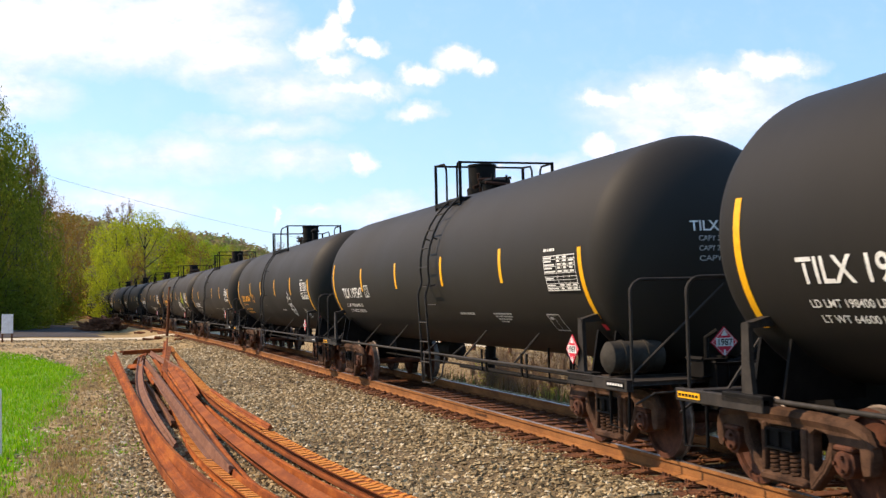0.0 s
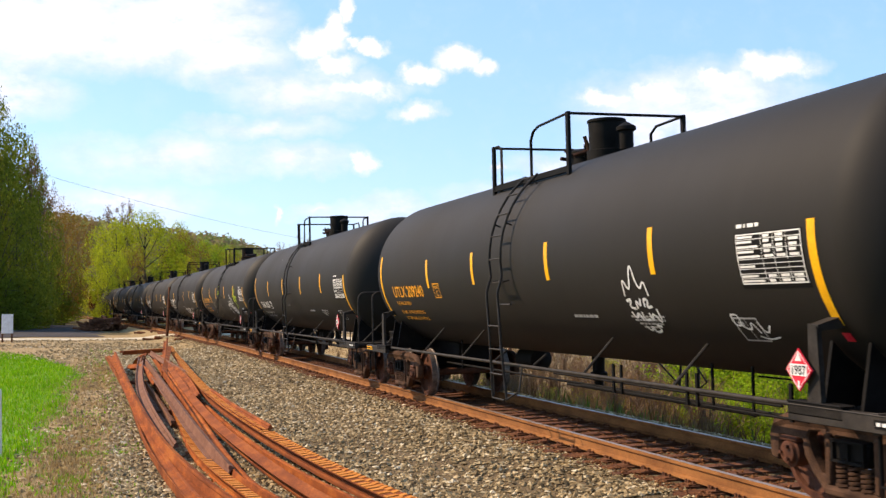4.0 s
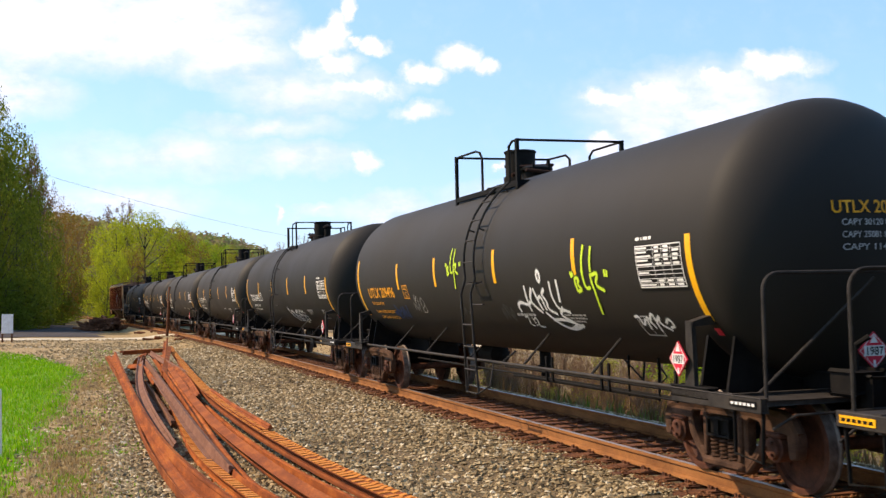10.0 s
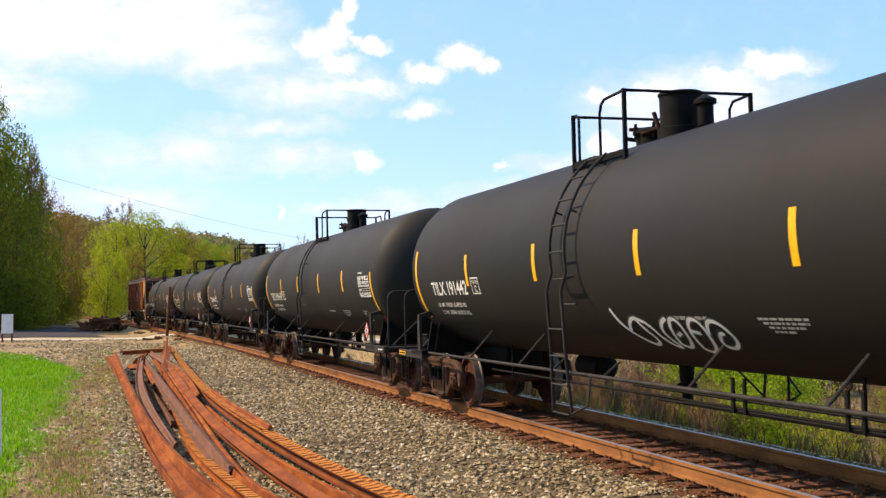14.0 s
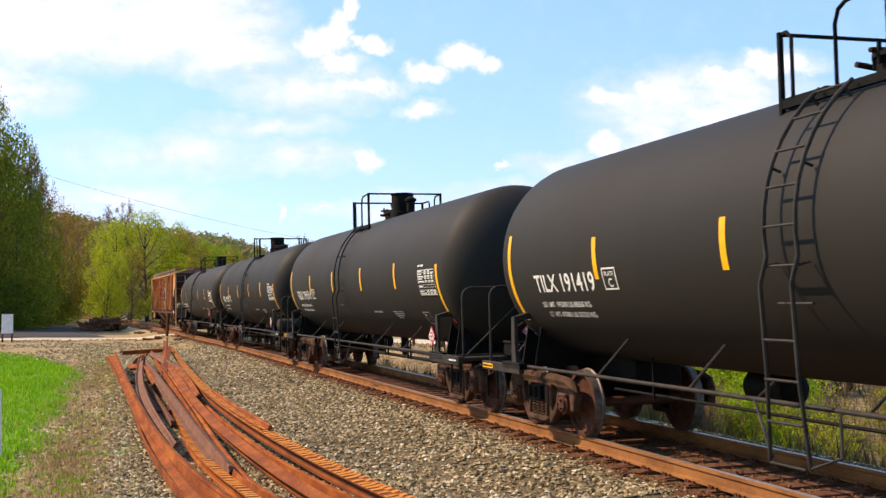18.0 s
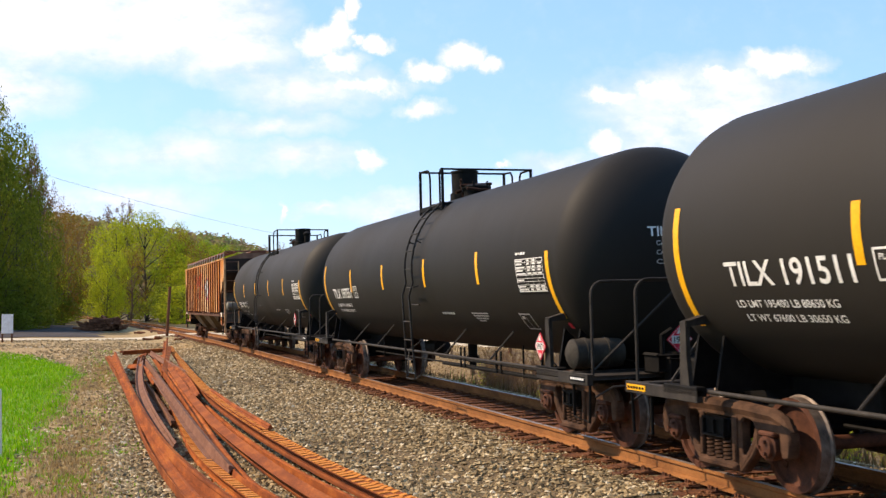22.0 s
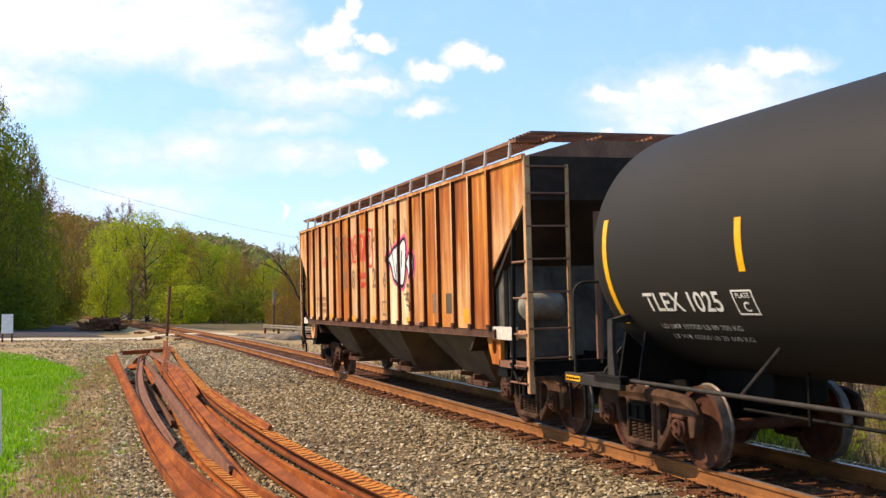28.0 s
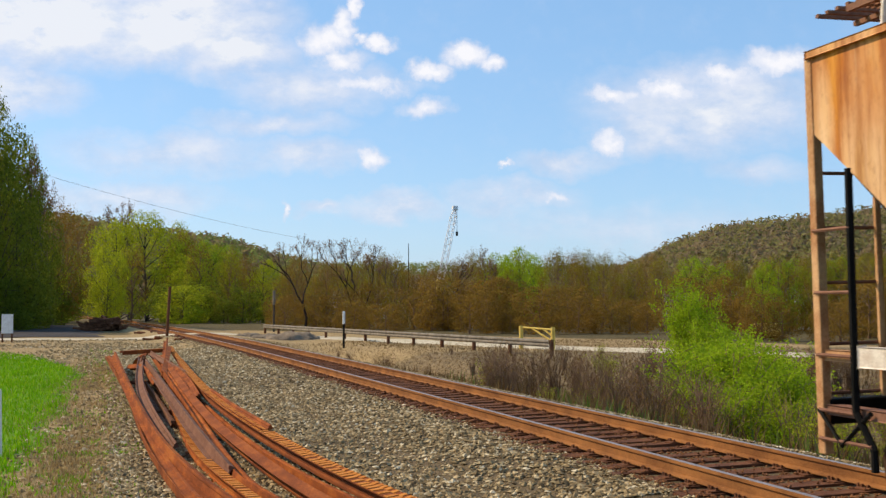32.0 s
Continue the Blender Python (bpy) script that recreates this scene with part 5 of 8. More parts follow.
    mk = part("end_marker", bm, STRIPE, car, "orange end-of-train marker")
    bm = bmesh.new()
    tube(bm, [(0.0, 8.70, 1.5), (0.0, 8.74, 1.5)], 0.06, 12)
    part("lens", bm, RED_SIGN, mk)
    return car


hopper = build_hopper()
HOPPER_MID = 192.13 - 8.47

# ---- the railway ----
RAIL_PROFILE = ((-0.035, 0.0), (0.035, 0.0), (0.037, -0.02), (0.034, -0.04), (0.012, -0.055), (0.010, -0.145), (0.075, -0.165), (0.076, -0.178),
                (-0.076, -0.178), (-0.075, -0.165), (-0.010, -0.145), (-0.012, -0.055), (-0.034, -0.04), (-0.037, -0.02))


def sweep(stations, profile, mats_for=None):
    """Carries a closed profile (across, up) along stations of (place, across, up)."""
    bm = bmesh.new()
    prev = None
    for p, a, u in stations:
        ring = [bm.verts.new(p + a * x + u * z) for x, z in profile]
        if prev:
            for i in range(len(ring)):
                j = (i + 1) % len(ring)
                f = bm.faces.new((prev[i], prev[j], ring[j], ring[i]))
                f.material_index = mats_for(i) if mats_for else 0
        else:
            bm.faces.new(ring)
        prev = ring
    bm.faces.new(prev[::-1])
    bmesh.ops.recalc_face_normals(bm, faces=bm.faces[:])
    return bm


railway = tagged(new("railway_track"), "single main line track with rusty rails on dark wooden sleepers", "railway track", kind="structure")
for lat in (-0.755, 0.755):
    st = []
    for s in list(np.arange(-40, 130, 2.0)) + list(np.arange(130, 330, 6.0)):
        x, y, h = track(float(s))
        c = radians(CANT)
        ac = Vector((math.cos(h) * math.cos(c), -math.sin(h) * math.cos(c), math.sin(c)))
        up = Vector((-math.cos(h) * math.sin(c), math.sin(h) * math.sin(c), math.cos(c)))
        st.append((on_track(float(s), lat), ac, up))
    part("rail", sweep(st, RAIL_PROFILE, lambda i: 1 if i in (0,) else 0), [RAILRUST, RAILTOP], railway, "rusty steel rail with a worn grey head", 40)
rng = random.Random(5)
tie_meshes = []
for k in range(6):
    bm = box(bmesh.new(), -1.3 + rng.uniform(-0.05, 0.05), 1.3 + rng.uniform(-0.05, 0.05), -0.115, 0.115, -0.37, -0.19, 0.012)
    for v in bm.verts:
        v.co += Vector((rng.uniform(-0.02, 0.02), rng.uniform(-0.012, 0.012), rng.uniform(-0.01, 0.01)))
    tie_meshes.append(mesh_of("sleeper", bm, TIEWOOD))
plate_bm = bmesh.new()
for k in range(250):
    s = -8 + k * 0.52
    x, y, h = track(s)
    at = Matrix.Translation((x, y, 0)) @ pose(0, 0, rng.uniform(-0.012, 0.0), 0, -CANT, -math.degrees(h) + rng.uniform(-1.2, 1.2))
    part("sleeper", tie_meshes[k % 6], None, railway, at=at)
    if s < 60:
        for lat in (-0.755, 0.755):
            b2 = bmesh.new()
            box(b2, lat - 0.18, lat + 0.18, -0.09, 0.09, -0.193, -0.178)
            for dx in (-0.1, 0.1):
                for dy in (-0.05, 0.05):
                    box(b2, lat + dx - 0.013, lat + dx + 0.013, dy - 0.012, dy + 0.012, -0.18, -0.145)
            # rail anchor
            box(b2, lat - 0.09, lat + 0.09, 0.13, 0.155, -0.20, -0.15)
            b2.transform(at)
            tmp = bpy.data.meshes.new("tmp")
            b2.to_mesh(tmp)
            b2.free()
            plate_bm.from_mesh(tmp)
            bpy.data.meshes.remove(tmp)
tagged(part("tie_plates", plate_bm, TIEWOOD, railway, "rusty tie plates with spikes"), kind="stuff")

# ---- the ground ----
def smooth01(a, b, v):
    q = min(max((v - a) / (b - a), 0.0), 1.0)
    return q * q * (3 - 2 * q)


def ground_z(x, y):
    d = x - track_x_at(y)
    near = 1 - smooth01(52, 70, y) if y > 0 else 1.0
    far_out = smooth01(100, 400, abs(y)) + smooth01(60, 300, abs(x))
    cant = math.tan(radians(CANT)) * max(min(d, 1.6), -1.6)
    bed = -0.232 + cant
    if d < 0:
        z = bed + (-0.52 - bed) * smooth01(-1.35, -3.1, d) if d < -1.35 else bed
    else:
        low = -0.5 - 1.7 * near
        top = -0.38
        z = bed + (low - bed) * smooth01(1.45, 6.5, d) if d > 1.45 else bed
        # the bank climbs again towards the road
        road = smooth01(0, 1, (x * 0.6 + y * 0.8 - 30) / 12.0) if d > 3 else 0.0
        z = z + (top - z) * road * smooth01(3, 8, d)
    z += 0.05 * noise.noise(Vector((x * 0.25, y * 0.25, 0))) * smooth01(2.5, 5, abs(d)) + 0.02 * noise.noise(Vector((x, y, 3))) * smooth01(1.6, 3, abs(d))
    return z


def grass_at(x, y):
    edge = -1.25 + 0.5 * noise.noise(Vector((y * 0.32, 1.3, 0))) + 0.35 * noise.noise(Vector((y * 1.1, 4.3, 0))) - max(0, y - 42) * 0.25
    left = smooth01(0.5, -0.4, x - edge) * (1 - smooth01(52, 62, y)) if y > -30 else 0
    d = x - track_x_at(y)
    right = smooth01(2.6, 4.2, d) * (0.35 + 0.5 * noise.noise(Vector((x * 0.3, y * 0.3, 5)))) * (1 - smooth01(24, 33, y))
    far = 1.0 if (y > 200 or abs(x) > 120) else 0.0
    return min(max(max(left, right, far * 0.8), 0.0), 1.0)


def dirt_at(x, y):
    d = x - track_x_at(y)
    strip = smooth01(1.5, 0.5, abs(x + 0.95)) * 0.95 * (1 if y < 60 else 0)
    cross = smooth01(4.0, 2.0, abs(y - 78 + 0.10 * x)) if x < 12 else 0
    plain = smooth01(44, 54, y) * 0.85
    right = smooth01(2.0, 3.5, d) * 0.4
    return min(max(strip, cross, plain, right), 1.0)


def gd_behind(x, y):
    """How far a place lies beyond the road behind the guard rail."""
    return x * 0.86 + y * 0.51 - 57.5


def wood_at(x, y):
    """Dark leaf litter under the trees, their shade also put into its colour."""
    if x < track_x_at(y):
        return smooth01(88, 94, y + 0.1 * x) * smooth01(1.5, 4.0, track_x_at(y) - x)
    return smooth01(0, 5, gd_behind(x, y)) if y > 0 else 0.5


def ground_paint():
    n = Net("gravel_dirt_and_turf")
    v = n.voronoi(26)
    fine, mid, big = n.noise(70, 3, 0.7), n.noise(6, 5, 0.65), n.noise(0.5, 4, 0.6)
    gravel = n.mix(n.ramp(v.outputs["Distance"], [(0.05, (0, 0, 0)), (0.5, (1, 1, 1))]),
                   n.ramp(v.outputs["Color"], [(0.1, (0.11, 0.07, 0.028)), (0.5, (0.23, 0.155, 0.064)), (0.9, (0.40, 0.285, 0.13))]), (0.09, 0.064, 0.034))
    gravel = n.mix(n.ramp(big, [(0.35, (0, 0, 0)), (0.7, (0.5,) * 3)]), gravel, (0.22, 0.15, 0.08))
    dirt = n.ramp(mid, [(0.3, (0.28, 0.175, 0.072)), (0.5, (0.47, 0.325, 0.145)), (0.72, (0.66, 0.49, 0.25))])
    dirt = n.mix(0.45, dirt, gravel)
    turf = n.ramp(mid, [(0.3, (0.09, 0.18, 0.008)), (0.7, (0.18, 0.33, 0.015))])
    wob = n.math("MULTIPLY", n.math("SUBTRACT", mid, 0.5), 0.9)
    kd = n.ramp(n.math("ADD", n.attr("dirt"), wob), [(0.35, (0, 0, 0)), (0.6, (1, 1, 1))])
    kg = n.ramp(n.math("ADD", n.attr("grass"), wob), [(0.4, (0, 0, 0)), (0.6, (1, 1, 1))])
    c = n.mix(kg, n.mix(kd, gravel, dirt), turf)
    kw = n.ramp(n.math("ADD", n.attr("wood"), wob), [(0.35, (0, 0, 0)), (0.65, (1, 1, 1))])
    c = n.mix(kw, c, n.ramp(mid, [(0.35, (0.06, 0.045, 0.018)), (0.65, (0.13, 0.10, 0.04))]))
    return n.out(c, 0.95, 0.0, n.math("ADD", v.outputs["Distance"], fine), 0.03, 0.7, 0.2)


GROUND = ground_paint()
xs_g = sorted(set([-3000, -1500, -700, -350, -200, -120, -80, -60, -45, -35, -28, -22, -18] + list(np.arange(-15, 26.01, 0.5)) + list(np.arange(27, 70, 1.5)) + [75, 85, 100, 120, 160, 220, 350, 700, 1500, 3000]))
ys_g = sorted(set([-1500, -600, -250, -120, -60, -40] + list(np.arange(-30, 10, 2.0)) + list(np.arange(10, 60, 0.75)) + list(np.arange(60, 130, 2.0)) + [135, 145, 160, 180, 210, 250, 300, 400, 600, 1000, 1800, 3000]))
verts = [(float(x), float(y), ground_z(float(x), float(y))) for y in ys_g for x in xs_g]
nx = len(xs_g)
faces = [(j * nx + i, j * nx + i + 1, (j + 1) * nx + i + 1, (j + 1) * nx + i) for j in range(len(ys_g) - 1) for i in range(nx - 1)]
gm = bpy.data.meshes.new("ground")
gm.from_pydata(verts, [], faces)
for key, fn in (("grass", grass_at), ("dirt", dirt_at), ("wood", wood_at)):
    at = gm.attributes.new(key, "FLOAT", "POINT")
    at.data.foreach_set("value", [fn(x, y) for x, y, z in verts])
gm.materials.append(GROUND)
for p in gm.polygons:
    p.use_smooth = True
tagged(new("ground", gm), "gravel yard ground with tan dirt and turf", "ground", kind="structure")

# ---- loose stones on the ballast and the yard ----
def stone_paint():
    n = Net("crushed_limestone")
    c = n.ramp(n.island(), [(0.0, (0.06, 0.036, 0.016)), (0.3, (0.22, 0.148, 0.064)), (0.65, (0.39, 0.275, 0.13)), (0.9, (0.62, 0.47, 0.26)), (1.0, (0.84, 0.72, 0.5))])
    c = n.mix(0.3, c, n.ramp(n.noise(30, 3), [(0.3, (0.10, 0.07, 0.035)), (0.7, (0.36, 0.27, 0.145))]))
    return n.out(c, 0.9, spec=0.25)


STONE = stone_paint()


def scatter_stones(name, label, places, mat):
    """Rough eight-sided stones in one mesh; places are x, y, z, size."""
    r = np.random.RandomState(11)
    p = np.array(places)
    n = len(p)
    base = np.array([(1, 0, 0), (-1, 0, 0), (0, 1, 0), (0, -1, 0), (0, 0, 0.8), (0, 0, -0.6)], float)
    v = base[None] * (1 + r.uniform(-0.4, 0.4, (n, 6, 1))) + r.uniform(-0.25, 0.25, (n, 6, 3))
    a = r.uniform(0, math.tau, n)
    ca, sa = np.cos(a)[:, None], np.sin(a)[:, None]
    v[:, :, 0], v[:, :, 1] = v[:, :, 0] * ca - v[:, :, 1] * sa, v[:, :, 0] * sa + v[:, :, 1] * ca
    v = v * (p[:, 3] / 2)[:, None, None] * np.array([1.15, 0.95, 0.8]) + p[:, None, :3]
    tri = np.array([(0, 2, 4), (2, 1, 4), (1, 3, 4), (3, 0, 4), (2, 0, 5), (1, 2, 5), (3, 1, 5), (0, 3, 5)])
    f = (tri[None] + (np.arange(n) * 6)[:, None, None]).reshape(-1, 3)
    me = bpy.data.meshes.new(name)
    me.from_pydata(v.reshape(-1, 3).tolist(), [], f.tolist())
    me.materials.append(mat)
    return tagged(new(name, me), label, "gravel", kind="stuff")


rs = random.Random(8)
spots, brown = [], []
while len(spots) < 50000:
    y = 11.0 + 46 * rs.random() ** 1.7
    x = rs.uniform(-1.6, track_x_at(y) - 1.05)
    bare = noise.noise(Vector((x * 0.35, y * 0.2, 9)))
    if x < -0.15 + 0.4 * noise.noise(Vector((x * 0.6, y * 0.3, 40))) and rs.random() < 0.86 or (bare < -0.25 and rs.random() < 0.55):
        continue
    size = rs.uniform(0.042, 0.092) * (1 + max(0, y - 25) * 0.02)
    spots.append((x, y, ground_z(x, y) + size * 0.18, size))
for _ in range(7000):
    y = rs.uniform(50, 79)
    x = rs.uniform(-9.0, track_x_at(y) - 1.3)
    if noise.noise(Vector((x * 0.3, y * 0.2, 50))) < rs.uniform(-0.5, 0.3):
        continue
    size = rs.uniform(0.06, 0.15)
    spots.append((x, y, ground_z(x, y) + size * 0.15, size))
for _ in range(22000):
    s = 8.0 + 60 * rs.random() ** 1.6
    lat = rs.uniform(-1.5, 2.6)
    on_tie = abs(((s + 8) / 0.52) - round((s + 8) / 0.52)) * 0.52 < 0.13
    if on_tie and abs(lat) < 1.1 and rs.random() < 0.72:
        continue
    if abs(abs(lat) - 0.755) < 0.1:
        continue
    p = on_track(s, lat, 0.0)
    size = rs.uniform(0.03, 0.06)
    (brown if abs(lat) < 1.25 else spots).append((p.x, p.y, ground_z(p.x, p.y) + (0.045 if on_tie or abs(lat) > 1.0 else 0.012), size))
BROWN_STONE = two_tone("rust_stained_stone", (0.08, 0.03, 0.013), (0.27, 0.115, 0.045), 18.0, 0.95)
scatter_stones("bed_stones", "rust-stained brown stones between the sleepers", brown, BROWN_STONE)
scatter_stones("ballast_stones", "loose grey and tan crushed stone beside the rails", spots, STONE)


# ---- grass ----
def blade_field(name, label, places, mat, width=0.012):
    """Bent grass blades, two triangles each pair; places are x, y, z, height, lean angle."""
    vs, fs = [], []
    for x, y, z, h, a in places:
        dx, dy = math.cos(a), math.sin(a)
        i = len(vs)
        vs += [(x - dy * width, y + dx * width, z), (x + dy * width, y - dx * width, z), (x + dx * h * 0.45, y + dy * h * 0.45, z + h)]
        fs.append((i, i + 1, i + 2))
    me = bpy.data.meshes.new(name)
    me.from_pydata(vs, [], fs)
    me.materials.append(mat)
    return tagged(new(name, me), label, "grass", kind="stuff")


def leaf_paint(name, cols, through_light=0.35):
    n = Net(name)
    c = n.ramp(n.island(), [(i / (len(cols) - 1), k) for i, k in enumerate(cols)])
    c = n.mix(n.math("MULTIPLY", n.rand(), 0.35), c, cols[0])
    n.out(c, 0.8, spec=0.08)
    tr = n.n.new("ShaderNodeBsdfTranslucent")
    n.l.new(c, tr.inputs[0])
    mx = n.n.new("ShaderNodeMixShader")
    mx.inputs[0].default_value = through_light
    n.l.new(n.b.outputs[0], mx.inputs[1])
    n.l.new(tr.outputs[0], mx.inputs[2])
    n.l.new(mx.outputs[0], n.n["Material Output"].inputs[0])
    return n.m


GRASS = leaf_paint("lawn_grass", [(0.09, 0.23, 0.003), (0.16, 0.37, 0.004), (0.21, 0.43, 0.006), (0.34, 0.43, 0.02)], 0.5)
STRAW = leaf_paint("dry_straw", [(0.22, 0.14, 0.06), (0.4, 0.27, 0.11), (0.54, 0.41, 0.19)], 0.25)
WEED = leaf_paint("bank_weeds", [(0.07, 0.11, 0.015), (0.13, 0.17, 0.03), (0.20, 0.19, 0.07), (0.10, 0.16, 0.02)])
DEADWEED = leaf_paint("dead_weeds", [(0.085, 0.044, 0.016), (0.15, 0.088, 0.034), (0.20, 0.13, 0.052), (0.10, 0.056, 0.022)], 0.5)
blades = []
while len(blades) < 46000:
    y = 12.5 + 48 * rs.random() ** 1.5
    x = rs.uniform(-8.5, -0.1)
    if x > -1.5 and rs.random() < 0.12 and noise.noise(Vector((x * 0.9, y * 0.4, 30))) > 0.1:
        pass
    elif rs.random() > grass_at(x, y) * 1.15 - 0.12:
        continue
    blades.append((x, y, ground_z(x, y), rs.uniform(0.04, 0.11) * (1 + y * 0.01), rs.uniform(0, math.tau)))
for cx, cy, rx, ry, n in ((-0.35, 18.5, 0.65, 1.4, 900), (-0.75, 15.2, 0.7, 1.2, 900), (-0.1, 25.0, 0.5, 4.0, 700), (0.1, 34.0, 0.6, 5.0, 500), (-1.0, 21.5, 0.5, 1.6, 500), (-0.3, 13.6, 0.5, 0.6, 300)):
    for _ in range(n):
        x, y = rs.gauss(cx, rx * 0.6), rs.gauss(cy, ry * 0.6)
        if noise.noise(Vector((x * 2.2, y * 1.4, 60))) > rs.uniform(-0.3, 0.3):
            blades.append((x, y, ground_z(x, y), rs.uniform(0.02, 0.06), rs.uniform(0, math.tau)))
blade_field("grass", "bright green mown grass", blades, GRASS, 0.014)
straws = []
while len(straws) < 22000:
    y = 12.5 + 45 * rs.random() ** 1.4
    x = rs.gauss(-0.75, 0.55)
    if noise.noise(Vector((x * 0.8, y * 0.35, 14))) < rs.uniform(-0.35, 0.25):
        continue
    straws.append((x, y, ground_z(x, y), rs.uniform(0.02, 0.07), rs.uniform(0, math.tau)))
blade_field("dry_grass", "trodden straw-coloured grass", straws, STRAW, 0.01)
weeds, dry = [], []
for _ in range(42000):
    y = rs.uniform(6, 66)
    x = track_x_at(y) + 2.3 + 26 * rs.random() ** 1.3
    h = rs.uniform(0.12, 0.5) * (1.0 - 0.72 * smooth01(30, 42, y))
    green = noise.noise(Vector((x * 0.22, y * 0.22, 21))) - 0.05 - max(0, y - 22) * 0.03
    (weeds if green > rs.uniform(-0.2, 0.4) else dry).append((x, y, ground_z(x, y) - 0.02, h, rs.uniform(0, math.tau)))
blade_field("weeds", "tangled green weeds on the bank", weeds, WEED, 0.02)
blade_field("dry_weeds", "dead tan weeds on the bank", dry, DEADWEED, 0.02)

# ---- trees and shrubs ----
BARK = two_tone("bark", (0.035, 0.026, 0.02), (0.10, 0.08, 0.06), 5.0, 0.95, 0.0, (2, 2, 0.4), 0.02)
TWIG = two_tone("budding_twigs", (0.11, 0.06, 0.034), (0.25, 0.155, 0.09), 4.0, 0.95)
LEAF_LIME = leaf_paint("spring_leaves_lime", [(0.22, 0.24, 0.012), (0.38, 0.43, 0.018), (0.52, 0.55, 0.028), (0.3, 0.33, 0.014)], 0.45)
LEAF_GREEN = leaf_paint("spring_leaves_green", [(0.157, 0.224, 0.011), (0.291, 0.392, 0.016), (0.392, 0.504, 0.022), (0.202, 0.291, 0.013)], 0.45)
LEAF_BROWN = leaf_paint("spring_buds_brown", [(0.17, 0.095, 0.018), (0.25, 0.145, 0.026), (0.29, 0.18, 0.03), (0.21, 0.13, 0.022)], 0.5)
LEAF_OLIVE = leaf_paint("half_open_buds", [(0.19, 0.15, 0.016), (0.27, 0.23, 0.02), (0.32, 0.28, 0.026), (0.22, 0.19, 0.018)], 0.5)
LEAF_BUD = leaf_paint("reddish_buds", [(0.20, 0.12, 0.07), (0.28, 0.17, 0.10), (0.24, 0.15, 0.06)], 0.4)
LEAF_DARK = leaf_paint("shaded_leaves", [(0.10, 0.125, 0.012), (0.17, 0.20, 0.018), (0.24, 0.27, 0.026), (0.12, 0.14, 0.014)], 0.5)
LEAF_BRIGHT = leaf_paint("young_bright_leaves", [(0.21, 0.3, 0.01), (0.32, 0.44, 0.014), (0.39, 0.5, 0.022), (0.26, 0.37, 0.012)], 0.5)


def tree_meshes(seed, leaves, leaf_size, leaf_mat, crown_base=0.25, width=0.34, twigs=6, clump=0.12, bark=None, lobes=26, tall=0.8):
    """Trunk and crown of a tree one metre tall, to be scaled: limbs reach out to billowing lobes of leaves inside an egg-shaped outline."""
    r = random.Random(seed)
    bm = bmesh.new()
    lean = Vector((r.uniform(-0.05, 0.05), r.uniform(-0.05, 0.05), 0))
    spine = [Vector((0, 0, -0.02)) + lean * k / 5 + Vector((r.uniform(-0.012, 0.012), r.uniform(-0.012, 0.012), k * 0.84 / 5)) for k in range(6)]
    tube(bm, spine, [0.022, 0.018, 0.014, 0.010, 0.006, 0.003], 7)
    heart = crown_base + (1 - crown_base) * 0.45
    centres, radii = [], []
    for i in range(lobes):
        f = (i + r.uniform(0.2, 0.8)) / lobes
        z = crown_base + (0.93 - crown_base) * f
        env = width * (1 - abs((f - 0.42) / 0.62) ** 2.2) ** 0.5 if abs(f - 0.42) < 0.62 else 0.0
        ang = i * 2.4 + r.uniform(-0.5, 0.5)
        reach = env * r.uniform(0.45, 0.95)
        c = Vector((math.cos(ang) * reach, math.sin(ang) * reach, z)) + lean * f
        rad = clump * r.uniform(0.65, 1.25)
        c.z = min(c.z, 1.0 - rad * 0.75)
        centres.append(c)
        radii.append(rad)
        q = max(0.12, (z - r.uniform(0.10, 0.28)) / 0.84 * 5)
        k = min(int(q), 4)
        a0 = spine[k].lerp(spine[k + 1], min(max(q - k, 0), 1))
        mid = a0.lerp(c, 0.5) + Vector((r.uniform(-0.02, 0.02), r.uniform(-0.02, 0.02), -0.012))
        tube(bm, [a0, mid, c], [0.007, 0.004, 0.0018], 5)
        for _ in range(twigs):
            b1 = c + Vector((r.gauss(0, 1), r.gauss(0, 1), r.gauss(0.3, 0.9))).normalized() * rad * r.uniform(0.7, 1.12)
            b0 = mid.lerp(c, r.uniform(0.3, 1.0))
            tube(bm, [b0, b0.lerp(b1, 0.5) + Vector((0, 0, r.uniform(-0.008, 0.008))), b1], [0.0024, 0.0016, 0.0007], 3, caps=False)
    trunk = mesh_of("trunk", bm, bark or BARK, 60)
    rn = np.random.RandomState(seed)
    ctr, rad = np.array([tuple(c) for c in centres]), np.array(radii)
    weight = rad ** 2 / (rad ** 2).sum()
    pick = rn.choice(len(rad), leaves, p=weight)
    away = ctr - np.array([0, 0, heart])
    away /= np.linalg.norm(away, axis=1)[:, None] + 1e-6
    u = rn.normal(0, 1, (leaves, 3)) + away[pick] * 0.55
    u /= np.linalg.norm(u, axis=1)[:, None]
    ruffle = 1 + 0.22 * np.sin(u[:, 0] * 9 + pick) * np.sin(u[:, 1] * 8 + pick * 2) + 0.12 * np.sin(u[:, 2] * 17 + pick)
    pos = ctr[pick] + u * (rad[pick] * ruffle * rn.uniform(0.55, 1.06, leaves) ** 0.6)[:, None] * np.array([1, 1, tall])
    pos[:, 2] = np.clip(pos[:, 2], 0.015, 1.3)
    nrm = u + rn.normal(0, 0.42, (leaves, 3)) + np.array([0, 0, 0.25])
    nrm /= np.linalg.norm(nrm, axis=1)[:, None]
    e1 = np.cross(nrm, rn.normal(0, 1, (leaves, 3)))
    e1 /= np.linalg.norm(e1, axis=1)[:, None]
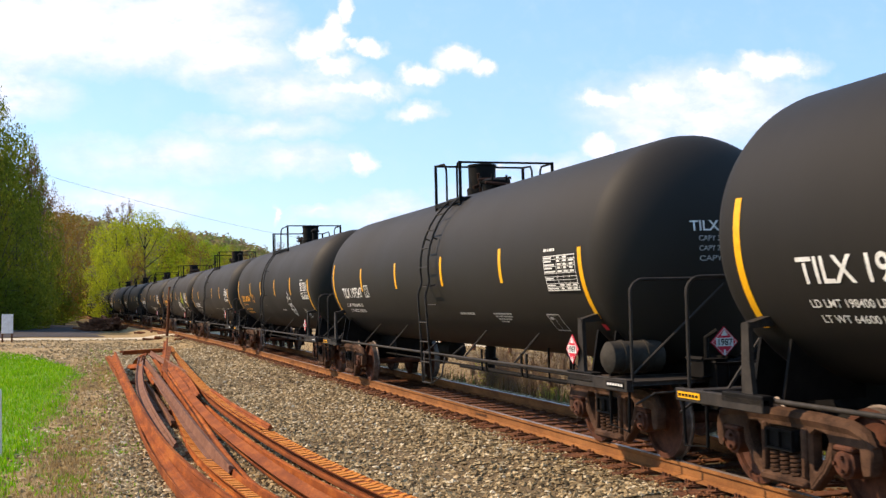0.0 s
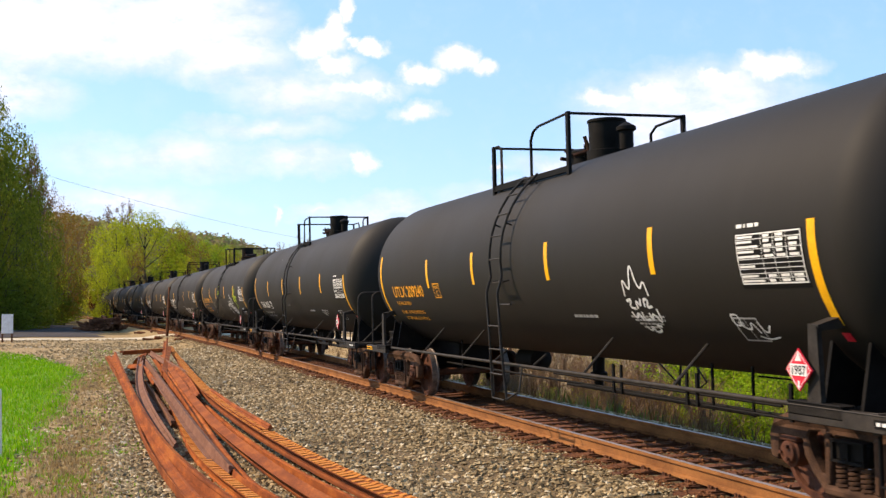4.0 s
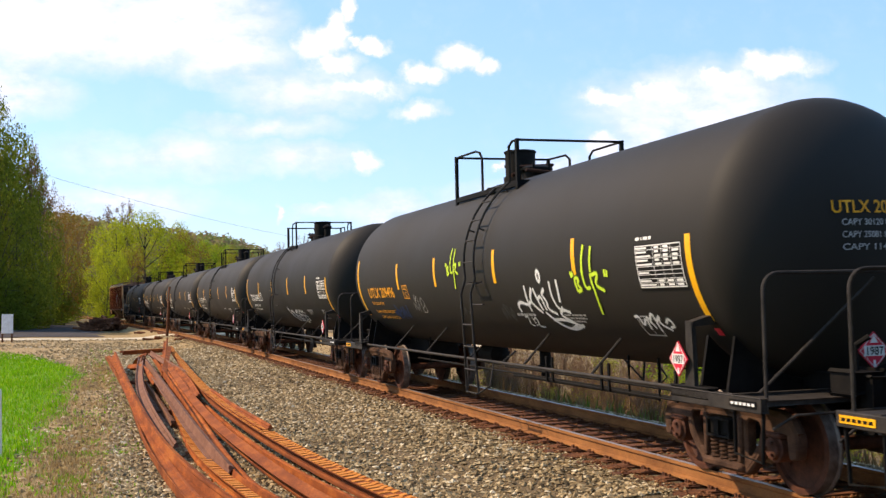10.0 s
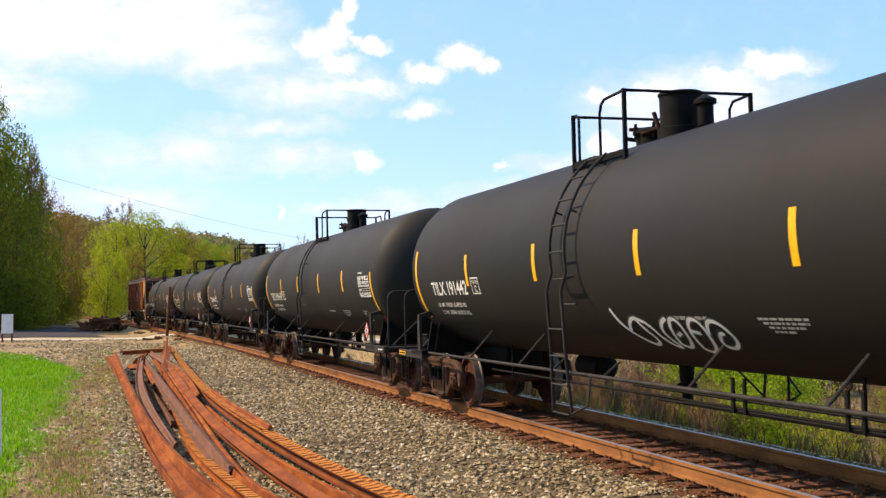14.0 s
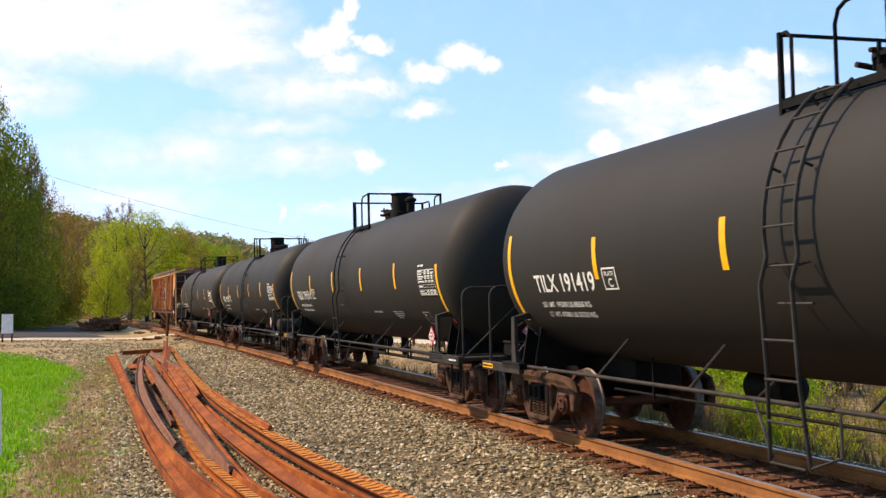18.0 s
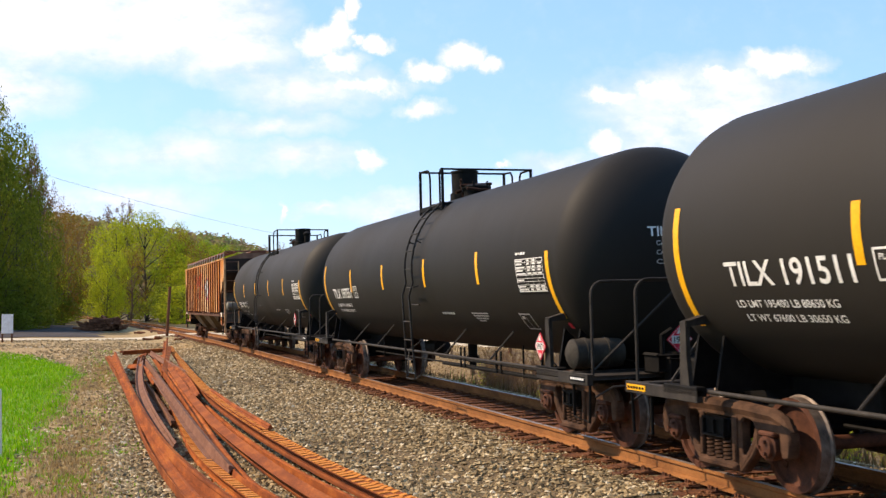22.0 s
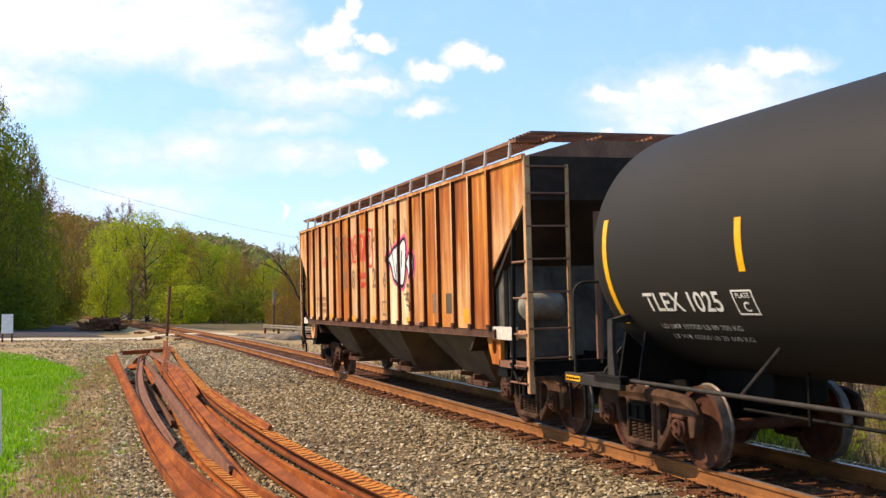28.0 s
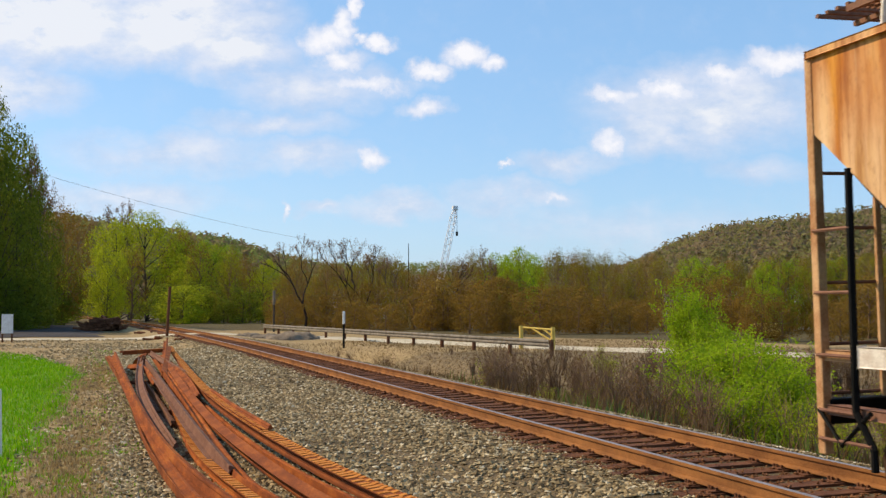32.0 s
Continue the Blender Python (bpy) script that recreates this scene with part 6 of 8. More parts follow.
    e2 = np.cross(nrm, e1)
    sz = leaf_size * rn.uniform(0.5, 1.3, (leaves, 1))
    q = np.stack([pos - e1 * sz, pos + e1 * sz * 0.8 + e2 * sz * 0.5, pos + e1 * sz * 0.2 - e2 * sz * 0.9], 1).reshape(-1, 3)
    me = bpy.data.meshes.new("crown")
    me.from_pydata(q.tolist(), [], (np.arange(leaves)[:, None] * 3 + np.arange(3)).tolist())
    me.materials.append(leaf_mat)
    return trunk, me


def forked_tree(seed, buds, bark):
    """A nearly bare tree: a leaning trunk that forks again and again into fine twigs, with a haze of buds at their tips."""
    r = random.Random(seed)
    bm = bmesh.new()
    tips = []

    def grow(p, d, length, rad, depth):
        q = p + d * length * 0.5 + Vector((r.gauss(0, 1), r.gauss(0, 1), 0)) * length * 0.06
        e = p + d * length
        tube(bm, [p, q, e], [rad, rad * 0.86, rad * 0.7], 6 if depth < 3 else 4 if depth < 5 else 3, caps=False)
        if depth >= 3:
            tips.extend((q, e))
        if depth == 6:
            return
        for k in range(2 if depth < 2 or r.random() < 0.65 else 3):
            turn = Vector((r.gauss(0, 1), r.gauss(0, 1), r.gauss(0, 0.6))).normalized()
            nd = (d + turn * r.uniform(0.35, 0.75) + Vector((0, 0, 0.14))).normalized()
            grow(e, nd, length * r.uniform(0.62, 0.84), rad * (0.72 if k else 0.62), depth + 1)

    grow(Vector((0, 0, -0.02)), Vector((r.uniform(-0.22, 0.22), r.uniform(-0.22, 0.22), 1)).normalized(), 0.30, 0.017, 0)
    top = max(t.z for t in tips)
    for v in bm.verts:
        v.co *= 1.0 / top
    trunk = mesh_of("trunk", bm, bark, 60)
    rn = np.random.RandomState(seed)
    t = np.array([tuple(p / top) for p in tips])
    pos = t[rn.randint(0, len(t), buds)] + rn.normal(0, 0.012, (buds, 3))
    e1, e2 = rn.normal(0, 1, (buds, 3)) * 0.0045, rn.normal(0, 1, (buds, 3)) * 0.0045
    me = bpy.data.meshes.new("crown")
    me.from_pydata(np.stack([pos - e1, pos + e1, pos + e2], 1).reshape(-1, 3).tolist(), [], (np.arange(buds)[:, None] * 3 + np.arange(3)).tolist())
    me.materials.append(LEAF_BUD)
    return trunk, me


DARKBARK = two_tone("dark_wet_bark", (0.018, 0.012, 0.009), (0.06, 0.042, 0.03), 5.0, 0.95, 0.0, (2, 2, 0.4), 0.02)
GREYTWIG = two_tone("grey_twigs", (0.08, 0.06, 0.045), (0.17, 0.135, 0.105), 5.0, 0.95)
KINDS = {
    "lime": [tree_meshes(k, 9800, 0.0100, LEAF_LIME, 0.08, 0.36, 2, 0.13) for k in (41, 42, 43)],
    "green": [tree_meshes(k, 9200, 0.0100, LEAF_GREEN, 0.08, 0.35, 2, 0.13) for k in (44, 45)],
    "olive": [tree_meshes(k, 7600, 0.0085, LEAF_OLIVE, 0.12, 0.30, 4, 0.12, TWIG, 24, 1.2) for k in (56, 57)],
    "brown": [tree_meshes(k, 6600, 0.0078, LEAF_BROWN, 0.16, 0.28, 4, 0.12, TWIG, 24, 1.35) for k in (46, 47, 48)],
    "dark": [tree_meshes(k, 10500, 0.0100, LEAF_DARK, 0.06, 0.34, 2, 0.12, None, 32) for k in (49, 50)],
    "bare": [forked_tree(k, 1500, DARKBARK) for k in (51, 52, 58)],
    "grey": [forked_tree(k, 2600, GREYTWIG) for k in (59, 60)],
    "bush_lime": [tree_meshes(k, 3200, 0.023, LEAF_LIME, 0.10, 0.42, 2, 0.22, None, 14) for k in (71, 72)],
    "bush_green": [tree_meshes(k, 3200, 0.023, LEAF_GREEN, 0.10, 0.42, 2, 0.22, None, 14) for k in (73,)],
    "bush_brown": [tree_meshes(k, 2700, 0.019, LEAF_BROWN, 0.12, 0.42, 6, 0.22, TWIG, 14) for k in (74, 75)],
    "bush_dark": [tree_meshes(k, 3200, 0.023, LEAF_DARK, 0.10, 0.42, 2, 0.22, None, 14) for k in (76,)],
    "bright": [tree_meshes(k, 9200, 0.0100, LEAF_BRIGHT, 0.10, 0.34, 2, 0.13) for k in (53, 54)],
}
WORDS = {
    "lime": "tall tree in yellow-green spring leaf", "green": "tree in fresh green spring leaf", "brown": "tree with reddish brown budding twigs",
    "dark": "dense dark green tree in shade", "bare": "nearly bare dark forked tree with fine twigs", "grey": "grey leafless tree with a haze of fine twigs", "olive": "tree in half-open olive green buds", "bright": "bushy tree in bright green young leaf",
    "bush_lime": "low yellow-green undergrowth bush", "bush_green": "low green undergrowth bush", "bush_brown": "low brown twiggy undergrowth bush", "bush_dark": "low shaded dark green bush",
}
TAN = math.tan(radians(43.69 / 2)) / 784.0


def bearing(px, d):
    """The place d metres from the eye, in the direction of a column of the view."""
    a = radians(16.302) + math.atan((px - 784) * TAN)
    return math.sin(a) * d, math.cos(a) * d


def plant(kind, px, d, top, wide=1.0, sink=0.0):
    """A tree at that bearing and distance; top is its height over the eye's level in thousandths of the distance."""
    x, y = bearing(px, d)
    z0 = ground_z(x, y) - sink
    h = EYE_H + top * 0.001 * d - z0
    i = rs.randrange(len(KINDS[kind]))
    trunk, crown = KINDS[kind][i]
    m = Matrix.Translation((x, y, z0)) @ pose(0, 0, 0, 0, 0, rs.uniform(0, 360)) @ Matrix.Diagonal((h * wide, h * wide, h, 1))
    tree = thing("tree", WORDS[kind], "tree", "line of trees round the yard", at=m)
    part("trunk", trunk, None, tree)
    if crown:
        part("crown", crown, None, tree)


# wood at the yard's edge, single trees that stand out
for row in (
    ("dark", -105, 112, 200, 0.5), ("dark", -34, 113, 188, 0.5), ("dark", 20, 119, 152, 0.46), ("dark", 44, 125, 126, 0.5), ("dark", -10, 110, 128, 0.6), ("dark", 30, 116, 92, 0.7), ("dark", 62, 130, 96, 0.55), ("dark", -60, 111, 110, 0.8),
    ("grey", 72, 128, 116, 0.55), ("grey", 96, 134, 104, 0.6), ("grey", 60, 124, 128, 0.5), ("grey", 50, 122, 138, 0.5), ("brown", 84, 140, 84, 0.8), ("brown", 112, 156, 84, 0.75), ("brown", 140, 178, 80, 0.75), ("dark", 84, 140, 58, 0.8), ("dark", 110, 160, 50, 0.8),
    ("lime", 186, 166, 70, 0.75), ("lime", 212, 160, 74, 0.7), ("grey", 228, 182, 90, 0.7), ("lime", 262, 160, 82, 0.85), ("lime", 300, 166, 74, 0.75), ("lime", 196, 142, 52, 0.7), ("lime", 188, 140, 28, 0.9), ("brown", 232, 150, 50, 0.8), ("brown", 318, 164, 60, 0.8), ("lime", 338, 150, 46, 0.8), ("green", 372, 172, 58, 0.8), ("green", 398, 176, 54, 0.8), ("lime", 352, 148, 30, 0.9),
    ("bare", 540, 100, 64, 0.9), ("bare", 628, 103, 62, 0.9), ("bare", 655, 106, 56, 0.8), ("grey", 690, 110, 44, 0.8), ("bare", 800, 103, 42, 0.8), ("grey", 850, 108, 54, 0.7), ("grey", 980, 112, 46, 0.7), ("bare", 880, 100, 28, 0.8), ("bright", 922, 116, 53, 0.8), ("bright", 948, 122, 46, 0.75), ("bright", 900, 120, 42, 0.7),
    ("green", 1350, 92, 36, 0.7), ("green", 1395, 96, 42, 0.7), ("olive", 1440, 92, 40, 0.8), ("olive", 1490, 98, 42, 0.8), ("olive", 1545, 92, 46, 0.8), ("olive", 1600, 96, 44, 0.8), ("green", 1370, 90, 18, 0.7),
):
    plant(*row)
# the close wood behind, its top following the skyline
SKY_PX = (90, 135, 170, 230, 300, 340, 400, 450, 490, 540, 590, 640, 690, 730, 780, 850, 900, 960, 1010, 1100, 1200, 1300, 1350, 1420, 1500, 1650)
SKY_UP = (78, 74, 68, 74, 70, 60, 55, 46, 44, 50, 46, 51, 48, 38, 39, 50, 48, 49, 48, 46, 46, 45, 42, 42, 44, 46)
px = 92.0
while px < 1640:
    left = px < 480
    d = rs.uniform(140, 182) if left else rs.uniform(104, 136) if px < 1330 else rs.uniform(92, 112)
    x, y = bearing(px, d)
    up = float(np.interp(px, SKY_PX, SKY_UP)) - rs.choice((2, 4, 10, 18, 26)) * rs.uniform(0.3, 1.0)
    if not (abs(x - track_x_at(y)) < 7 or -22 < x < -2 and y < 150):
        if left:
            kind = rs.choice(("lime", "lime", "olive", "brown", "green"))
        elif px < 1150:
            kind = rs.choice(("brown", "brown", "brown", "brown", "olive", "olive", "olive") if px < 860 or px > 960 else ("brown", "olive", "bright"))
        else:
            kind = rs.choice(("brown", "brown", "olive", "olive", "green"))
        plant(kind, px, d, up, rs.uniform(0.6, 0.85))
    px += rs.uniform(8, 15)
# low growth under the trees
for _ in range(150):
    px = rs.uniform(60, 1640)
    if px > 1330:
        d = rs.uniform(66, 100)
    elif px > 480:
        d = rs.uniform(84, 108)
    else:
        d = rs.uniform(134, 168)
    kind = rs.choice(("bush_brown", "bush_brown", "bush_brown", "bush_brown", "bush_brown", "bush_brown") if px > 480 else ("bush_lime", "bush_dark", "bush_green", "bush_brown"))
    x, y = bearing(px, d)
    if abs(x - track_x_at(y)) < 6 or -24 < x < -1 and y < 150 or x > 0 and gd_behind(x, y) < 3:
        continue
    plant(kind, px, d, rs.choice((-10, -6, 2, 8, 16, 24)) + rs.uniform(-3, 3), rs.uniform(0.8, 1.6))
for px, d, top in ((-40, 112, 30), (0, 114, 36), (25, 118, 30), (50, 124, 26), (75, 138, 24), (-70, 110, 40), (95, 160, 22), (118, 172, 20), (15, 110, 8), (60, 130, 8), (135, 182, 14)):
    plant("bush_dark", px, d, top, 1.3)


# shrubs on the bank: many thin stems from one root
def shrub_meshes(seed, stems, leaves, leaf_size, leaf_mat):
    r = random.Random(seed)
    bm = bmesh.new()
    tips = []
    for i in range(stems):
        a = r.uniform(0, math.tau)
        out = r.uniform(0.05, 0.42)
        p0 = Vector((r.gauss(0, 0.06), r.gauss(0, 0.06), -0.02))
        p2 = Vector((math.cos(a) * out, math.sin(a) * out, r.uniform(0.6, 1.0)))
        p1 = p0.lerp(p2, 0.5) + Vector((-math.cos(a) * out * 0.2, -math.sin(a) * out * 0.2, 0.05))
        tube(bm, [p0, p1, p2], [0.008, 0.005, 0.0015], 4, caps=False)
        for _ in range(6):
            f = r.uniform(0.25, 1.0)
            b0 = p1.lerp(p2, f) if r.random() < 0.7 else p0.lerp(p1, f)
            b1 = b0 + Vector((r.gauss(0, 0.1), r.gauss(0, 0.1), r.uniform(0.03, 0.2)))
            tube(bm, [b0, b1], [0.003, 0.001], 3, caps=False)
            tips += [b0, b0.lerp(b1, 0.5), b1]
    stem = mesh_of("stem", bm, TWIG, 60)
    crown = None
    if leaves:
        rn = np.random.RandomState(seed)
        t = np.array([tuple(p) for p in tips])
        ctr = t[rn.randint(0, len(t), leaves)] + rn.normal(0, 0.035, (leaves, 3))
        u = rn.normal(0, 1, (leaves, 3))
        u /= np.linalg.norm(u, axis=1)[:, None]
        w = np.cross(u, rn.normal(0, 1, (leaves, 3)))
        w /= np.linalg.norm(w, axis=1)[:, None]
        sz = leaf_size * rn.uniform(0.5, 1.3, (leaves, 1))
        q = np.stack([ctr - u * sz, ctr + u * sz * 0.8 + w * sz * 0.5, ctr + u * sz * 0.2 - w * sz * 0.8], 1).reshape(-1, 3)
        crown = bpy.data.meshes.new("crown")
        crown.from_pydata(q.tolist(), [], (np.arange(leaves)[:, None] * 3 + np.arange(3)).tolist())
        crown.materials.append(leaf_mat)
    return stem, crown


SHRUBS = {
    "bright": [shrub_meshes(s, 26, 13000, 0.014, LEAF_BRIGHT) for s in (61, 62)],
    "twig": [shrub_meshes(s, 34, 420, 0.011, LEAF_BROWN) for s in (63, 64, 65)],
    "weedy": [shrub_meshes(s, 26, 1900, 0.013, LEAF_LIME) for s in (66, 67)],
}
SHRUB_WORDS = {"bright": "leafy bright green bush on the bank", "twig": "leafless brown thicket of thin stems", "weedy": "thin shrub with a few yellow-green leaves"}


def shrub(kind, x, y, h, wide=1.0, low=None):
    d = math.hypot(x, y)
    if low is not None:
        h = min(h, EYE_H - low * d - ground_z(x, y))
        if h < 0.35:
            return
    stem, crown = SHRUBS[kind][rs.randrange(len(SHRUBS[kind]))]
    m = Matrix.Translation((x, y, ground_z(x, y))) @ pose(0, 0, 0, 0, 0, rs.uniform(0, 360)) @ Matrix.Diagonal((h * wide, h * wide, h, 1))
    sh = thing("shrub", SHRUB_WORDS[kind], "shrub", "brush on the bank", at=m)
    part("stem", stem, None, sh)
    if crown:
        part("crown", crown, None, sh)


for px, d, h, w in ((1255, 29, 3.0, 1.1), (1300, 27, 3.2, 1.1), (1345, 29, 3.0, 1.1), (1215, 36, 3.9, 0.6), (1240, 35, 3.0, 0.9), (1320, 25, 2.4, 1.2), (1370, 27, 2.6, 1.1), (1290, 32, 3.2, 1.0), (1225, 30, 2.4, 1.0), (1360, 24, 1.6, 1.2), (1270, 25, 1.8, 1.2)):
    x, y = bearing(px, d)
    shrub("bright", x, y, h, w)
for _ in range(330):
    y = rs.uniform(20, 62)
    if y > 36 and rs.random() < 0.86:
        continue
    x = track_x_at(y) + rs.uniform(3.2, 4.5) + 13 * rs.random()
    shrub("twig" if rs.random() < 0.8 else "weedy", x, y, rs.uniform(0.8, 1.9), rs.uniform(0.7, 1.2), rs.uniform(0.034, 0.05))
for px, d, h in ((870, 33, 2.6), (890, 34, 2.8), (905, 33, 2.2), (1060, 30, 2.4), (1110, 29, 2.6), (1150, 28, 2.6), (1180, 27, 2.4), (1030, 34, 2.2), (980, 36, 2.2), (1400, 24, 2.2), (1440, 23, 2.2), (1480, 22, 2.0), (1090, 26, 1.9), (1240, 24, 2.2)):
    x, y = bearing(px, d)
    shrub("twig" if px < 1300 else "weedy", x, y, h, 0.8, 0.034 if px < 1050 else 0.022)


# wooded hills in the distance
def woods(name, label, spine, depth, mats, n, leaf):
    """A wooded ridge: a smooth hill under a ragged canopy. spine: (column, distance, height over the eye in thousandths)."""
    cols = np.linspace(spine[0][0], spine[-1][0], 40)
    d = np.interp(cols, [p[0] for p in spine], [p[1] for p in spine])
    tp = np.interp(cols, [p[0] for p in spine], [p[2] for p in spine])
    bm = bmesh.new()
    rows = []
    for k in range(7):
        f = k / 6
        row = []
        for c, dd, t in zip(cols, d, tp):
            q = dd * (1 - depth * (1 - f))
            x, y = bearing(float(c), float(q))
            z = -1.0 + (EYE_H + t * 0.001 * dd - 8) * math.sin(f * math.pi / 2) ** 1.2
            row.append(bm.verts.new((x, y, z)))
        rows.append(row)
    for a, b in zip(rows, rows[1:]):
        for i in range(len(a) - 1):
            bm.faces.new((a[i], a[i + 1], b[i + 1], b[i]))
    pts = [[tuple(v.co) for v in row] for row in rows]
    hill = part(name, bm, mats[0], None, "", 60)
    tagged(hill, label, "hill", kind="structure")
    rn = np.random.RandomState(n)
    grid = np.array(pts)
    for mi, mat in enumerate(mats[1:]):
        # each tree a rounded crown of leaf flakes, the crowns close together
        i, k = rn.uniform(0, 38.99, n), 5.99 * rn.uniform(0, 1, n) ** 0.6
        i0, k0 = i.astype(int), k.astype(int)
        fi, fk = (i - i0)[:, None], (k - k0)[:, None]
        c = (grid[k0, i0] * (1 - fi) + grid[k0, i0 + 1] * fi) * (1 - fk) + (grid[k0 + 1, i0] * (1 - fi) + grid[k0 + 1, i0 + 1] * fi) * fk
        size = leaf * rn.uniform(3.0, 6.0, n)
        m = 34
        u = rn.normal(0, 1, (n, m, 3)) + np.array([0, 0, 0.5])
        u /= np.linalg.norm(u, axis=2)[:, :, None]
        pos = c[:, None, :] + u * size[:, None, None] * rn.uniform(0.7, 1.08, (n, m, 1)) * np.array([0.9, 0.9, 1.25]) + np.array([0, 0, 1.0]) * (size * 0.8)[:, None, None]
        nrm = u + rn.normal(0, 0.4, (n, m, 3))
        e1 = np.cross(nrm, rn.normal(0, 1, (n, m, 3)))
        e1 /= np.linalg.norm(e1, axis=2)[:, :, None]
        e2 = np.cross(nrm, e1)
        e2 /= np.linalg.norm(e2, axis=2)[:, :, None]
        sz = leaf * rn.uniform(0.6, 1.3, (n, m, 1))
        vs = np.stack([pos - e1 * sz, pos + e2 * sz * 0.8, pos + e1 * sz - e2 * sz * 0.4], 2).reshape(-1, 3)
        me = bpy.data.meshes.new("canopy")
        me.from_pydata(vs.tolist(), [], np.arange(n * m * 3).reshape(-1, 3).tolist())
        me.materials.append(mat)
        tagged(part("canopy", me, None, hill), kind="stuff")


HILLSIDE = two_tone("leaf_litter_hill", (0.09, 0.07, 0.045), (0.17, 0.13, 0.08), 0.05, 0.95, fine=0.6)
FAR_BROWN = leaf_paint("far_woods_brown", [(0.20, 0.145, 0.085), (0.27, 0.20, 0.115), (0.29, 0.225, 0.12)], 0.5)
FAR_GREEN = leaf_paint("far_woods_green", [(0.156, 0.192, 0.06), (0.24, 0.288, 0.072), (0.312, 0.336, 0.108)], 0.6)
FAR_MIXED = leaf_paint("far_woods_mixed", [(0.19, 0.17, 0.06), (0.26, 0.24, 0.08), (0.29, 0.25, 0.10)], 0.5)
woods("hill_1", "wooded ridge in spring leaf", ((-200, 420, 90), (60, 420, 76), (130, 430, 71), (250, 450, 64), (400, 480, 56), (470, 520, 45), (560, 560, 35), (640, 600, 28)), 0.4, (HILLSIDE, FAR_BROWN, FAR_GREEN, FAR_MIXED), 900, 1.0)
woods("hill_2", "brown wooded hill beyond the road", ((1060, 620, 28), (1130, 600, 34), (1190, 590, 51), (1260, 580, 63), (1370, 570, 69), (1480, 570, 72), (1600, 560, 80), (1750, 560, 88)), 0.5, (HILLSIDE, FAR_BROWN, FAR_MIXED), 1500, 1.0)
woods("hill_3", "low blue-green wooded horizon", ((420, 1100, 34), (600, 1200, 37), (760, 1300, 38), (900, 1250, 36), (1100, 1200, 35), (1250, 1200, 36)), 0.3, (HILLSIDE, FAR_GREEN), 900, 1.1)

# ---- heap of scrap rails ----
def scrap_rail(points, roll, mat, label, scale=1.0, marks=False):
    """An old rail bent along its length, turned about itself."""
    p = [Vector(q) for q in points]
    for _ in range(3):
        q = [p[0]]
        for a, b in zip(p, p[1:]):
            q += [a * 0.75 + b * 0.25, a * 0.25 + b * 0.75]
        p = q + [p[-1]]
    st = []
    for i, a in enumerate(p):
        d = (p[min(i + 1, len(p) - 1)] - p[max(i - 1, 0)]).normalized()
        ac = d.cross(Vector((0, 0, 1))).normalized()
        up = ac.cross(d)
        c, s = math.cos(radians(roll)), math.sin(radians(roll))
        st.append((a, ac * c + up * s, up * c - ac * s))
    bm = sweep(st, [(x * scale, (z + 0.09) * scale) for x, z in RAIL_PROFILE])
    if marks:
        # rust-crusted seats where the rail lay on its sleepers
        run = 0.0
        for (a, ac, up), (b, _, _) in zip(st, st[1:]):
            seg, d = (b - a).length, (b - a).normalized()
            while run < seg:
                c = a + d * run + up * (-0.088)
                vs = [bm.verts.new(c + ac * x + d * y - up * z) for z in (0.0, 0.009) for x, y in ((-0.07, -0.045), (0.07, -0.045), (0.07, 0.045), (-0.07, 0.045))]
                for f in ((0, 1, 2, 3), (7, 6, 5, 4), (0, 4, 5, 1), (1, 5, 6, 2), (2, 6, 7, 3), (3, 7, 4, 0)):
                    bm.faces.new([vs[i] for i in f]).material_index = 1
                run += 0.17 + 0.05 * math.sin(c.y * 7.3)
            run -= seg
        bmesh.ops.recalc_face_normals(bm, faces=bm.faces[:])
    ob = tagged(part("scrap_rail", bm, [mat, SEATRUST], None, "", 40), label, "rail", "heap of scrap rails")
    return ob


RUSTY = "bent rusty orange scrap rail in a heap"
DULL = "dull brown worn scrap rail in a heap"
scrap_rail([(-0.4, 44.0, -0.15), (0.26, 27.51, -0.24), (0.43, 19.65, -0.33), (0.58, 15.92, -0.38), (0.86, 12.4, -0.44), (1.2, 10.0, -0.44)], 80, SCRAP, RUSTY)
scrap_rail([(-0.15, 42.0, 0.03), (0.22, 26.29, -0.10), (0.46, 19.48, -0.22), (0.7, 15.7, -0.31), (1.2, 12.2, -0.42), (1.6, 10.0, -0.42)], 15, SCRAP, RUSTY)
scrap_rail([(0.76, 39.33, 0.01), (0.47, 27.73, -0.09), (0.57, 21.36, -0.2), (0.78, 16.9, -0.32)], 60, SCRAPDARK, DULL)
scrap_rail([(1.15, 25.85, -0.43), (1.09, 19.03, -0.43), (1.14, 15.71, -0.43), (1.45, 12.4, -0.43), (1.75, 10.0, -0.43)], 180, SCRAP, RUSTY, marks=True)
scrap_rail([(0.81, 36.0, 0.02), (1.06, 23.04, -0.12), (1.18, 17.98, -0.22), (1.36, 14.25, -0.33)], 20, SCRAPDARK, DULL)
scrap_rail([(1.19, 41.29, 0.02), (1.31, 22.07, -0.15), (1.42, 14.08, -0.37), (1.75, 12.3, -0.42), (2.1, 10.0, -0.43)], 100, SCRAP, RUSTY)
scrap_rail([(1.43, 39.13, 0.01), (1.44, 20.63, -0.18), (1.73, 15.83, -0.30), (2.15, 12.2, -0.42), (2.6, 9.5, -0.43)], 160, SCRAP, RUSTY)
scrap_rail([(2.0, 46.0, 0.05), (1.74, 26.66, -0.09), (1.92, 20.49, -0.18), (2.37, 15.4, -0.31), (2.9, 12.0, -0.42), (3.4, 9.5, -0.43)], 175, SCRAP, RUSTY, marks=True)
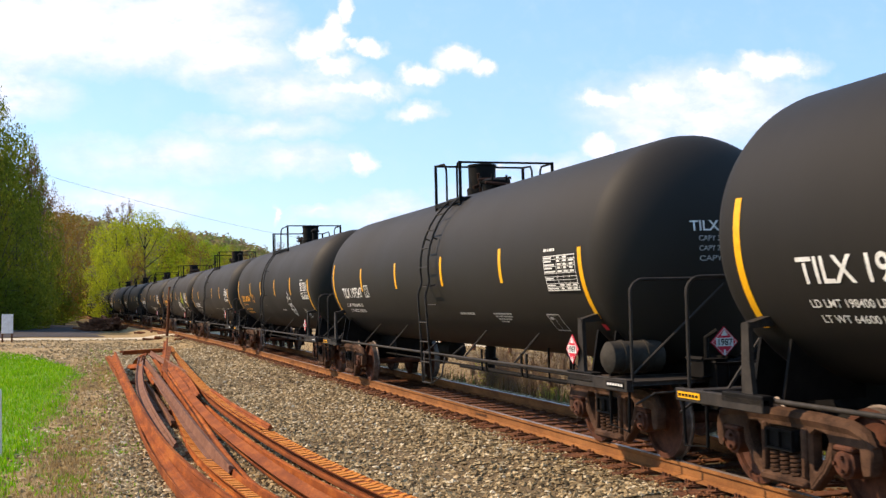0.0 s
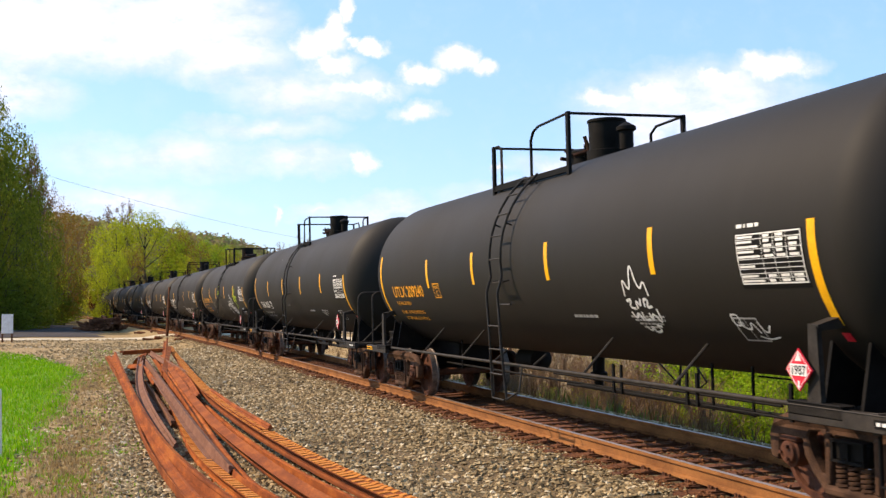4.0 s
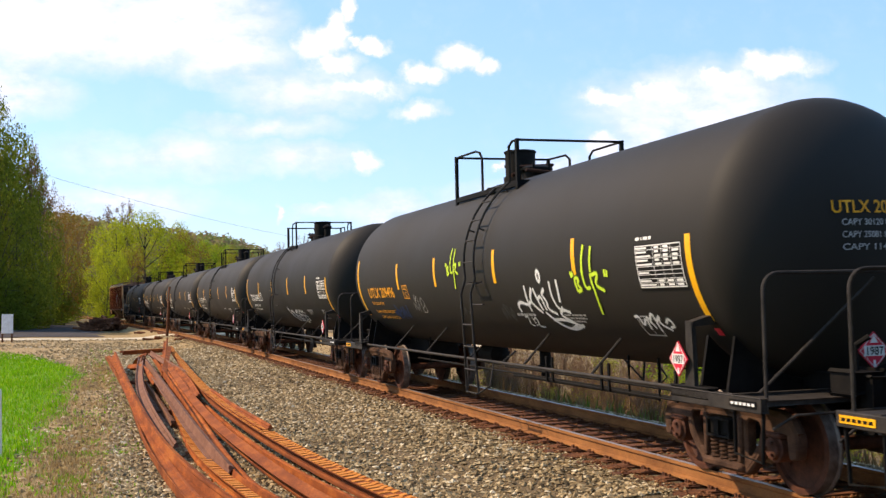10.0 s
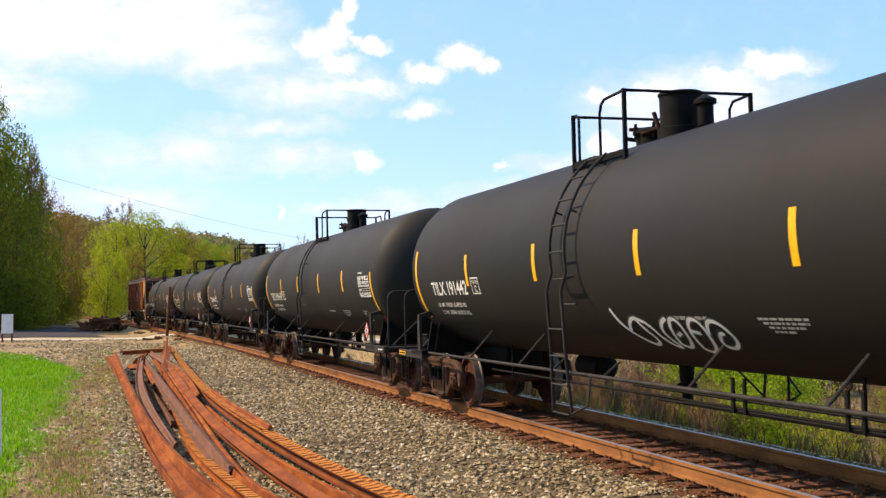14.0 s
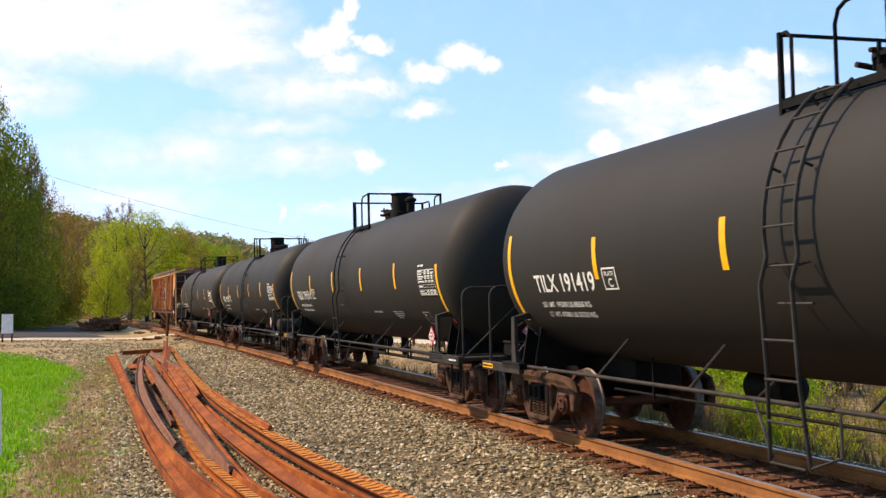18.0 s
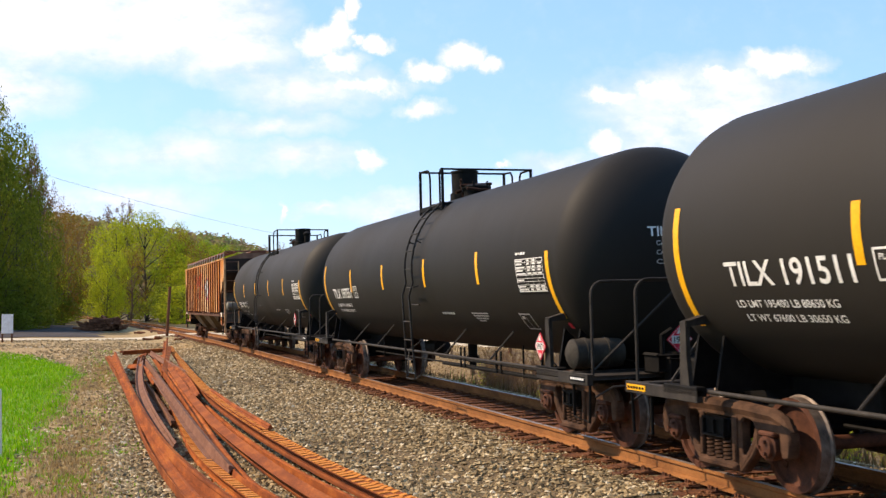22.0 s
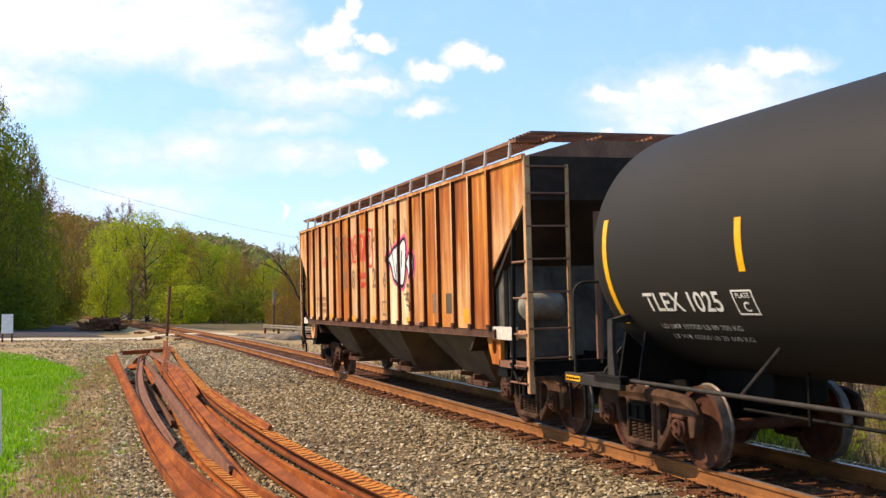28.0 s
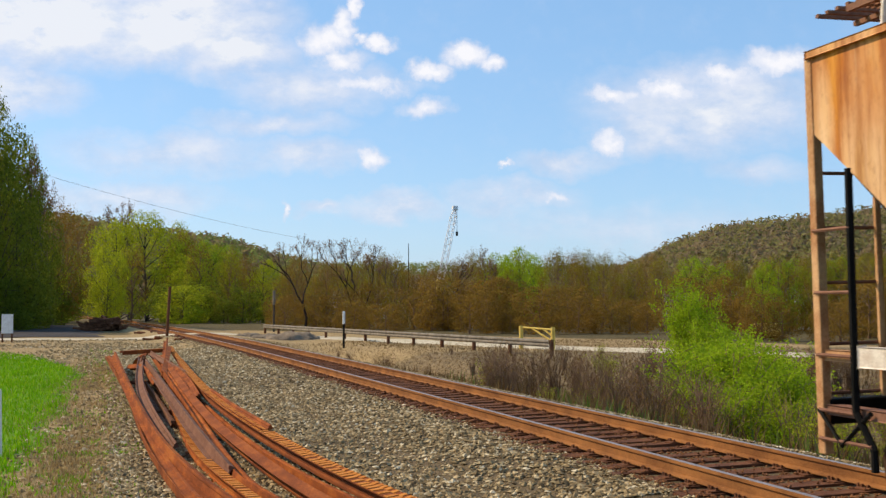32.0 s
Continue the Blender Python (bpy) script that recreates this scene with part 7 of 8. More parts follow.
scrap_rail([(1.95, 38.0, -0.05), (1.86, 26.0, -0.14), (2.05, 20.2, -0.23), (2.52, 15.2, -0.35), (3.05, 12.0, -0.43), (3.55, 9.5, -0.44)], 168, SCRAP, RUSTY, marks=True)
scrap_rail([(1.7, 40.0, -0.18), (1.62, 26.0, -0.28), (1.80, 19.5, -0.34), (2.15, 15.0, -0.41), (2.6, 12.0, -0.44), (3.0, 9.5, -0.44)], 95, SCRAP, RUSTY)
scrap_rail([(0.1, 42.49, 0.06), (1.7, 43.99, 0.09)], 75, SCRAP, "short rusty rail lying across the heap")
scrap_rail([(0.55, 40.5, -0.45), (0.62, 40.2, -0.05), (0.9, 39.0, 0.10)], 40, SCRAP, RUSTY)
scrap_rail([(1.9, 47.5, 0.35), (1.55, 40.0, -0.05), (1.35, 34.0, -0.2)], 30, SCRAP, RUSTY)
scrap_rail([(0.9, 34.0, -0.3), (1.1, 28.0, -0.34), (1.3, 24.0, -0.36)], 70, SCRAP, RUSTY)
scrap_rail([(0.35, 38.5, -0.30), (0.75, 34.0, -0.02), (0.95, 29.0, -0.2)], 120, SCRAP, RUSTY)
scrap_rail([(1.05, 40.0, 0.12), (1.3, 36.0, 0.06), (1.75, 30.0, -0.06)], 45, SCRAPDARK, DULL)
scrap_rail([(1.75, 41.5, 0.22), (1.5, 37.0, 0.08), (1.15, 31.0, -0.1)], 200, SCRAP, RUSTY)
scrap_rail([(0.62, 37.0, -0.44), (0.70, 36.8, -0.1), (0.78, 36.6, 0.14)], 10, SCRAPDARK, DULL)
scrap_rail([(1.5, 33.0, 0.0), (1.62, 28.0, -0.04), (1.55, 23.5, -0.1)], 75, SCRAP, RUSTY)
scrap_rail([(0.7, 31.0, -0.36), (0.85, 26.0, -0.4), (0.95, 21.0, -0.42)], 15, SCRAPDARK, DULL)
scrap_rail([(1.85, 24.0, -0.05), (2.0, 20.5, -0.10), (2.25, 17.5, -0.16)], 60, SCRAP, "short bent rusty rail lying on the heap")
# timbers under the heap
for yy in (33.5, 24.0):
    bm = box(bmesh.new(), 0.3, 1.6, yy - 0.12, yy + 0.12, -0.56, -0.40, 0.015)
    tagged(part("timber", bm, TIEWOOD, None), "dark old sleeper under the rail heap", "timber", "timbers under the heap")

# ---- far yard things ----
# road to the crossing and beyond
ROADMIX = two_tone("pale_gravel_road", (0.40, 0.33, 0.22), (0.58, 0.50, 0.36), 1.2, 0.95, fine=25)


def ribbon_road(name, label, line, width, mat, lift):
    bm = bmesh.new()
    prev = None
    p = [Vector((x, y, 0)) for x, y in line]
    for _ in range(3):
        q = [p[0]]
        for a, b in zip(p, p[1:]):
            q += [a * 0.75 + b * 0.25, a * 0.25 + b * 0.75]
        p = q + [p[-1]]
    for i, a in enumerate(p):
        d = (p[min(i + 1, len(p) - 1)] - p[max(i - 1, 0)]).normalized()
        nrm = Vector((-d.y, d.x, 0))
        row = []
        for k in range(7):
            q = a + nrm * (k / 6 - 0.5) * width * (1 + 0.06 * noise.noise(a * 0.7))
            row.append(bm.verts.new((q.x, q.y, ground_z(q.x, q.y) + lift * (1 if 0 < k < 6 else -1))))
        if prev:
            for k in range(6):
                bm.faces.new((prev[k], prev[k + 1], row[k + 1], row[k]))
        prev = row
    bmesh.ops.recalc_face_normals(bm, faces=bm.faces[:])
    tagged(part(name, bm, mat, None, "", 60), label, "road", kind="structure")


ribbon_road("road_1", "pale gravel road over the level crossing", ((-60, 84), (-20, 81), (0, 80), (6, 80), (12, 82)), 4.2, ROADMIX, 0.05)
ribbon_road("road_2", "pale road beyond the guard rail", ((8.5, 84), (14.2, 72), (18.0, 62), (22.4, 51), (27.5, 43), (37, 34), (57, 18)), 4.2, ROADMIX, 0.05)
# lot gravel, its colour lowered to stand for the trees' shade
LOT = two_tone("shaded_yard_gravel", (0.026, 0.021, 0.021), (0.06, 0.05, 0.047), 0.7, 0.95, fine=18)
ribbon_road("road_3", "grey gravel lot leading into the trees, coloured dark for their shade", ((-9, 85), (-10, 110), (-15, 150), (-24, 210)), 19, LOT, 0.04)

# guard rail along the road
GALV = two_tone("weathered_galvanised", (0.10, 0.085, 0.065), (0.26, 0.22, 0.17), 3.0, 0.8)
guard = thing("guard_rail", "weathered grey steel guard rail on posts beside the road", "guard rail")
ga, gb = Vector((11.0, 88.0, 0)), Vector((17.6, 44.0, 0))
gd = (gb - ga).normalized()
gn = Vector((-gd.y, gd.x, 0))
W_BEAM = ((-0.02, 0.0), (-0.08, 0.05), (-0.08, 0.10), (-0.02, 0.15), (-0.02, 0.17), (-0.08, 0.21), (-0.08, 0.27), (-0.02, 0.31), (0.0, 0.31), (-0.05, 0.26), (-0.05, 0.22), (0.0, 0.17), (0.0, 0.15), (-0.05, 0.10), (-0.05, 0.06), (0.0, 0.0))
for k in range(12):
    p0, p1 = ga.lerp(gb, k / 12), ga.lerp(gb, (k + 1) / 12 - 0.0005)
    st = [(Vector((p.x, p.y, 0.02)), gn, Vector((0, 0, 1))) for p in (p0, p1)]
    part("beam", sweep(st, W_BEAM), GALV, guard)
for k in range(13):
    p = ga.lerp(gb, k / 12)
    bm = box(bmesh.new(), -0.08, 0.08, -0.06, 0.06, ground_z(p.x, p.y) - 0.3, 0.34, 0.01)
    part("post", bm, TIEWOOD, guard, at=Matrix.Translation((p.x + gn.x * 0.09, p.y + gn.y * 0.09, 0)) @ pose(0, 0, 0, 0, 0, math.degrees(math.atan2(gd.x, gd.y)) * -1))

# yellow height gate
YELLOW_PAINT = two_tone("yellow_paint", (0.5, 0.33, 0.06), (0.7, 0.5, 0.12), 4.0, 0.6)
gate = thing("barrier_gate", "yellow painted steel swing gate beside the road", "gate")
(xa, ya), (xb, yb) = bearing(922, 56), bearing(978, 55)
za = ground_z(xa, ya)
for (x, y), top in (((xa, ya), 0.78), ((xb, yb), 0.72)):
    bm = bmesh.new()
    tube(bm, [(x, y, za - 0.1), (x, y, top)], 0.11, 12)
    part("post", bm, YELLOW_PAINT, gate, smooth=50)
bm = bmesh.new()
tube(bm, [(xa, ya, 0.70), (xb, yb, 0.60)], 0.05, 8)
part("arm", bm, YELLOW_PAINT, gate, smooth=50)
for f0, z1, f1, z2 in ((0.35, 0.64, 1.0, 0.0), (0.7, 0.62, 0.98, 0.3)):
    bm = bmesh.new()
    tube(bm, [(xa + (xb - xa) * f0, ya + (yb - ya) * f0, z1), (xa + (xb - xa) * f1, ya + (yb - ya) * f1, z2)], 0.05, 8)
    part("brace", bm, YELLOW_PAINT, gate, smooth=50)

# posts and signs
def post(label, x, y, h, r, mat, tilt=(0, 0), cap=None):
    z = ground_z(x, y)
    th = thing("marker_post", label, "post", at=Matrix.Translation((x, y, z)))
    bm = bmesh.new()
    tube(bm, [(0, 0, -0.2), (tilt[0] * h, tilt[1] * h, h)], r, 8)
    part("pole", bm, mat, th, smooth=50)
    if cap:
        bm = bmesh.new()
        tube(bm, [(tilt[0] * h * 0.6, tilt[1] * h * 0.6, h * 0.66), (tilt[0] * h * 1.01, tilt[1] * h * 1.01, h * 1.01)], r * 1.25, 8)
        part("sleeve", bm, cap, th, smooth=50)


ORANGE_POST = two_tone("orange_marker", (0.6, 0.1, 0.01), (0.75, 0.18, 0.03), 6.0, 0.5)
post("weathered dark leaning timber pole by the crossing", 3.1, 77.0, 3.35, 0.10, TIEWOOD, (0.05, 0.0))
post("thin dark post with a white top", 12.1, 61.2, 2.05, 0.06, BLACK, (0, 0), WHITE_PAINT)
post("thin grey utility post by the road end", 12.3, 92.0, 3.4, 0.09, BARK, (0.0, 0), GALV)
post("white marker post in the grass", -1.72, 18.3, 1.05, 0.035, WHITE_PAINT, (-0.035, 0), None)
post("orange plastic marker post in the grass", -1.80, 18.9, 1.75, 0.014, ORANGE_POST, (-0.02, 0), None)
sign = thing("yard_sign", "small blank white sign on two wooden posts", "sign", at=Matrix.Translation((-6.7, 74.0, ground_z(-6.7, 74.0))))
bm = box(bmesh.new(), -0.34, 0.34, -0.03, 0.03, 0.55, 1.75, 0.01)
part("panel", bm, WHITE_PAINT, sign)
for xx in (-0.28, 0.28):
    bm = box(bmesh.new(), xx - 0.05, xx + 0.05, 0.031, 0.12, -0.2, 1.6, 0.01)
    part("post", bm, TIEWOOD, sign)

# an overhead cable sagging across the yard
(cx0, cy0), (cx1, cy1) = bearing(-60, 112), bearing(620, 175)
line = []
for k in range(13):
    f = k / 12
    line.append((cx0 + (cx1 - cx0) * f, cy0 + (cy1 - cy0) * f, 16.2 - 5.0 * f - 4 * f * (1 - f) * 1.0))
bm = bmesh.new()
tube(bm, line, 0.016, 5)
tagged(part("overhead_cable", bm, GALV, None), "thin black overhead cable sagging between the trees", "cable")

# heap of old sleepers across the crossing
r9 = random.Random(90)
for k in range(48):
    lay = 0 if k < 18 else 1 if k < 31 else 2 if k < 41 else 3
    spread = 1.7 - 0.42 * lay
    x, y = -1.4 + r9.uniform(-spread, spread), 107 + r9.uniform(-0.8, 0.8)
    z = ground_z(x, y) + 0.11 + 0.30 * lay
    bm = box(bmesh.new(), -1.2, 1.2, -0.12, 0.12, -0.1, 0.1, 0.015)
    m = Matrix.Translation((x, y, z)) @ pose(0, 0, 0, 0, r9.uniform(-22, 22), r9.uniform(-80, 80))
    tagged(part("old_sleeper", bm, TIEWOOD, None, at=m), "dark broken old sleeper in a heap", "sleeper", "heap of old sleepers")
SPOIL = two_tone("brown_grey_spoil", (0.11, 0.08, 0.055), (0.24, 0.185, 0.13), 3.0, 0.95, fine=22, depth=0.05)
# grey spoil mounds by the crossing
for x, y, s in ((9.6, 74.0, 0.9), (10.8, 71.5, 1.2), (8.6, 77, 0.7)):
    bm = bmesh.new()
    bmesh.ops.create_icosphere(bm, subdivisions=4, radius=1.0)
    for v in bm.verts:
        v.co = Vector((v.co.x * s * 1.5, v.co.y * s * 1.2, max(v.co.z, -0.2) * s * 0.42 * (1 + 0.35 * noise.noise(v.co * 1.7))))
        v.co += Vector((noise.noise(v.co * 3), noise.noise(v.co * 3 + Vector((5, 0, 0))), noise.noise(v.co * 4))) * 0.14
    tagged(part("spoil_heap", bm, SPOIL, None, "", 50, Matrix.Translation((x, y, ground_z(x, y) - 0.05))), "low heap of grey spoil", "heap", "heaps of spoil")
# scattered scrap beside the crossing
for k in range(16):
    x, y = r9.uniform(1.6, 4.0), r9.uniform(66, 110)
    if y > 88:
        x -= (y - 88) * 0.06
    bm = box(bmesh.new(), -r9.uniform(0.15, 0.5), r9.uniform(0.15, 0.5), -0.07, 0.07, 0.0, 0.14, 0.02)
    m = Matrix.Translation((x, y, ground_z(x, y))) @ pose(0, 0, 0, 0, r9.uniform(-6, 6), r9.uniform(0, 180))
    tagged(part("scrap_piece", bm, SCRAP if k % 2 else TIEWOOD, None, at=m), "rusty offcut lying by the crossing", "scrap", "scrap by the crossing")

# crane boom far off, and a thin mast
WHITE_STEEL = two_tone("pale_crane_steel", (0.7, 0.72, 0.74), (0.82, 0.83, 0.85), 0.5, 0.5)
crane = thing("crane", "pale lattice crane boom rising over far trees", "crane")
cx, cy = bearing(779, 300)
ex, ey = bearing(805, 300)
foot, tip = Vector((cx, cy, 8.0)), Vector((ex, ey, 28.0))
ax = (tip - foot).normalized()
sd = ax.cross(Vector((0, 1, 0))).normalized()
for a, b in ((-1, -1), (1, -1), (1, 1), (-1, 1)):
    bm = bmesh.new()
    off = sd * a * 0.75 + Vector((0, b * 0.75, 0))
    tube(bm, [foot + off, tip - ax * 2 + off * 0.9, tip + off * 0.2], 0.11, 5)
    part("chord", bm, WHITE_STEEL, crane)
bm = bmesh.new()
for k in range(22):
    a = foot.lerp(tip, k / 22)
    b = foot.lerp(tip, (k + 1) / 22)
    s = 1 if k % 2 else -1
    for yy in (-0.75, 0.75):
        tube(bm, [a + sd * 0.75 * s + Vector((0, yy, 0)), b - sd * 0.75 * s + Vector((0, yy, 0))], 0.05, 4)
tagged(part("lacing", bm, WHITE_STEEL, crane), kind="stuff")
bm = bmesh.new()
box(bm, tip.x - 0.7, tip.x + 0.7, tip.y - 0.6, tip.y + 0.6, tip.z - 0.2, tip.z + 1.0, 0.1)
part("head", bm, WHITE_STEEL, crane)
bm = bmesh.new()
tube(bm, [tip + Vector((0.6, 0, 0)), tip + Vector((0.6, 0, -6.0))], 0.06, 5)
box(bm, tip.x + 0.3, tip.x + 0.9, tip.y - 0.3, tip.y + 0.3, tip.z - 7.2, tip.z - 6.0, 0.1)
part("hoist_block", bm, GREYIRON, crane)
bm = bmesh.new()
box(bm, cx - 3, cx + 3, cy - 3, cy + 3, -0.5, 3.5, 0.2)
box(bm, cx - 0.9, cx + 0.9, cy - 0.9, cy + 0.9, 3.5, 9.0, 0.1)
part("carbody", bm, YELLOW_PAINT, crane)
mx_, my_ = bearing(723, 420)
mast = thing("radio_mast", "thin dark radio mast on the horizon", "mast")
bm = bmesh.new()
tube(bm, [(mx_, my_, -0.5), (mx_, my_, 25.5)], [0.35, 0.12], 6)
part("pole", bm, BLACK, mast)


# buildings and a yellow skip beyond the road
SIDING = two_tone("white_siding", (0.55, 0.55, 0.53), (0.72, 0.72, 0.7), 0.6, 0.7, 0.0, (1, 1, 6))
SHINGLE = two_tone("grey_shingles", (0.16, 0.15, 0.14), (0.28, 0.27, 0.25), 2.0, 0.9)
GLASS = two_tone("dark_glass", (0.02, 0.025, 0.03), (0.05, 0.055, 0.06), 2.0, 0.12)


def house(px, d, w, dep, h):
    x, y = bearing(px, d)
    th = thing("house", "small white sided house with a grey roof", "house", "houses beyond the road", at=Matrix.Translation((x, y, ground_z(x, y))) @ pose(0, 0, 0, 0, 0, -28))
    bm = box(bmesh.new(), -w / 2, w / 2, -dep / 2, dep / 2, -0.5, h, 0.02)
    wall = part("wall", bm, SIDING, th)
    bm = bmesh.new()
    prism(bm, [(-dep / 2 - 0.3, h + 0.003), (dep / 2 + 0.3, h + 0.003), (0, h + dep * 0.3)], -w / 2 - 0.3, w / 2 + 0.3)
    part("roof", bm, SHINGLE, th)
    for k in (-0.3, 0.0, 0.3):
        bm = box(bmesh.new(), k * w - 0.5, k * w + 0.5, -dep / 2 - 0.06, -dep / 2 - 0.003, h * 0.35, h * 0.8, 0.01)
        win = part("window", bm, WHITE_PAINT, th)
        bm = box(bmesh.new(), k * w - 0.42, k * w + 0.42, -dep / 2 - 0.075, -dep / 2 - 0.064, h * 0.38, h * 0.77)
        part("pane", bm, GLASS, win)


house(1462, 105, 7, 5, 2.4)
house(1535, 112, 12, 5, 2.6)
house(1240, 150, 9, 5, 2.4)
house(640, 190, 9, 6, 3)
x, y = bearing(1356, 78)
skip = thing("skip", "yellow steel waste skip beyond the road", "skip", at=Matrix.Translation((x, y, ground_z(x, y))) @ pose(0, 0, 0, 0, 0, -25) @ Matrix.Diagonal((0.55, 0.55, 0.75, 1)))
bm = bmesh.new()
prism(bm, [(-0.9, 0.15), (0.9, 0.15), (1.0, 1.3), (-1.0, 1.3)], -1.5, 1.5)
part("body", bm, YELLOW_PAINT, skip)
for yy in (-0.6, 0.6):
    bm = box(bmesh.new(), -1.5, 1.5, yy - 0.08, yy + 0.08, 0.0, 0.15)
    part("skid", bm, BLACK, skip)
for k in range(5):
    bm = box(bmesh.new(), -1.4 + k * 0.66, -1.3 + k * 0.66, -1.06, -1.0, 0.2, 1.3)
    part("rib", bm, YELLOW_PAINT, skip)


# ---- clouds, far behind everything, drifting slowly ----
def cloud_paint():
    """Soft lavender veils with crisp white heaps in front of them."""
    n = Net("cloud_vapour")
    n.n.remove(n.b)

    def warped(scale, amount):
        warp = n.n.new("ShaderNodeTexNoise")
        warp.inputs["Scale"].default_value, warp.inputs["Detail"].default_value, warp.inputs["Roughness"].default_value = scale, 5, 0.6
        n.l.new(n.tc.outputs["Object"], warp.inputs["Vector"])
        sub = n.n.new("ShaderNodeVectorMath")
        sub.operation = "SUBTRACT"
        sub.inputs[1].default_value = (0.5, 0.5, 0.5)
        n.l.new(warp.outputs["Color"], sub.inputs[0])
        sc = n.n.new("ShaderNodeVectorMath")
        sc.operation = "SCALE"
        sc.inputs["Scale"].default_value = amount
        n.l.new(sub.outputs[0], sc.inputs[0])
        add = n.n.new("ShaderNodeVectorMath")
        n.l.new(n.tc.outputs["Object"], add.inputs[0])
        n.l.new(sc.outputs[0], add.inputs[1])
        return add.outputs[0]

    def heaps(rows, at):
        total = None
        for cx, cy, rx, ry, k in rows:
            mp = n.n.new("ShaderNodeMapping")
            mp.vector_type = "TEXTURE"
            mp.inputs["Location"].default_value = ((cx - 8 - 784) * PX, (441 - cy - 4) * PX, 0)
            mp.inputs["Scale"].default_value = (rx * PX, ry * PX, 1e6)
            n.l.new(at, mp.inputs[0])
            ln = n.n.new("ShaderNodeVectorMath")
            ln.operation = "LENGTH"
            n.l.new(mp.outputs[0], ln.inputs[0])
            v = n.math("MULTIPLY", n.math("SUBTRACT", 1.0, ln.outputs["Value"], True), k)
            total = v if total is None else n.math("MAXIMUM", total, v)
        return total

    def grey(fac, stops):
        return n.ramp(fac, [(q, (v,) * 3) for q, v in stops])
    fluff = n.math("SUBTRACT", n.noise(0.009, 6, 0.64), 0.5)
    wisp = n.math("SUBTRACT", n.noise(0.0055, 6, 0.6, n.coord((1.0, 1.8, 1.0))), 0.5)
    heap, veil = heaps(HEAPS, warped(0.010, 110.0)), heaps(VEILS, warped(0.005, 180.0))
    d1 = n.math("ADD", heap, n.math("MULTIPLY", fluff, n.math("MULTIPLY", n.math("ADD", heap, 0.10), 2.2)))
    d2 = n.math("ADD", veil, n.math("MULTIPLY", wisp, n.math("MULTIPLY", n.math("ADD", veil, 0.05), 2.4)))
    a1 = grey(d1, [(0.0, 0.0), (0.18, 0.28), (0.42, 0.75), (0.8, 0.95)])
    a2 = grey(d2, [(0.0, 0.0), (0.2, 0.34), (0.45, 0.66), (0.8, 0.92)])
    low = n.ramp(n.noise(0.008, 4, 0.6, n.coord((1, 1.6, 1))), [(0.33, (0.58, 0.66, 0.82)), (0.62, (0.76, 0.78, 0.87))])
    low = n.mix(grey(d2, [(0.35, 0.0), (0.8, 1.0)]), low, (0.84, 0.87, 0.91))
    high = n.ramp(d1, [(0.2, (0.78, 0.80, 0.90)), (0.7, (0.95, 0.95, 0.97))])
    em = n.n.new("ShaderNodeEmission")
    em.inputs[1].default_value = 1.0
    n.l.new(n.mix(a1, low, high), em.inputs[0])
    tr = n.n.new("ShaderNodeBsdfTransparent")
    mx = n.n.new("ShaderNodeMixShader")
    n.l.new(n.math("MAXIMUM", a1, a2), mx.inputs[0])
    n.l.new(tr.outputs[0], mx.inputs[1])
    n.l.new(em.outputs[0], mx.inputs[2])
    n.l.new(mx.outputs[0], n.n["Material Output"].inputs[0])
    n.m.cycles.emission_sampling = "NONE"
    return n.m


CLOUD_D = 3600.0
PX = CLOUD_D * TAN
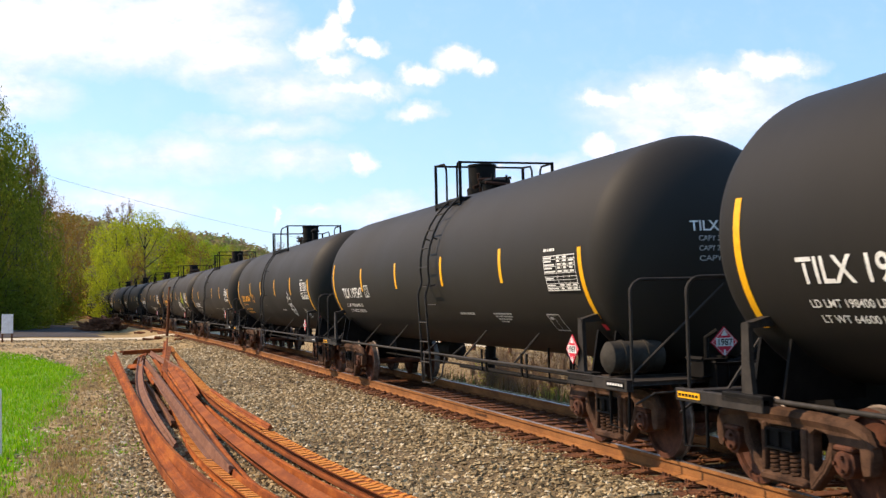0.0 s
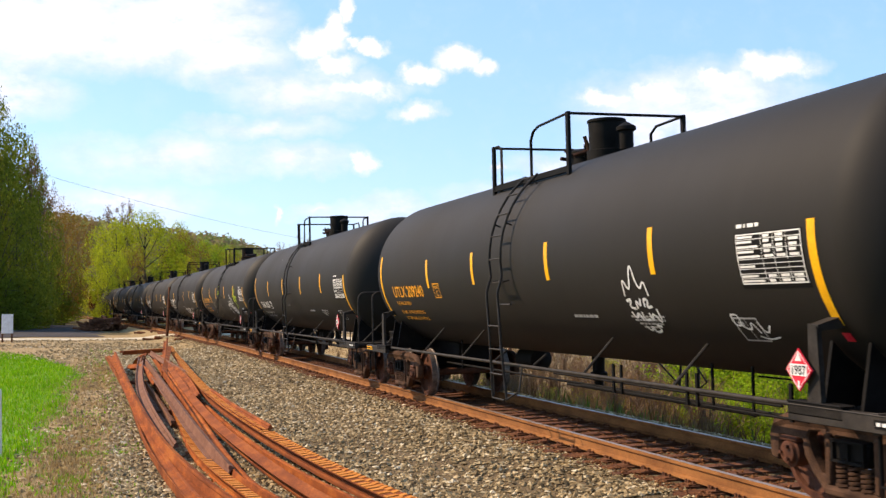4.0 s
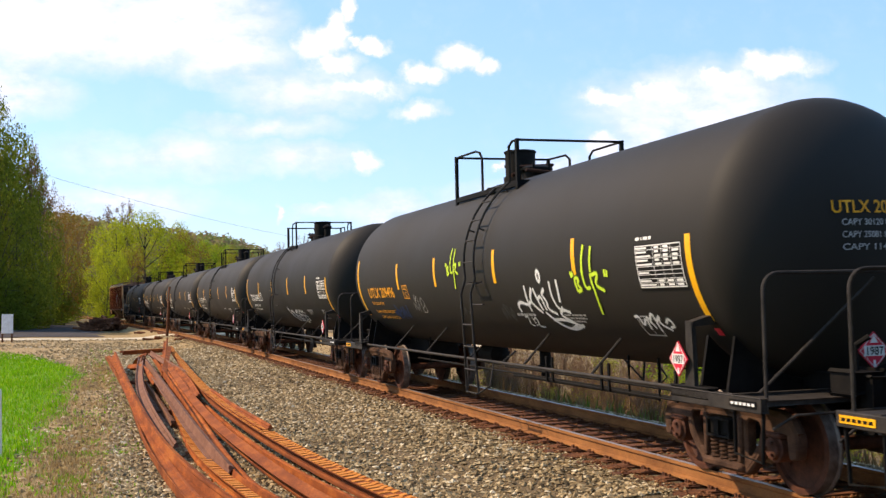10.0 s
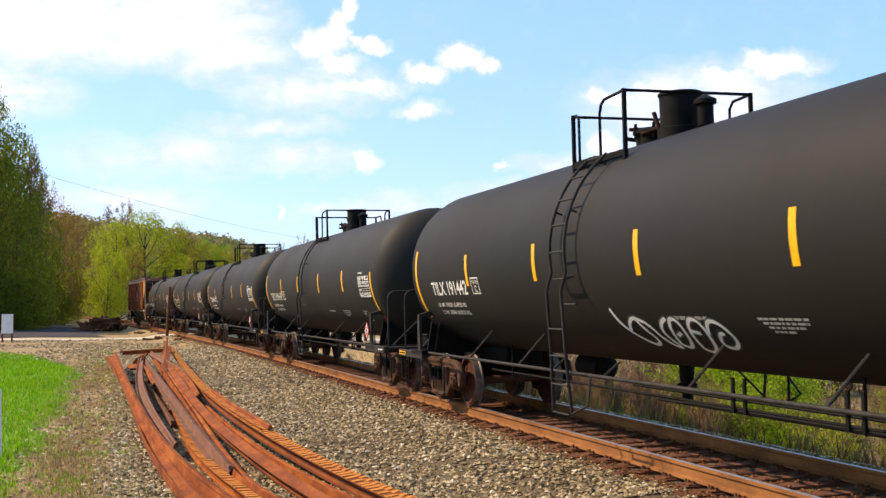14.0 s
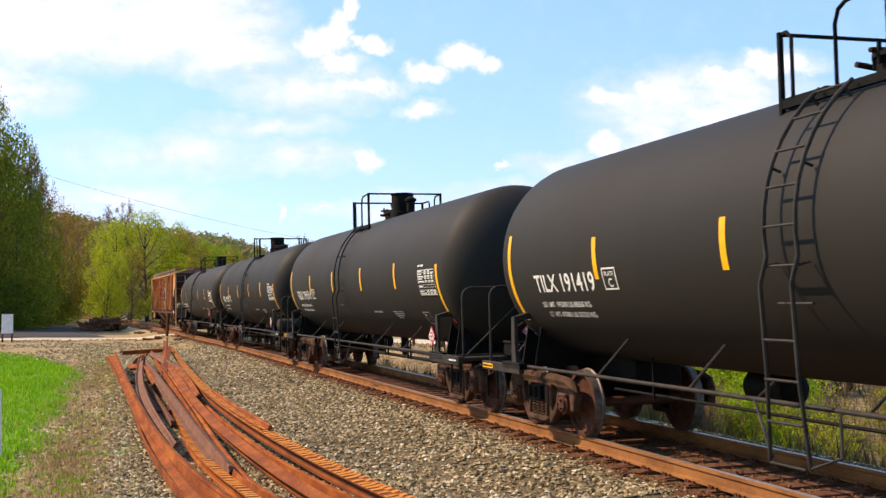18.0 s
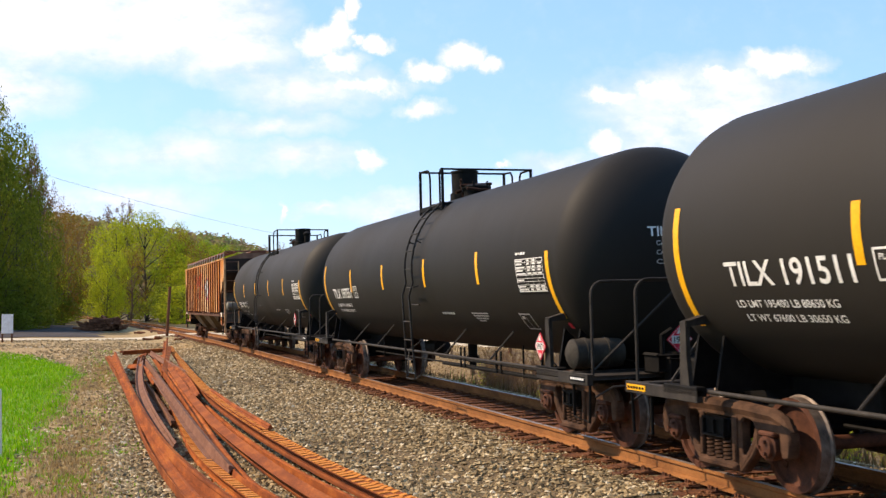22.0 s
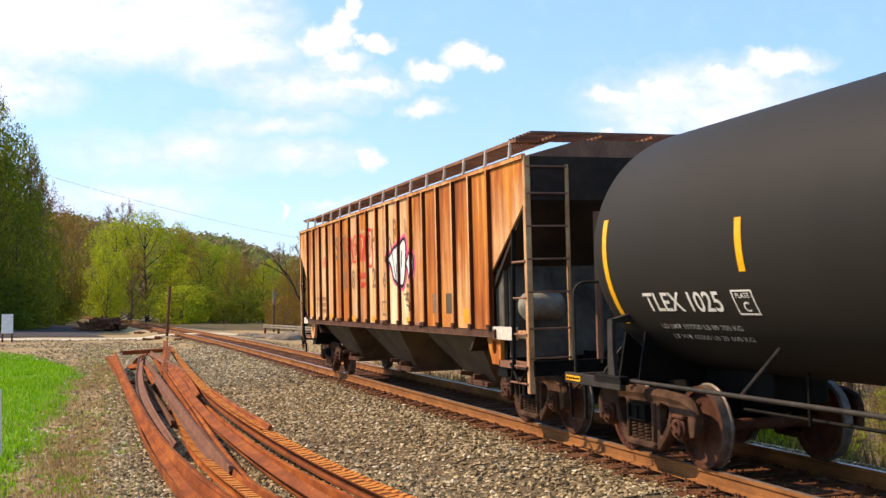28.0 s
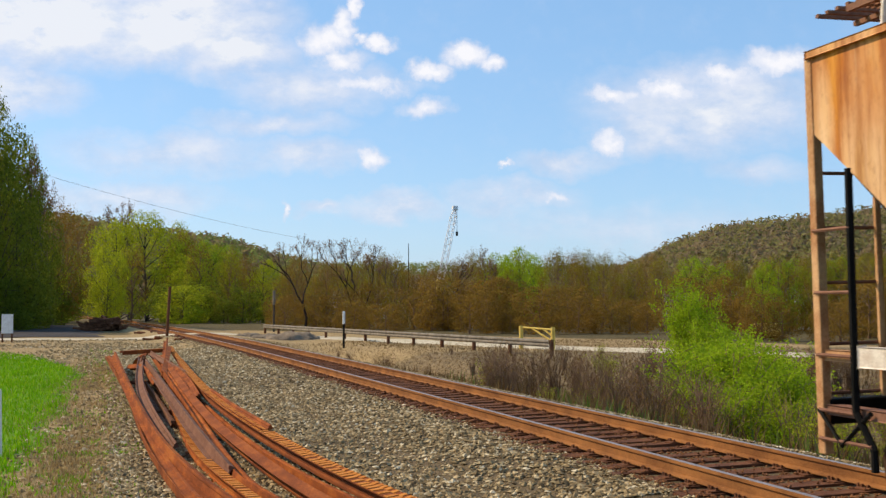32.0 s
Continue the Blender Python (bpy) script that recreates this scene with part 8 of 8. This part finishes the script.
# centre, half-width, half-height and weight of each swelling
HEAPS = ((575, 76, 62, 46, 1.0), (608, 44, 30, 46, 1.0), (626, 12, 16, 34, 0.9), (674, 80, 36, 18, 1.0), (640, 72, 22, 14, 0.8), (762, 124, 50, 26, 1.0), (820, 102, 52, 32, 1.0))
HEAPS += ((870, 113, 30, 22, 0.9), (600, 110, 80, 30, 0.7), (650, 152, 130, 26, 0.7), (752, 190, 66, 22, 0.7), (658, 276, 32, 26, 0.9), (896, 288, 20, 8, 0.8))
HEAPS += ((1085, 168, 72, 24, 0.9), (1180, 155, 80, 26, 0.8), (1280, 132, 100, 30, 0.8), (1390, 112, 110, 36, 0.8), (1078, 256, 46, 34, 0.8), (980, 354, 42, 18, 0.6), (505, 370, 10, 26, 0.7))
VEILS = ((60, 40, 320, 110, 1.15), (300, 30, 260, 100, 1.2), (420, 95, 130, 70, 1.0), (20, 160, 160, 70, 0.8), (560, 150, 190, 60, 0.7), (300, 270, 270, 55, 0.5), (480, 215, 170, 34, 0.6), (545, 278, 130, 44, 0.6))
VEILS += ((1260, 185, 280, 100, 0.75), (1180, 240, 180, 60, 0.6), (1000, 290, 120, 34, 0.6), (700, 366, 120, 34, 0.6), (900, 350, 150, 38, 0.5), (230, 350, 240, 44, 0.5), (570, 366, 70, 18, 0.5), (1340, 300, 120, 34, 0.4), (1100, 400, 380, 50, 0.3))
bm = bmesh.new()
rect(bm, -1500 * PX, 1500 * PX, -130 * PX, 900 * PX)
clouds = tagged(part("backdrop_clouds", bm, cloud_paint(), None), "white fair-weather clouds in a pale blue sky", "clouds", kind="structure")


def cloud_pose(px, py):
    return still @ Matrix.Translation((px * PX, -py * PX, -CLOUD_D))


# ---- what moves ----
def motions():
    times = [float(t) for t in range(0, 33)]
    spin_times = [k * 0.1 for k in range(0, 321)]
    for i, car in enumerate(cars):
        walk(car, [(t, car_pose(MIDS[i] + ADJUST[i] - travelled(t))) for t in times])
    walk(hopper, [(t, car_pose(HOPPER_MID - travelled(t))) for t in times])
    walk(clouds, [(0.0, cloud_pose(-8.0, 4.0)), (32.0, cloud_pose(8.0, -4.0))])
    # wheels turn as the train rolls towards the eye
    spins = [(t, math.degrees(travelled(t) - travelled(0)) / AXLE_R) for t in spin_times]
    for car in (*cars, hopper):
        for ob in car.children_recursive:
            if ob.name.split(".")[0] == "wheelset":
                y = ob.matrix_basis.translation.y
                walk(ob, [(t, pose(0, y, AXLE_R, a % 360.0)) for t, a in spins])


motions()
